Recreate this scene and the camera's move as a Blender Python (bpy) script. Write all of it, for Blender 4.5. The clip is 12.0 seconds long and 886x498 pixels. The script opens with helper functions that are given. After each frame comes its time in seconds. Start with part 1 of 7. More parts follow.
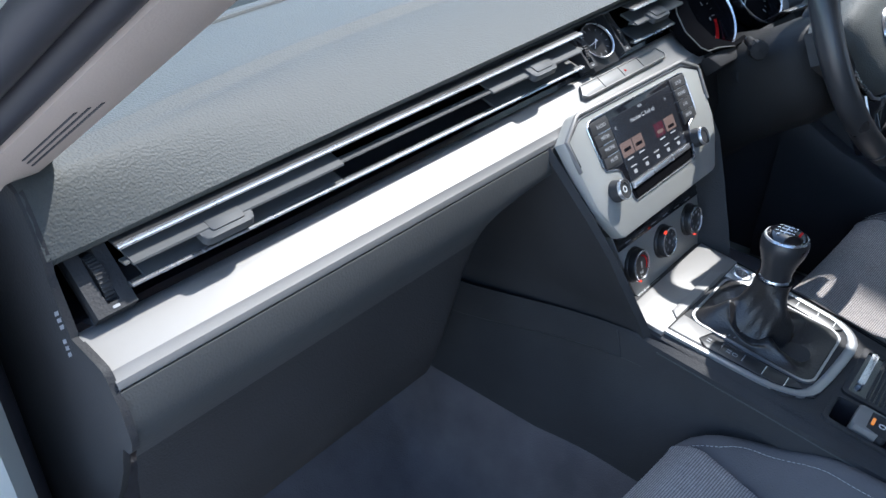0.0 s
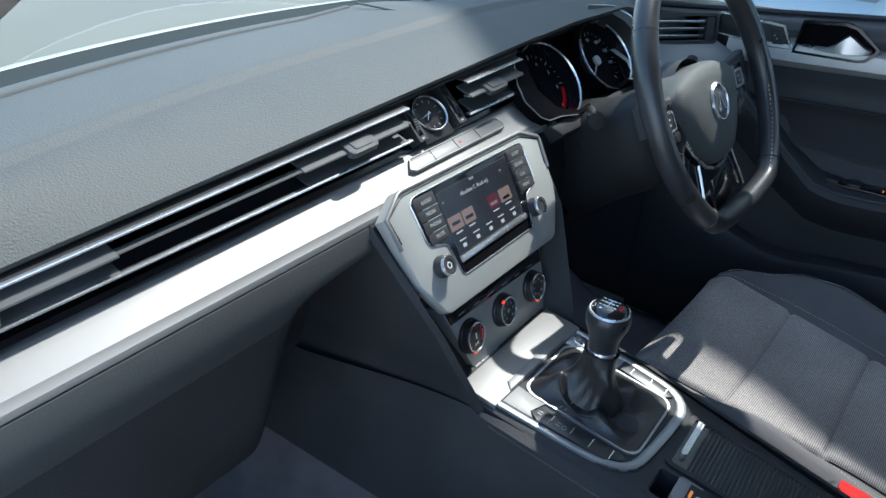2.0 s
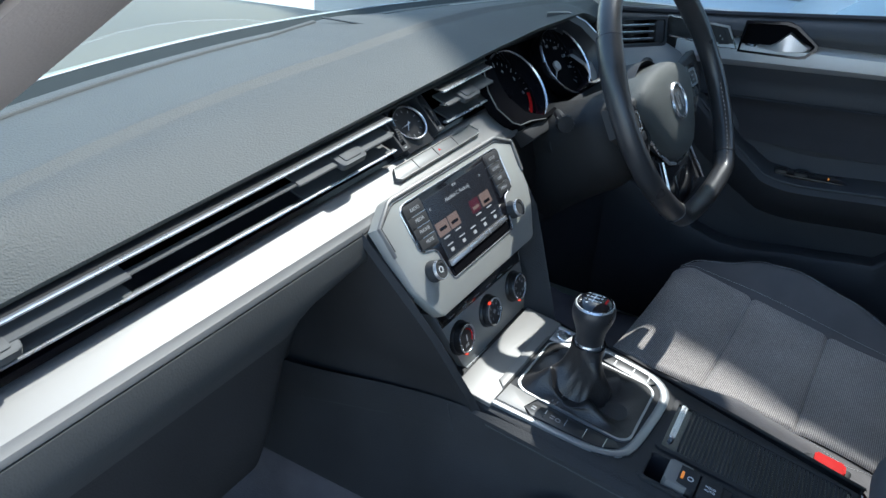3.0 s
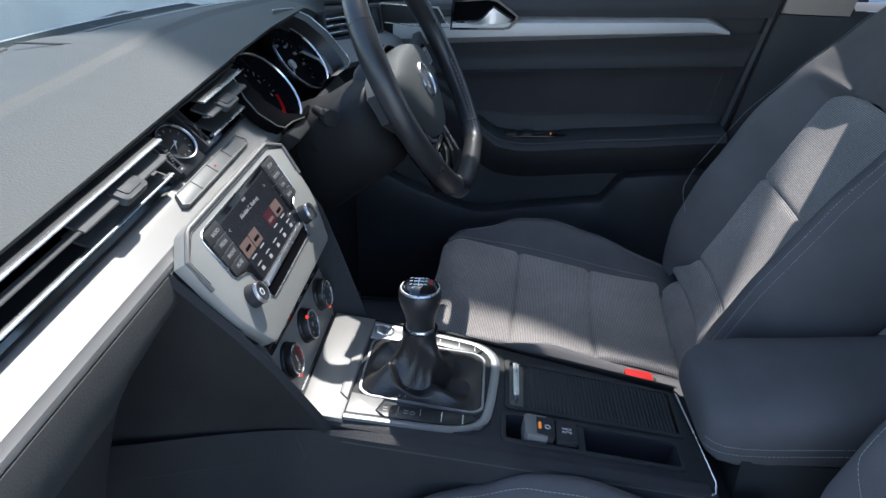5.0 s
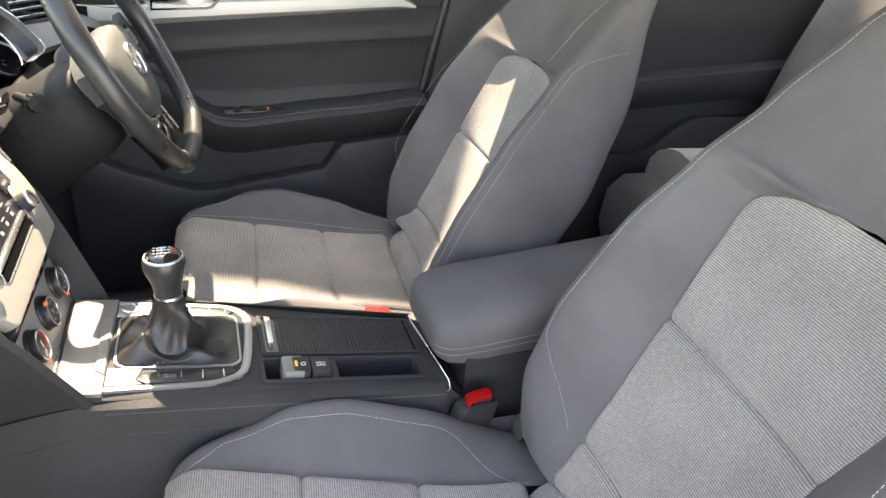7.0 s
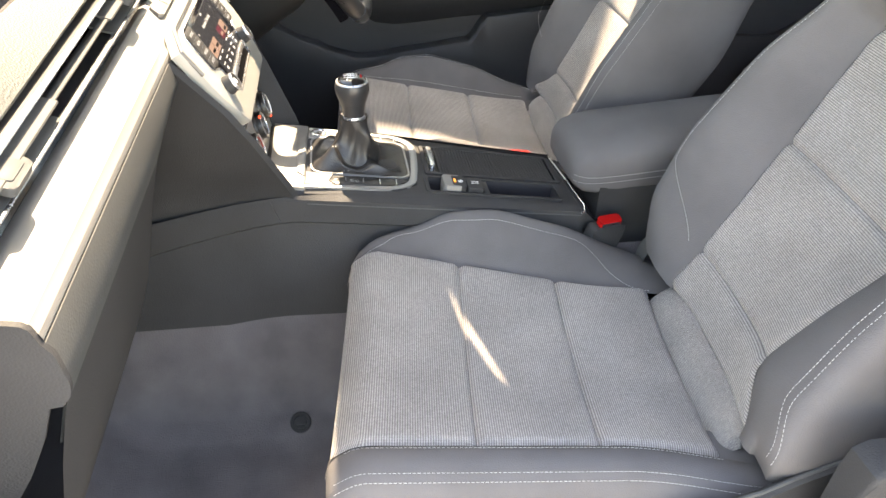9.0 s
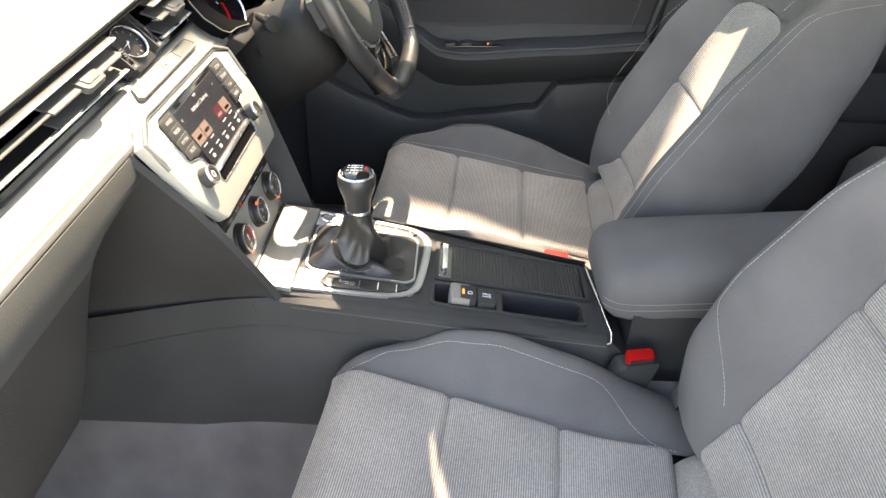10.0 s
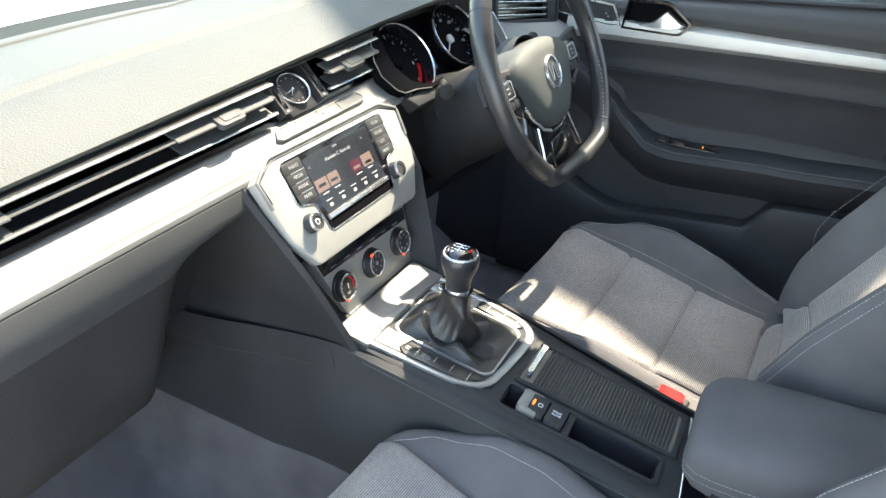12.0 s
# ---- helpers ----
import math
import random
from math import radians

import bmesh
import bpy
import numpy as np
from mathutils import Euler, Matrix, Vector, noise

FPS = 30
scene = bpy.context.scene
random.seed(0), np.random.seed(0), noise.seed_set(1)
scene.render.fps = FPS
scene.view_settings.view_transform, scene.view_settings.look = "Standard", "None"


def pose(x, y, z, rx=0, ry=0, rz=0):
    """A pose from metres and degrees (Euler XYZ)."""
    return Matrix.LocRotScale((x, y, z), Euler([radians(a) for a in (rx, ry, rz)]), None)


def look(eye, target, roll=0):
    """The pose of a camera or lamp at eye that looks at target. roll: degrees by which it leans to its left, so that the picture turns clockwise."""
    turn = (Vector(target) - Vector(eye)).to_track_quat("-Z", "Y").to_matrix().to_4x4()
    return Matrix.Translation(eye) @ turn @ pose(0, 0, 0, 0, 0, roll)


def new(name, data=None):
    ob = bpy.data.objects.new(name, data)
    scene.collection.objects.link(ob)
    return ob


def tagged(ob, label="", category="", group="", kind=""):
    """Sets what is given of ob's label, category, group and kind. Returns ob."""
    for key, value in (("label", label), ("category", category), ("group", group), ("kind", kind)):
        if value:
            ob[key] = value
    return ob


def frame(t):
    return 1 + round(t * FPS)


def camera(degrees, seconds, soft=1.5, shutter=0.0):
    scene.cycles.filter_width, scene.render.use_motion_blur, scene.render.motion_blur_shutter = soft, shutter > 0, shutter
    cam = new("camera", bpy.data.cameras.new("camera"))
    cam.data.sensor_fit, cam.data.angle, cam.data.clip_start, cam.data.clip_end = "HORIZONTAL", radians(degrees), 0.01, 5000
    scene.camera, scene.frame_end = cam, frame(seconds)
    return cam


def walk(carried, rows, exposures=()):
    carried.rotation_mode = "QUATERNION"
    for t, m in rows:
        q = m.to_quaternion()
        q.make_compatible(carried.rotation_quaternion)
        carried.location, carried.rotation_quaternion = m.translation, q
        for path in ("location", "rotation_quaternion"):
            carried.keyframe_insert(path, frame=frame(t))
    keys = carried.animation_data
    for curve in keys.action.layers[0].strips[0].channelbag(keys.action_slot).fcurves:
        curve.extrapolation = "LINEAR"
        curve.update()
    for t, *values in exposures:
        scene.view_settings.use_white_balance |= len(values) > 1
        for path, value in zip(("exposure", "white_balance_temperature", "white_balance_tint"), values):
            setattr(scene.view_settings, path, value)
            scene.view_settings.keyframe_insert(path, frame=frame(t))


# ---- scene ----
cam = camera(62.5, 12.0)
PATH = [
    (0, (-0.735, -0.228, 0.892), (0.573, 0.85, -0.17), 2.2),
    (0.5, (-0.646, -0.232, 0.89), (0.655, 0.848, -0.178), 2.9),
    (1, (-0.603, -0.259, 0.904), (0.756, 0.78, -0.132), 4.1),
    (1.5, (-0.613, -0.282, 0.922), (0.802, 0.714, -0.08), 4.7),
    (2, (-0.646, -0.285, 0.93), (0.819, 0.663, -0.047), 5.3),
    (2.5, (-0.668, -0.288, 0.931), (0.829, 0.635, -0.021), 4.5),
    (2.7, (-0.677, -0.279, 0.933), (0.842, 0.611, -0.017), 4.6),
    (4.3, (-0.698, -0.158, 0.92), (1.022, 0.319, 0.017), 1.4),
    (4.5, (-0.697, -0.147, 0.912), (1.048, 0.231, 0.01), 1.7),
    (5, (-0.691, -0.151, 0.902), (1.098, -0.043, 0.015), 2.1),
    (5.5, (-0.705, -0.16, 0.907), (1.089, -0.329, 0.038), 3.0),
    (6, (-0.715, -0.157, 0.909), (1.044, -0.562, 0.047), 4.0),
    (6.5, (-0.741, -0.147, 0.91), (0.973, -0.704, 0.042), 4.3),
    (6.7, (-0.76, -0.146, 0.91), (0.937, -0.741, 0.035), 4.3),
    (8.3, (-0.933, -0.076, 0.884), (0.706, -0.517, -0.174), 3.0),
    (8.5, (-0.952, -0.064, 0.87), (0.692, -0.451, -0.201), 2.7),
    (9, (-0.964, -0.061, 0.876), (0.68, -0.336, -0.228), 2.2),
    (9.3, (-0.925, -0.09, 0.871), (0.741, -0.318, -0.212), 2.6),
    (9.5, (-0.891, -0.131, 0.895), (0.781, -0.284, -0.191), 2.0),
    (10, (-0.809, -0.196, 0.911), (0.89, -0.197, -0.145), 2.7),
    (10.5, (-0.752, -0.213, 0.914), (0.959, -0.089, -0.115), 3.0),
    (11, (-0.709, -0.28, 0.931), (0.997, 0.0, -0.075), 5.0),
    (11.5, (-0.7, -0.342, 0.947), (0.952, 0.164, -0.061), 6.2),
    (12, (-0.723, -0.373, 0.956), (0.871, 0.32, -0.032), 6.4),
]
EXPOSURES = [(0.0, 2.26, 5950, 12), (2.5, 2.08, 5950, 6), (4.5, 1.96, 5900, 10), (5.0, 2.06, 6150, 12), (5.5, 2.57, 7200, 22), (6.5, 3.54, 8900, 17), (8.5, 3.76, 9800, 16), (9.5, 3.84, 9800, 16), (10.5, 3.76, 8900, 12), (12.0, 3.50, 7700, 9)]
walk(cam, [(t, look(eye, target, roll)) for t, eye, target, roll in PATH], EXPOSURES)

# ---------------------------------------------------------------- light
SUN_TO = Vector((0.65, -0.01, 1.0)).normalized()
world = bpy.data.worlds.new("sky")
scene.world = world
world.use_nodes = True
wn = world.node_tree
sky = wn.nodes.new("ShaderNodeTexSky")
sky.sky_type, sky.sun_disc = "NISHITA", False
sky.sun_elevation = math.asin(SUN_TO.z)
sky.sun_rotation = math.atan2(SUN_TO.x, SUN_TO.y)
wn.links.new(sky.outputs[0], wn.nodes["Background"].inputs[0])
wn.nodes["Background"].inputs[1].default_value = 0.15
sun = new("sun", bpy.data.lights.new("sun", "SUN"))
sun.data.energy, sun.data.angle, sun.data.color = 2.0, radians(0.6), (1.0, 0.962, 0.885)
sun.rotation_mode = "QUATERNION"
sun.rotation_quaternion = SUN_TO.to_track_quat("Z", "Y")


# ---------------------------------------------------------------- materials
def material(name, base, rough, metal=0.0, grain=0.0, grain_size=0.002, vary=0.12, vary_size=0.08, cells=False, spec=0.5, coat=0.0, uv=False):
    """A surface with stains at hand size, a fine grain in relief and uneven gloss."""
    m = bpy.data.materials.new(name)
    m.use_nodes = True
    nt, nd = m.node_tree, m.node_tree.nodes
    p = nd["Principled BSDF"]
    p.inputs["Roughness"].default_value, p.inputs["Metallic"].default_value = rough, metal
    p.inputs["Specular IOR Level"].default_value = spec
    p.inputs["Coat Weight"].default_value = coat
    co = nd.new("ShaderNodeTexCoord")
    big = nd.new("ShaderNodeTexNoise")
    big.inputs["Scale"].default_value, big.inputs["Detail"].default_value = 1 / vary_size, 6
    nt.links.new(co.outputs["Object"], big.inputs["Vector"])
    ramp = nd.new("ShaderNodeMapRange")
    ramp.inputs["From Min"].default_value, ramp.inputs["From Max"].default_value = 0.3, 0.7
    ramp.inputs["To Min"].default_value, ramp.inputs["To Max"].default_value = 1 - vary, 1 + vary
    nt.links.new(big.outputs[0], ramp.inputs[0])
    mul = nd.new("ShaderNodeVectorMath")
    mul.operation = "SCALE"
    mul.inputs[0].default_value = base
    nt.links.new(ramp.outputs[0], mul.inputs["Scale"])
    nt.links.new(mul.outputs[0], p.inputs["Base Color"])
    rr = nd.new("ShaderNodeMapRange")
    rr.inputs["To Min"].default_value, rr.inputs["To Max"].default_value = max(0.02, rough - 0.07), min(1, rough + 0.07)
    nt.links.new(big.outputs[0], rr.inputs[0])
    nt.links.new(rr.outputs[0], p.inputs["Roughness"])
    if grain:
        fine = nd.new("ShaderNodeTexVoronoi" if cells else "ShaderNodeTexNoise")
        fine.inputs["Scale"].default_value = 1 / grain_size
        if cells:
            fine.feature = "SMOOTH_F1"
        nt.links.new(co.outputs["Object"], fine.inputs["Vector"])
        b = nd.new("ShaderNodeBump")
        b.inputs["Strength"].default_value, b.inputs["Distance"].default_value = grain, grain_size * 0.4
        nt.links.new(fine.outputs[0], b.inputs["Height"])
        nt.links.new(b.outputs[0], p.inputs["Normal"])
    return m


def cord_material(name, dark, light, pitch):
    """Ribbed upholstery: pale ribs across the seat on a dark ground, woven in short picks."""
    m = bpy.data.materials.new(name)
    m.use_nodes = True
    nt, nd = m.node_tree, m.node_tree.nodes
    p = nd["Principled BSDF"]
    p.inputs["Roughness"].default_value, p.inputs["Sheen Weight"].default_value = 0.95, 0.15
    p.inputs["Specular IOR Level"].default_value = 0.2
    uv = nd.new("ShaderNodeTexCoord")
    sep = nd.new("ShaderNodeSeparateXYZ")
    nt.links.new(uv.outputs["UV"], sep.inputs[0])

    def wave(out, period, shift=None):
        a = nd.new("ShaderNodeMath")
        a.operation = "MULTIPLY"
        a.inputs[1].default_value = 2 * math.pi / period
        nt.links.new(out, a.inputs[0])
        s = nd.new("ShaderNodeMath")
        s.operation = "SINE"
        nt.links.new(a.outputs[0], s.inputs[0])
        r = nd.new("ShaderNodeMapRange")
        r.inputs["From Min"].default_value = -1
        nt.links.new(s.outputs[0], r.inputs[0])
        return r.outputs[0]

    rib, pick = wave(sep.outputs[1], pitch), wave(sep.outputs[0], pitch * 0.8)
    n = nd.new("ShaderNodeTexNoise")
    n.inputs["Scale"].default_value, n.inputs["Detail"].default_value = 260, 3
    nt.links.new(uv.outputs["Object"], n.inputs["Vector"])
    mixp = nd.new("ShaderNodeMath")
    mixp.operation = "MULTIPLY_ADD"
    mixp.inputs[1].default_value, mixp.inputs[2].default_value = 0.16, 0.04
    nt.links.new(pick, mixp.inputs[0])
    add = nd.new("ShaderNodeMath")
    add.operation = "MULTIPLY_ADD"
    add.inputs[1].default_value = 0.72
    nt.links.new(rib, add.inputs[0])
    nt.links.new(mixp.outputs[0], add.inputs[2])
    add2 = nd.new("ShaderNodeMath")
    add2.operation = "MULTIPLY"
    nt.links.new(add.outputs[0], add2.inputs[0])
    nr = nd.new("ShaderNodeMapRange")
    nr.inputs["From Min"].default_value, nr.inputs["From Max"].default_value = 0.3, 0.7
    nr.inputs["To Min"].default_value, nr.inputs["To Max"].default_value = 0.74, 1.18
    nt.links.new(n.outputs[0], nr.inputs[0])
    nt.links.new(nr.outputs[0], add2.inputs[1])
    big = nd.new("ShaderNodeTexNoise")
    big.inputs["Scale"].default_value = 9
    nt.links.new(uv.outputs["Object"], big.inputs["Vector"])
    mix = nd.new("ShaderNodeMix")
    mix.data_type = "RGBA"
    mix.inputs[6].default_value, mix.inputs[7].default_value = (*dark, 1), (*light, 1)
    nt.links.new(add2.outputs[0], mix.inputs[0])
    hs = nd.new("ShaderNodeHueSaturation")
    bv = nd.new("ShaderNodeMapRange")
    bv.inputs["From Min"].default_value, bv.inputs["From Max"].default_value = 0.3, 0.7
    bv.inputs["To Min"].default_value, bv.inputs["To Max"].default_value = 0.85, 1.15
    nt.links.new(big.outputs[0], bv.inputs[0])
    nt.links.new(bv.outputs[0], hs.inputs["Value"])
    nt.links.new(mix.outputs[2], hs.inputs["Color"])
    nt.links.new(hs.outputs[0], p.inputs["Base Color"])
    bump = nd.new("ShaderNodeBump")
    bump.inputs["Strength"].default_value, bump.inputs["Distance"].default_value = 0.5, 0.0008
    nt.links.new(add.outputs[0], bump.inputs["Height"])
    nt.links.new(bump.outputs[0], p.inputs["Normal"])
    return m


def lit_material(name, colour, strength, base=(0.01, 0.01, 0.012)):
    m = bpy.data.materials.new(name)
    m.use_nodes = True
    p = m.node_tree.nodes["Principled BSDF"]
    p.inputs["Base Color"].default_value = (*base, 1)
    p.inputs["Emission Color"].default_value = (*colour, 1)
    p.inputs["Emission Strength"].default_value = strength
    p.inputs["Roughness"].default_value = 0.2
    return m


def glass_material(name, tint, gloss=0.09):
    m = bpy.data.materials.new(name)
    m.use_nodes = True
    nt, nd = m.node_tree, m.node_tree.nodes
    nd.remove(nd["Principled BSDF"])
    tr, gl, mix = nd.new("ShaderNodeBsdfTransparent"), nd.new("ShaderNodeBsdfGlossy"), nd.new("ShaderNodeMixShader")
    tr.inputs[0].default_value = (*tint, 1)
    gl.inputs["Roughness"].default_value = 0.02
    mix.inputs[0].default_value = gloss
    nt.links.new(tr.outputs[0], mix.inputs[1])
    nt.links.new(gl.outputs[0], mix.inputs[2])
    nt.links.new(mix.outputs[0], nd["Material Output"].inputs[0])
    return m


PAD = material("soft_dash_skin", (0.062, 0.066, 0.063), 0.66, grain=0.8, grain_size=0.0016, cells=True, vary=0.08, spec=0.32)
DIALBODY = material("satin_black_dial", (0.018, 0.018, 0.019), 0.38, vary=0.12)
BLACK = material("black_grained_plastic", (0.034, 0.034, 0.035), 0.66, grain=0.5, grain_size=0.0016, cells=True, vary=0.15, spec=0.24)
DOORSKIN = material("charcoal_door_skin", (0.033, 0.033, 0.036), 0.62, grain=0.4, grain_size=0.0016, cells=True, vary=0.12)
GLOSS = material("gloss_black", (0.006, 0.006, 0.008), 0.12, vary=0.2, coat=0.3)
SLATGREY = material("vent_slat_grey", (0.066, 0.068, 0.068), 0.58, vary=0.1, spec=0.22)
ROLLSKIN = material("dark_roll_skin", (0.050, 0.052, 0.051), 0.62, grain=0.3, grain_size=0.0017, cells=True, vary=0.08, spec=0.4)
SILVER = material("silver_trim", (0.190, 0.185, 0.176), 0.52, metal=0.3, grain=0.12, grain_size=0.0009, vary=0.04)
# silver trim lightened for the door strip: sky brightness put into the colour
LITSILVER = material("lightened_door_silver", (0.45, 0.44, 0.43), 0.40, metal=0.3, grain=0.1, grain_size=0.0009, vary=0.04)
SATIN = material("satin_stack_paint", (0.34, 0.34, 0.315), 0.42, metal=0.3, grain=0.12, grain_size=0.0009, vary=0.05)
CLIMATE = material("dark_satin_panel", (0.33, 0.33, 0.305), 0.42, metal=0.3, vary=0.06)
SURROUND = material("bright_satin_frame", (0.31, 0.315, 0.32), 0.34, metal=0.65, vary=0.04)
SATINCHROME = material("satin_chrome", (0.62, 0.63, 0.65), 0.27, metal=0.9, vary=0.04)
FABRIC = material("charcoal_cloth", (0.110, 0.105, 0.107), 0.94, grain=1.0, grain_size=0.0014, vary=0.16, vary_size=0.12, spec=0.15)
CORD = cord_material("ribbed_cloth", (0.099, 0.091, 0.088), (0.365, 0.338, 0.322), 0.0025)
DOORCLOTH = material("dark_door_cloth", (0.046, 0.044, 0.047), 0.95, grain=0.9, grain_size=0.0014, vary=0.12, vary_size=0.12, spec=0.12)
LEATHER = material("black_leather", (0.02, 0.019, 0.019), 0.4, grain=0.5, grain_size=0.0018, cells=True, vary=0.2, vary_size=0.03)
WHEELLEATHER = material("worn_wheel_leather", (0.028, 0.028, 0.029), 0.30, grain=0.25, grain_size=0.0013, cells=True, vary=0.25, vary_size=0.05)
CARPET = material("grey_carpet", (0.125, 0.115, 0.120), 1.0, grain=1.0, grain_size=0.002, vary=0.17, vary_size=0.06, spec=0.1)
STRIPGREY = material("grey_switch_plastic", (0.135, 0.135, 0.128), 0.42, vary=0.05)
# black plastic darkened, so the shade under the wheel is in the colour
SHADEBLACK = material("shaded_black_plastic", (0.013, 0.013, 0.0135), 0.60, grain=0.45, grain_size=0.0016, cells=True, vary=0.12, spec=0.25)
STITCH = material("pale_thread", (0.36, 0.355, 0.35), 0.85, vary=0.15)
DARKSTITCH = material("grey_thread", (0.25, 0.25, 0.26), 0.8, vary=0.1)
DIALBLACK = material("matt_dial_black", (0.004, 0.004, 0.005), 0.85, vary=0.1, spec=0.02)
RED = material("red_button", (0.40, 0.008, 0.008), 0.6, vary=0.08, spec=0.08)
REDGLOW = lit_material("red_lamp", (1.0, 0.08, 0.04), 0.25)
ORANGE = lit_material("orange_mark", (1.0, 0.35, 0.05), 0.14)
DIM = material("grey_print", (0.30, 0.30, 0.30), 0.6, vary=0.03)
PRINT = material("white_print", (0.75, 0.75, 0.75), 0.6, vary=0.03)
SCREEN = lit_material("screen_glass", (0.05, 0.06, 0.075), 0.05)
TILE = lit_material("screen_tile", (0.80, 0.55, 0.46), 0.06)
TILERED = lit_material("screen_red", (0.45, 0.06, 0.12), 0.04)
SCREENTEXT = lit_material("screen_text", (0.8, 0.85, 0.9), 0.10)
HEADLINER = material("pale_headliner_cloth", (0.41, 0.34, 0.29), 0.9, grain=0.3, grain_size=0.0015, vary=0.05)
RUBBER = material("rubber_seal", (0.02, 0.02, 0.025), 0.55, vary=0.15)
PAINT = material("pale_car_paint", (0.52, 0.54, 0.50), 0.3, metal=0.2, vary=0.03, coat=0.6)
BORDER = material("glass_border_print", (0.026, 0.032, 0.032), 0.8, vary=0.1, spec=0.1)
GLASSFOOT = material("green_glass_foot", (0.12, 0.14, 0.115), 0.3, vary=0.15)
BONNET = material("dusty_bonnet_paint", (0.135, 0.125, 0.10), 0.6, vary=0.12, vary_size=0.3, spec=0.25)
BLUEPAINT = material("pale_blue_car_paint", (0.60, 0.70, 0.78), 0.3, metal=0.1, vary=0.03, coat=0.5)
DARKGLASS = material("dark_window_glass", (0.02, 0.025, 0.03), 0.06, vary=0.05, coat=0.3)
CONCRETE = material("pale_concrete", (0.44, 0.42, 0.385), 0.9, grain=0.6, grain_size=0.01, vary=0.15, vary_size=0.4)
GLASS = glass_material("window_glass", (0.86, 0.93, 0.88))


# ---------------------------------------------------------------- mesh helpers
def link(name, bm, mat, parent=None, label="", smooth=38, recalc=True):
    if recalc:
        bmesh.ops.recalc_face_normals(bm, faces=bm.faces)
    me = bpy.data.meshes.new(name)
    bm.to_mesh(me)
    bm.free()
    me.materials.append(mat)
    if smooth:
        for f in me.polygons:
            f.use_smooth = True
        me.set_sharp_from_angle(angle=radians(smooth))
    ob = new(name, me)
    if parent:
        ob.parent = parent
        if parent.data is None:
            ob.matrix_parent_inverse = Matrix.Translation(-parent.location)
    if label:
        ob["label"] = label
    return ob


def part(name, bm, mat, parent, label="", smooth=38):
    return link(name, bm, mat, parent, label, smooth)


def thing(name, label, category, group="", kind="", at=(0, 0, 0)):
    ob = new(name)
    ob.empty_display_size = 0.05
    ob.location = at
    return tagged(ob, label, category, group, kind)


def V(*a):
    return Vector(a)


def plane_map(origin, right, up):
    """(u, v, h) on a tilted plane to a place; h stands off it along right x up."""
    o, r, u = Vector(origin), Vector(right).normalized(), Vector(up).normalized()
    n = r.cross(u)
    return lambda a, b, h=0.0: o + r * a + u * b + n * h


def slab(bm, pts, m, h0, h1, bevel=0.0, seg=2):
    """A flat piece with the outline pts on a plane map, from height h0 to h1, its upper rim rounded."""
    lo = [bm.verts.new(m(u, v, h0)) for u, v in pts]
    hi = [bm.verts.new(m(u, v, h1)) for u, v in pts]
    n = len(pts)
    top = bm.faces.new(hi)
    bm.faces.new(lo[::-1])
    for i in range(n):
        bm.faces.new((lo[i], lo[(i + 1) % n], hi[(i + 1) % n], hi[i]))
    if bevel:
        bmesh.ops.bevel(bm, geom=list(top.edges), offset=bevel, segments=seg, affect="EDGES", profile=0.5)
    return bm


def ring_slab(bm, outer, inner, m, h0, h1):
    """A frame between two outlines with the same number of points."""
    n = len(outer)
    L = [[bm.verts.new(m(u, v, h)) for u, v in pts] for pts in (outer, inner) for h in (h0, h1)]
    ol, oh, il, ih = L
    for i in range(n):
        j = (i + 1) % n
        for a, b in ((ol, oh), (oh, ih), (ih, il), (il, ol)):
            bm.faces.new((a[i], a[j], b[j], b[i]))
    return bm


def rrect(x0, x1, y0, y1, r, n=5):
    pts = []
    for cx, cy, a in ((x1 - r, y1 - r, 0), (x0 + r, y1 - r, 90), (x0 + r, y0 + r, 180), (x1 - r, y0 + r, 270)):
        for i in range(n + 1):
            t = radians(a + 90 * i / n)
            pts.append((cx + r * math.cos(t), cy + r * math.sin(t)))
    return pts


def circle(cx, cy, r, n=32, ry=None):
    return [(cx + r * math.cos(2 * math.pi * i / n), cy + (ry or r) * math.sin(2 * math.pi * i / n)) for i in range(n)]


def grid(f, us, vs, bm=None, thick=None):
    """A surface f(u, v) over the given values, with u, v in metres as its UV."""
    bm = bm or bmesh.new()
    uvl = bm.loops.layers.uv.verify()
    rows = [[bm.verts.new(f(u, v)) for u in us] for v in vs]
    for j in range(len(vs) - 1):
        for i in range(len(us) - 1):
            face = bm.faces.new((rows[j][i], rows[j][i + 1], rows[j + 1][i + 1], rows[j + 1][i]))
            for lp, (a, b) in zip(face.loops, ((i, j), (i + 1, j), (i + 1, j + 1), (i, j + 1))):
                lp[uvl].uv = (us[a], vs[b])
    return bm


def span(a, b, n):
    return [a + (b - a) * i / (n - 1) for i in range(n)]


def loft(bm, rings, closed=True, caps=True):
    """Skin through rings of points."""
    vs = [[bm.verts.new(p) for p in r] for r in rings]
    n = len(vs[0])
    for a, b in zip(vs, vs[1:]):
        for i in range(n if closed else n - 1):
            bm.faces.new((a[i], a[(i + 1) % n], b[(i + 1) % n], b[i]))
    if caps and closed:
        bm.faces.new(vs[0][::-1])
        bm.faces.new(vs[-1])
    return bm


def lathe(bm, profile, m, n=32):
    """profile: (radius, height) pairs turned round the axis of a plane map."""
    return loft(bm, [[m(r * math.cos(2 * math.pi * i / n), r * math.sin(2 * math.pi * i / n), h) for i in range(n)] for r, h in profile], caps=False)


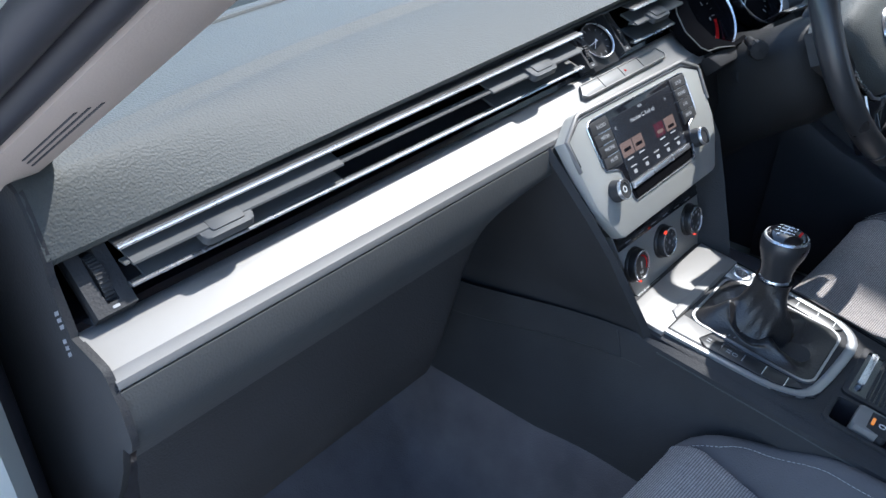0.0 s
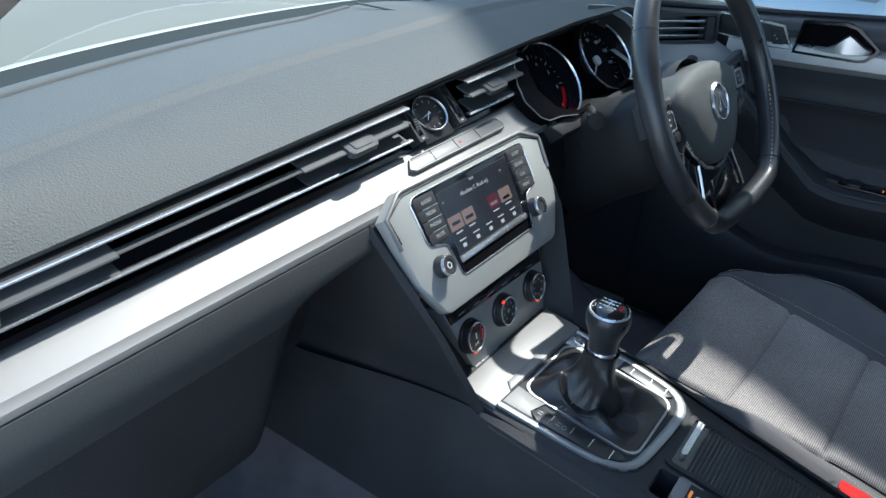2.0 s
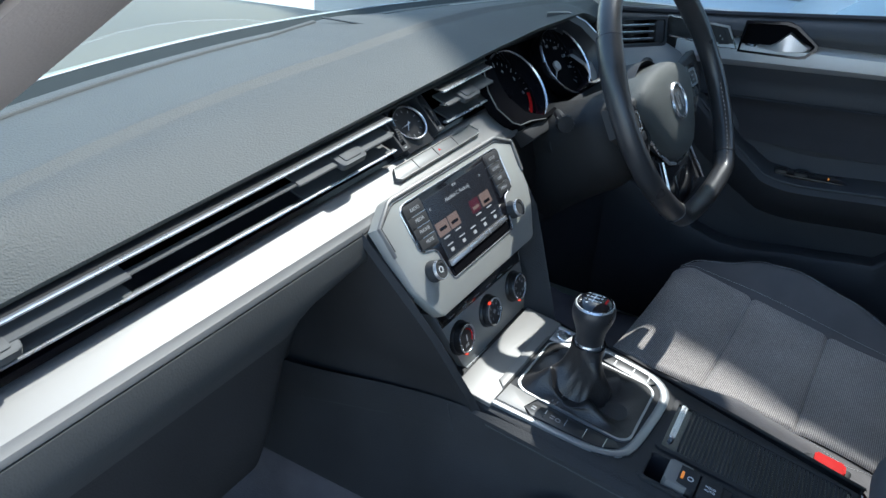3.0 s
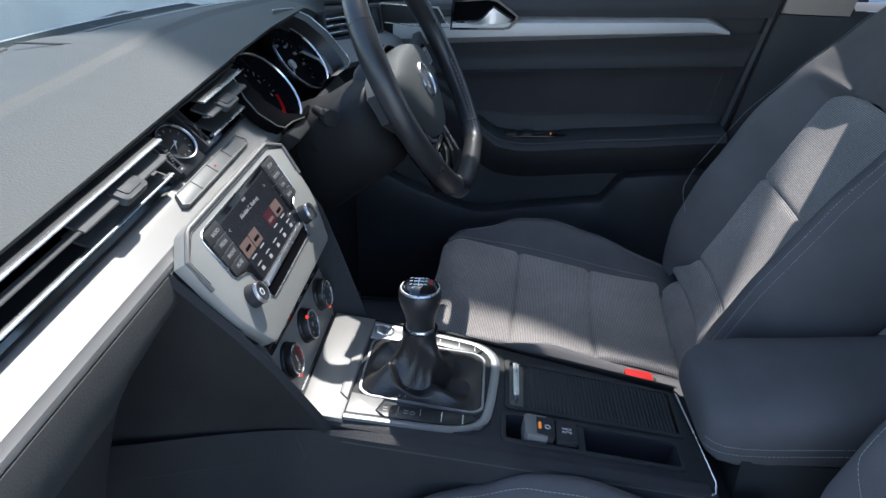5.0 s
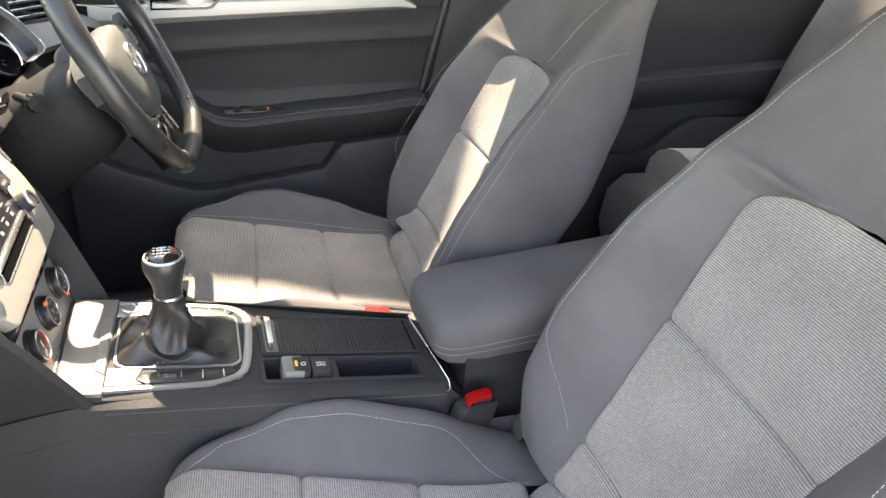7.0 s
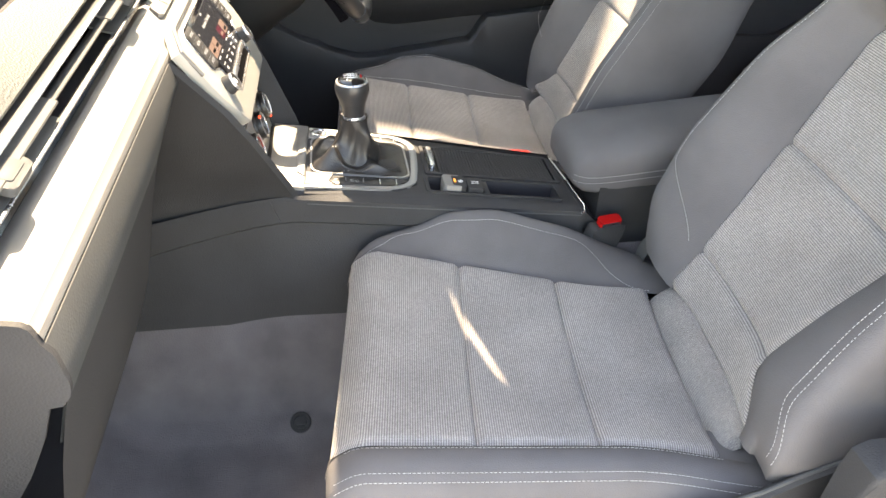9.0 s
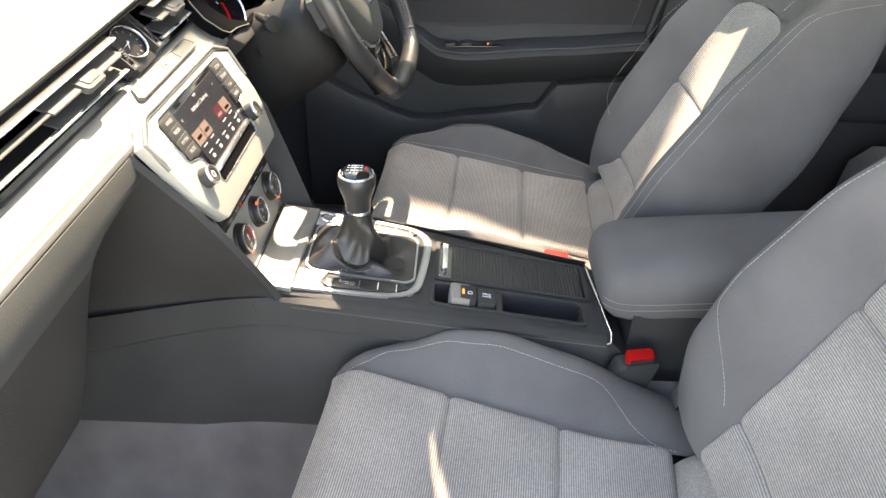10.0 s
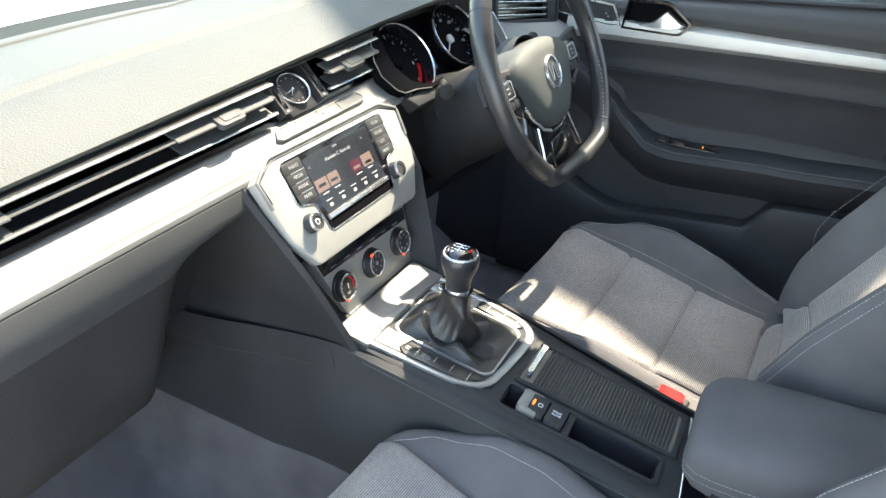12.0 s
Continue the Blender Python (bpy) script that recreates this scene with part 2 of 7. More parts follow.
def tube(bm, path, r, n=10, closed=False, flat=1.0):
    pts = [Vector(p) for p in path]
    rings = []
    up = V(0, 0, 1)
    for i, p in enumerate(pts):
        a, b = (pts[i - 1] if i or closed else p), (pts[(i + 1) % len(pts)] if i + 1 < len(pts) or closed else p)
        t = (b - a).normalized()
        s = t.cross(up)
        s = s.normalized() if s.length > 1e-4 else V(1, 0, 0)
        w = s.cross(t)
        rings.append([p + s * (r * math.cos(2 * math.pi * k / n)) + w * (r * flat * math.sin(2 * math.pi * k / n)) for k in range(n)])
    if closed:
        rings.append(rings[0])
    loft(bm, rings, caps=not closed)
    if closed:
        bmesh.ops.remove_doubles(bm, verts=bm.verts, dist=1e-6)
    return bm


def block(bm, lo, hi, bevel=0.0, seg=2):
    m = plane_map((0, 0, lo[2]), (1, 0, 0), (0, 1, 0))
    v = [bm.verts.new((x, y, z)) for z in (lo[2], hi[2]) for x, y in ((lo[0], lo[1]), (hi[0], lo[1]), (hi[0], hi[1]), (lo[0], hi[1]))]
    fs = [bm.faces.new([v[i] for i in q]) for q in ((3, 2, 1, 0), (4, 5, 6, 7), (0, 1, 5, 4), (1, 2, 6, 5), (2, 3, 7, 6), (3, 0, 4, 7))]
    if bevel:
        bmesh.ops.bevel(bm, geom=list({e for f in fs for e in f.edges}), offset=bevel, segments=seg, affect="EDGES", profile=0.5)
    return bm


def stitches(bm, path, normal, length=0.0031, gap=0.0014, width=0.00040, lift=0.0003):
    """A run of short thread dashes along a path."""
    pts = [Vector(p) for p in path]
    acc, step = 0.0, length + gap
    for i, (a, b) in enumerate(zip(pts, pts[1:])):
        d = b - a
        L = d.length
        if L < 1e-6:
            continue
        t = d / L
        nn = Vector(normal(i)) if callable(normal) else Vector(normal)
        s = t.cross(nn).normalized() * width / 2
        up = nn.normalized() * lift
        x = -acc
        while x < L:
            x0, x1 = max(x, 0), min(x + length, L)
            if x1 - x0 > 0.0012:
                p, q = a + t * x0, a + t * x1
                base = [p - s, q - s, q + s, p + s]
                lo = [bm.verts.new(c - up) for c in base]
                hi = [bm.verts.new(c + up) for c in base]
                bm.faces.new(hi)
                for k in range(4):
                    bm.faces.new((lo[k], lo[(k + 1) % 4], hi[(k + 1) % 4], hi[k]))
            x += step
        acc = (L - (x - step)) if x > L else 0.0
        acc = min(max(acc, 0.0), step)
        acc = acc if acc < step else 0.0
    return bm


def lettering(name, text, m, u, v, size, mat, parent, turn=0.0, h=0.0006):
    """A word in the built-in font laid on a plane map."""
    cu = bpy.data.curves.new(name, "FONT")
    cu.body, cu.size, cu.align_x, cu.align_y, cu.extrude = text, size, "CENTER", "CENTER", 0.0002
    tmp = bpy.data.objects.new(name, cu)
    scene.collection.objects.link(tmp)
    bpy.context.view_layer.update()
    me = bpy.data.meshes.new_from_object(tmp.evaluated_get(bpy.context.evaluated_depsgraph_get()))
    bpy.data.objects.remove(tmp)
    ct, sn = math.cos(turn), math.sin(turn)
    for vert in me.vertices:
        x, y, z = vert.co
        vert.co = m(u + x * ct - y * sn, v + x * sn + y * ct, h + z)
    me.materials.clear()
    me.materials.append(mat)
    ob = new(name, me)
    ob.parent = parent
    if parent.data is None:
        ob.matrix_parent_inverse = Matrix.Translation(-parent.location)
    return ob


def smooth_step(a, b, x):
    t = min(1.0, max(0.0, (x - a) / (b - a)))
    return t * t * (3 - 2 * t)


# ---------------------------------------------------------------- ground and body shell
def build_ground():
    f = lambda u, v: V(u, v, -0.32)
    tagged(link("ground", grid(f, span(-60, 60, 9), span(-60, 60, 9)), CONCRETE, smooth=0), "pale sunlit concrete yard around the car", "ground", kind="structure")


def build_shell():
    # floor pan under the carpet
    bm = block(bmesh.new(), (-0.72, -2.1, -0.06), (0.76, 0.75, -0.01))
    tagged(link("floor", bm, RUBBER), "dark floor pan under the cabin carpet", "floor", kind="structure")
    # passenger footwell carpet: tunnel side, flat floor, toe board
    prof = [(-0.115, 0.30), (-0.135, 0.235), (-0.155, 0.17), (-0.19, 0.09), (-0.23, 0.066), (-0.35, 0.058), (-0.50, 0.056), (-0.60, 0.06), (-0.64, 0.085), (-0.66, 0.13)]

    def carpet(i, y):
        a = int(min(i, len(prof) - 2))
        t = i - a
        x = prof[a][0] * (1 - t) + prof[a + 1][0] * t
        z = prof[a][1] * (1 - t) + prof[a + 1][1] * t
        lift = 0.62 * max(0.0, y - 0.2)
        z = max(z, 0.056 + lift) if y > 0.2 else z
        return V(x, y, z + 0.0025 * noise.noise(V(x * 9, y * 9, 0)))

    bm = grid(carpet, span(0, len(prof) - 1, 46), span(-0.75, 0.62, 60))
    c = tagged(link("carpet", bm, CARPET), "dark grey carpet in the passenger footwell", "carpet", kind="structure")
    # driver footwell carpet
    bm = grid(lambda x, y: V(x, y, 0.055 + 0.62 * max(0, y - 0.2) + 0.35 * max(0, 0.2 - x) + 0.002 * noise.noise(V(x * 9, y * 9, 4))), span(0.10, 0.74, 24), span(-0.75, 0.6, 40))
    tagged(link("carpet_driver", bm, CARPET), "dark grey carpet in the driver footwell", "carpet", kind="structure")
    # rear carpet
    bm = grid(lambda x, y: V(x, y, 0.05 + 0.18 * math.exp(-(x / 0.13) ** 4)), span(-0.72, 0.74, 30), span(-1.45, -0.76, 12))
    tagged(link("carpet_rear", bm, CARPET), "dark grey carpet in the rear footwell", "carpet", kind="structure")
    # bulkhead
    bm = block(bmesh.new(), (-0.74, 0.56, -0.05), (0.78, 0.60, 0.66))
    tagged(link("bulkhead", bm, RUBBER), "dark bulkhead behind the dashboard", "wall", kind="structure")
    # door sill on the open side
    bm = bmesh.new()
    loft(bm, [[V(x, y, z) for x, z in ((-0.655, 0.03), (-0.66, 0.125), (-0.675, 0.14), (-0.735, 0.135), (-0.76, 0.11), (-0.77, -0.1), (-0.70, -0.12))] for y in (0.55, 0.2, -0.3, -0.8)])
    tagged(link("door_sill", bm, SILVER), "silver painted door sill under the open door", "sill", kind="structure")
    # roof with its headliner
    def roof(z0, grow):
        return lambda u, v: V(u * (0.53 + grow), v, z0 - 0.05 * (abs(u) ** 3) - 0.14 * max(0, v + 0.55) ** 1 - 0.06 * max(0, -1.2 - v))
    bm = grid(roof(1.17, 0.0), span(-1, 1, 20), span(-2.0, -0.262, 22))
    tagged(link("headliner", bm, HEADLINER), "pale grey cloth headliner", "ceiling", kind="structure")
    bm = grid(roof(1.21, 0.05), span(-1, 1, 20), span(-2.05, -0.258, 22))
    tagged(link("roof", bm, PAINT), "grey painted car roof", "roof", kind="structure")
    # windscreen header between the two visors, and the visors folded up behind the glass: unseen, edges cut to shape
    # the sun on the seats
    bm = block(bmesh.new(), (-0.16, -0.27, 1.108), (0.105, -0.052, 1.128), 0.006)
    tagged(link("header_trim", bm, HEADLINER), "pale trim along the top of the windscreen", "ceiling", kind="structure")
    flat = plane_map((0, 0, 1.10), (1, 0, 0), (0, 1, 0))
    bm = slab(bmesh.new(), [(0.09, -0.275), (0.50, -0.275), (0.50, -0.16), (0.285, -0.196), (0.115, -0.238), (0.09, -0.24)], flat, -0.004, 0.012)
    tagged(link("slit_edge", bm, HEADLINER), "unseen headliner edge cut to let a sun sliver through", "ceiling", kind="structure")
    for name, pts in (("visor_left", [(-0.50, -0.275), (-0.15, -0.275), (-0.15, -0.085), (-0.50, -0.085)]), ("visor_right", [(0.09, -0.242), (0.115, -0.229), (0.20, -0.205), (0.285, -0.1965), (0.29, -0.205), (0.50, -0.205), (0.50, -0.085), (0.345, -0.085), (0.325, -0.056), (0.09, -0.056)])):
        bm = slab(bmesh.new(), pts, flat, -0.008, 0.008)
        tagged(link(name, bm, HEADLINER), "unseen folded sun visor shaped to mask the sun", "sun visor", kind="structure")
    # unseen rail added over the driver window to cut sun off the backrest
    bm = bmesh.new()
    loft(bm, [[V(x, y, z - 0.01 * (y < -1.2)) for x, z in ((0.50, 1.115), (0.60, 1.095), (0.655, 1.068), (0.665, 1.058), (0.655, 1.050), (0.60, 1.062), (0.50, 1.085))] for y in (-0.46, -0.8, -1.2, -1.6, -1.95)])
    tagged(link("shading_rail", bm, HEADLINER), "unseen pale rail added to shade the driver backrest", "roof rail", kind="structure")
    # added unseen wall on the driver side, top cut to shape sun shadows
    shadow_edge = [(2.8, 4.53), (0.80, 4.53), (0.36, 4.99), (0.10, 5.27), (0.088, 5.26), (0.075, 4.53), (-0.20, 4.545), (-0.28, 4.56), (-0.36, 4.62), (-0.42, 4.65), (-0.50, 4.66), (-0.58, 4.625), (-0.64, 4.58), (-0.72, 4.56), (-3.2, 4.52)]
    wall = plane_map((3.05, 0, 0), (0, 1, 0), (0, 0, 1))
    bm = slab(bmesh.new(), shadow_edge + [(-3.2, -0.32), (2.8, -0.32)], wall, 0.0, 0.3)
    tagged(link("shadow_wall", bm, CONCRETE), "unseen pale wall added to cast the sun's shadow edges", "wall", kind="structure")
    # kick panel and inner wing lining on the open side
    bm = block(bmesh.new(), (-0.668, 0.27, 0.05), (-0.640, 0.60, 0.50), 0.004)
    tagged(link("kick_panel", bm, BLACK), "black kick panel beside the passenger footwell", "trim", kind="structure")
    # body post that carries the open door, with its two rubber seals and a hinge
    post = thing("door_post", "pale painted door post with black rubber seals", "door post", kind="structure")
    bm = bmesh.new()
    loft(bm, [[V(x, y, z) for x, y in ((-0.655, 0.30), (-0.655, 0.185), (-0.668, 0.172), (-0.70, 0.175), (-0.76, 0.20), (-0.80, 0.26), (-0.80, 0.34))] for z in (-0.05, 0.2, 0.45, 0.60, 0.70)])
    part("skin", bm, PAINT, post, "pale painted metal")
    bm = block(bmesh.new(), (-0.735, 0.115, 0.445), (-0.675, 0.18, 0.475), 0.006)
    lathe(bm, [(0.0004, -0.022), (0.014, -0.022), (0.014, 0.022), (0.0004, 0.022)], plane_map((-0.70, 0.120, 0.46), (1, 0, 0), (0, 1, 0)), 20)
    part("hinge", bm, SLATGREY, post, "grey metal door hinge")
    # rear bulkhead and shelf
    bm = block(bmesh.new(), (-0.72, -2.02, -0.05), (0.74, -1.98, 0.85))
    tagged(link("wall_rear", bm, DOORSKIN), "dark wall behind the rear seat", "wall", kind="structure")
    bm = block(bmesh.new(), (-0.66, -2.02, 0.85), (0.68, -1.95, 1.12))
    tagged(link("wall_rear_upper", bm, RUBBER), "dark rear window surround", "wall", kind="structure")


def pillar(name, a, b, side, label):
    """A windscreen pillar from its foot a to its head b: pale trim inside, rubber seal on the door edge."""
    t = thing(name, label, "pillar", kind="structure")
    a, b = Vector(a), Vector(b)
    d = (b - a).normalized()
    out = V(side, 0, 0)
    back = d.cross(out).normalized()
    if back.y > 0:
        back = -back
    prof = [(0.0, 0.0), (0.012, 0.005), (0.048, 0.008), (0.058, 0.006), (0.061, -0.006), (0.056, -0.03), (0.035, -0.045), (0.004, -0.03)]
    bm = bmesh.new()
    n = 9
    loft(bm, [[a + (b - a) * (k / n) + out * p + back * q for p, q in prof] for k in range(n + 1)])
    part("trim", bm, HEADLINER, t, "pale grey grained pillar trim")
    bm = bmesh.new()
    tube(bm, [a + (b - a) * (k / n) + out * 0.0685 - back * 0.001 for k in range(n + 1)], 0.0085, 10)
    part("seal", bm, RUBBER, t, "black rubber door seal")
    bm = bmesh.new()
    tube(bm, [a + (b - a) * (k / n) + out * 0.088 - back * 0.006 for k in range(n + 1)], 0.010, 10)
    part("seal", bm, RUBBER, t, "black rubber door seal")
    bm = bmesh.new()
    prof2 = [(0.075, -0.010), (0.125, -0.014), (0.148, -0.032), (0.142, -0.07), (0.065, -0.055)]
    loft(bm, [[a + (b - a) * (k / n) + out * p + back * q for p, q in prof2] for k in range(n + 1)])
    part("outer_skin", bm, PAINT, t, "grey painted outer skin")
    return t, a, b, d, out, back


def build_pillars():
    t, a, b, d, out, back = pillar("pillar_left", (-0.588, 0.194, 0.70), (-0.417, -0.307, 1.10), -1, "windscreen pillar with pale trim and black seals")
    # loudspeaker slots at the foot of the trim
    for k in range(3):
        bm = bmesh.new()
        o = 0.027 + 0.007 * k
        rise = 0.005 + (o - 0.012) * 0.079
        pth = [a + d * (0.035 + 0.010 * k + (0.075 - 0.010 * k) * s) + out * o + back * (rise - 0.0008) for s in span(0, 1, 8)]
        tube(bm, pth, 0.0016, 6)
        part("speaker_slot", bm, RUBBER, t, "dark loudspeaker slot")
    pillar("pillar_right", (0.630, 0.200, 0.70), (0.455, -0.307, 1.10), 1, "windscreen pillar with pale trim and black seals")


def build_windscreen():
    t = thing("window_1", "slightly green tinted windscreen with black lower border", "windscreen", kind="structure")

    def f(u, v):
        y = 0.56 - 0.30 * u * u + v * (-0.66 + 0.10 * u * u)
        return V(u * (0.66 - 0.14 * v), y, 0.67 + 0.47 * v ** 0.92)
    ob = part("pane", grid(f, span(-1, 1, 24), span(0, 1, 16)), GLASS, t)
    ob.visible_shadow = False
    # lower border: gap at the dash, black printed band, bright cut edge
    foot = lambda x, d, z: V(x, 0.447 + 0.06 * x - 0.3 * x * x + d, z)
    part("cowl_ledge", grid(lambda u, v: foot(u, 0.002 + 0.018 * v, 0.7005 - 0.002 * v), span(-0.66, 0.66, 40), [0, 0.5, 1]), PAD, t, "grey plastic ledge at the glass")
    part("gap", grid(lambda u, v: foot(u, 0.020 + 0.006 * v, 0.6985 - 0.003 * v), span(-0.66, 0.66, 40), [0, 1]), RUBBER, t)
    part("lower_border", grid(lambda u, v: foot(u, 0.026 + 0.034 * v, 0.6955 + 0.003 * v), span(-0.66, 0.66, 40), [0, 0.5, 1]), BORDER, t, "dark printed glass border")
    bm = bmesh.new()
    tube(bm, [foot(u, 0.061, 0.699) for u in span(-0.66, 0.66, 40)], 0.0008, 6)
    part("glass_edge", bm, PRINT, t, "pale glass edge")
    part("glass_foot", grid(lambda u, v: foot(u, 0.062 + 0.022 * v, 0.6985 - 0.004 * v), span(-0.66, 0.66, 40), [0, 0.5, 1]), GLASSFOOT, t, "greenish foot of the glass")
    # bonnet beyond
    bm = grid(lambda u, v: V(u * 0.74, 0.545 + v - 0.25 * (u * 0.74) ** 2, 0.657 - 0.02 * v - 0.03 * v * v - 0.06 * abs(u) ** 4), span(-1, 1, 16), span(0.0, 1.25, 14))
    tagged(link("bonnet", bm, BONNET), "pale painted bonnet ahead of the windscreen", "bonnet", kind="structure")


build_ground()
build_shell()
build_pillars()
build_windscreen()


# ---------------------------------------------------------------- dashboard
def lip_y(x):
    return 0.165


def lip_z(x):
    return 0.699 + 0.068 * min(x, 0.21) + 0.006 * smooth_step(0.2, 0.36, x) - 0.03 * smooth_step(0.5, 0.66, x)


def crease(x):
    return 0.277 - 0.27 * x * x, 0.712 + 0.018 * x


def base_line(x):
    return 0.447 + 0.06 * x - 0.3 * x * x, 0.70


def build_dash():
    d = thing("dashboard", "dark grey soft-skinned dashboard with silver trim strip", "dashboard", at=(0, 0.3, 0.05))
    X0, X1 = -0.614, 0.66

    # top skin
    def top(x, v):
        ly, lz = lip_y(x), lip_z(x)
        cy, cz = crease(x)
        by, bz = base_line(x)
        cz = max(cz, lz + 0.012)
        bz = max(bz, lz - 0.004 - 0.02 * smooth_step(0.2, 0.4, x))
        if v < 0.1:
            k = v / 0.1
            return V(x, ly + 0.006 - 0.010 * math.sin(k * 1.57), lz - 0.008 + 0.010 * k)
        if v < 0.45:
            k = (v - 0.1) / 0.35
            return V(x, ly - 0.004 + (cy - ly + 0.004) * k, lz + 0.002 + (cz - lz - 0.002) * math.sin(k * 1.45) / math.sin(1.45))
        if v < 0.52:
            k = (v - 0.45) / 0.07
            return V(x, cy + 0.012 * k, cz + 0.0044 * k)
        k = (v - 0.52) / 0.48
        return V(x, cy + 0.012 + (by - cy - 0.012) * k, cz + 0.0044 + (bz - cz - 0.0044) * k)

    vs = [0, 0.03, 0.06, 0.1] + span(0.12, 0.45, 14)[0:] + [0.455, 0.485, 0.515, 0.52] + span(0.55, 1, 10)
    part("top_skin", grid(top, span(X0, X1, 90), vs), PAD, d, "grey leather-grained soft skin")
    # raised rim along the windscreen and its end near the wheel
    bm = bmesh.new()
    tube(bm, [V(x, base_line(x)[0] - 0.004, max(base_line(x)[1], lip_z(x) - 0.004) + 0.001) for x in span(X0, 0.17, 40)], 0.005, 8, flat=0.6)
    part("rim", bm, PAD, d)
    bm = bmesh.new()
    tube(bm, [V(0.17 + 0.012 * math.sin(k * 1.57), base_line(0.17)[0] - 0.02 - (base_line(0.17)[0] - 0.31) * k, lip_z(0.17) + 0.006) for k in span(0, 1, 12)], 0.0022, 6, flat=0.6)
    part("rim", bm, PAD, d)
    # left end cheek
    ly, lz = lip_y(X0), lip_z(X0)
    cheek = [(0.1047, 0.560), (0.1055, 0.566), (0.1067, 0.574), (0.108, 0.582), (0.1135, 0.5914), (0.1152, 0.597), (0.117, 0.6015), (0.1205, 0.6045), (0.126, 0.6058), (0.137, 0.6073), (0.149, 0.609), (0.153, 0.6094), (0.163, lz - 0.008), (0.161, lz + 0.002)]
    cheek += [tuple(top(X0, v)[1:]) for v in (0.2, 0.3, 0.4, 0.5, 0.7, 1.0)]
    cheek += [(0.42, 0.60), (0.44, 0.40), (0.30, 0.30), (0.215, 0.36), (0.172, 0.44), (0.147, 0.48), (0.131, 0.512), (0.121, 0.540), (0.113, 0.541), (0.107, 0.548), (0.1052, 0.554)]
    m = plane_map((X0, 0, 0), (0, 1, 0), (0, 0, 1))
    bm = slab(bmesh.new(), cheek, m, -0.002, 0.003)
    for v in bm.verts:
        v.co.x -= 0.03 * smooth_step(0.17, 0.40, v.co.y)
    part("end_cheek", bm, BLACK, d, "black plastic end cap facing the open door")
    for k in range(2):
        bm = bmesh.new()
        for j in range(3):
            z = 0.627 - 0.021 * k - 0.0045 * j
            block(bm, (X0 - 0.0045, 0.1600 - 0.001 * j, z - 0.0030), (X0 - 0.0010, 0.1604 - 0.001 * j + 0.0003 * k, z))
        part("printed_mark", bm, DIM, d, "small white printed mark")

    # vent slot: dark recess behind the slats
    def recess(x, v):
        z0, z1 = 0.634 + 0.04 * x, lip_z(x) - 0.006
        pts = [(0.1545, z0 - 0.006), (0.160, z0 + 0.003), (0.235, z0 + 0.010), (0.235, z1 - 0.004), (0.170, z1)]
        return V(x, *pts[v])
    part("vent_recess", grid(recess, span(X0 + 0.004, 0.205, 30), [0, 1, 2, 3, 4]), GLOSS, d, "gloss black vent slot", smooth=20)

    def slat(y, zf, h, depth, x0, x1, mat, name, label="", n=20, tilt=0.0):
        bm = bmesh.new()
        prof = [(0, 0), (0.0006, h * 0.7), (0.0022, h), (depth, h * 0.9 + tilt), (depth, -h * 0.3 + tilt), (0.002, -h * 0.35)]
        loft(bm, [[V(x, y + a, zf(x) + b) for a, b in prof] for x in span(x0, x1, n)])
        part(name, bm, mat, d, label)
    topz = lambda x: 0.6825 + 0.055 * x
    midz = lambda x: 0.6655 + 0.045 * x
    lowz = lambda x: 0.6455 + 0.035 * x
    slat(0.168, lambda x: topz(x) + 0.006, 0.0012, 0.03, X0 + 0.01, 0.19, SLATGREY, "upper_line")
    for a, b in ((-0.576, -0.057), (0.052, 0.176)):
        slat(0.1530, lambda x: topz(x) + 0.0028, 0.0015, 0.006, a, b, SATINCHROME, "slat", "bright satin edged vent slat")
        slat(0.1455, lambda x: lowz(x) + 0.0052, 0.0017, 0.006, a, b, SATINCHROME, "slat", "bright satin edged vent slat")
        slat(0.1500, lambda x: midz(x) + 0.0045, 0.0012, 0.008, a, b, SLATGREY, "slat", "grey vent slat")
    for zf, y in ((topz, 0.1560), (lowz, 0.1490)):
        for a, b in ((-0.576, -0.057), (0.052, 0.176)):
            slat(y, lambda x, zf=zf: zf(x) + 0.0030, 0.0012, 0.026, a, b, DIALBODY, "slat", "dark vent slat", tilt=0.003)
    # adjustable grey slats and their tabs
    for a, b, tabx in ((-0.572, -0.40, -0.506), (-0.215, -0.064, -0.138), (0.055, 0.172, 0.106)):
        slat(0.1472, lambda x: midz(x) + 0.0040, 0.0018, 0.024, a, b, SLATGREY, "slat", "grey vent blade", tilt=0.007)
        slat(0.1475, lambda x: lowz(x) + 0.0058, 0.0018, 0.024, a + 0.006, b, SLATGREY, "slat", "grey vent blade", tilt=0.007)
        bm = bmesh.new()
        mt = plane_map((tabx, 0.1470, midz(tabx) + (0.004 if tabx > -0.4 else 0.0005)), (1, 0, 0.05), (0, 0.94, 0.34))
        slab(bm, rrect(-0.020, 0.020, -0.006, 0.014, 0.005), mt, -0.003, 0.0035, 0.0015)
        tab = part("vent_tab", bm, SLATGREY, d, "grey vent tab with a raised pad")
        bm = slab(bmesh.new(), rrect(-0.012, 0.014, -0.0015, 0.0105, 0.002), mt, 0.003, 0.0045, 0.0005)
        part("tab_pad", bm, SLATGREY, tab)
    # knurled thumb wheels standing in narrow slotted plates
    for x, zz in ((-0.588, 0.636), (-0.0375, 0.661), (0.0375, 0.664)):
        mt = plane_map((x, 0.163, zz), (1, 0, 0.05), (0, 0.72, 0.69))
        w, low = (0.013, -0.024) if x < -0.5 else (0.0072, -0.024)
        gap = 0.0040
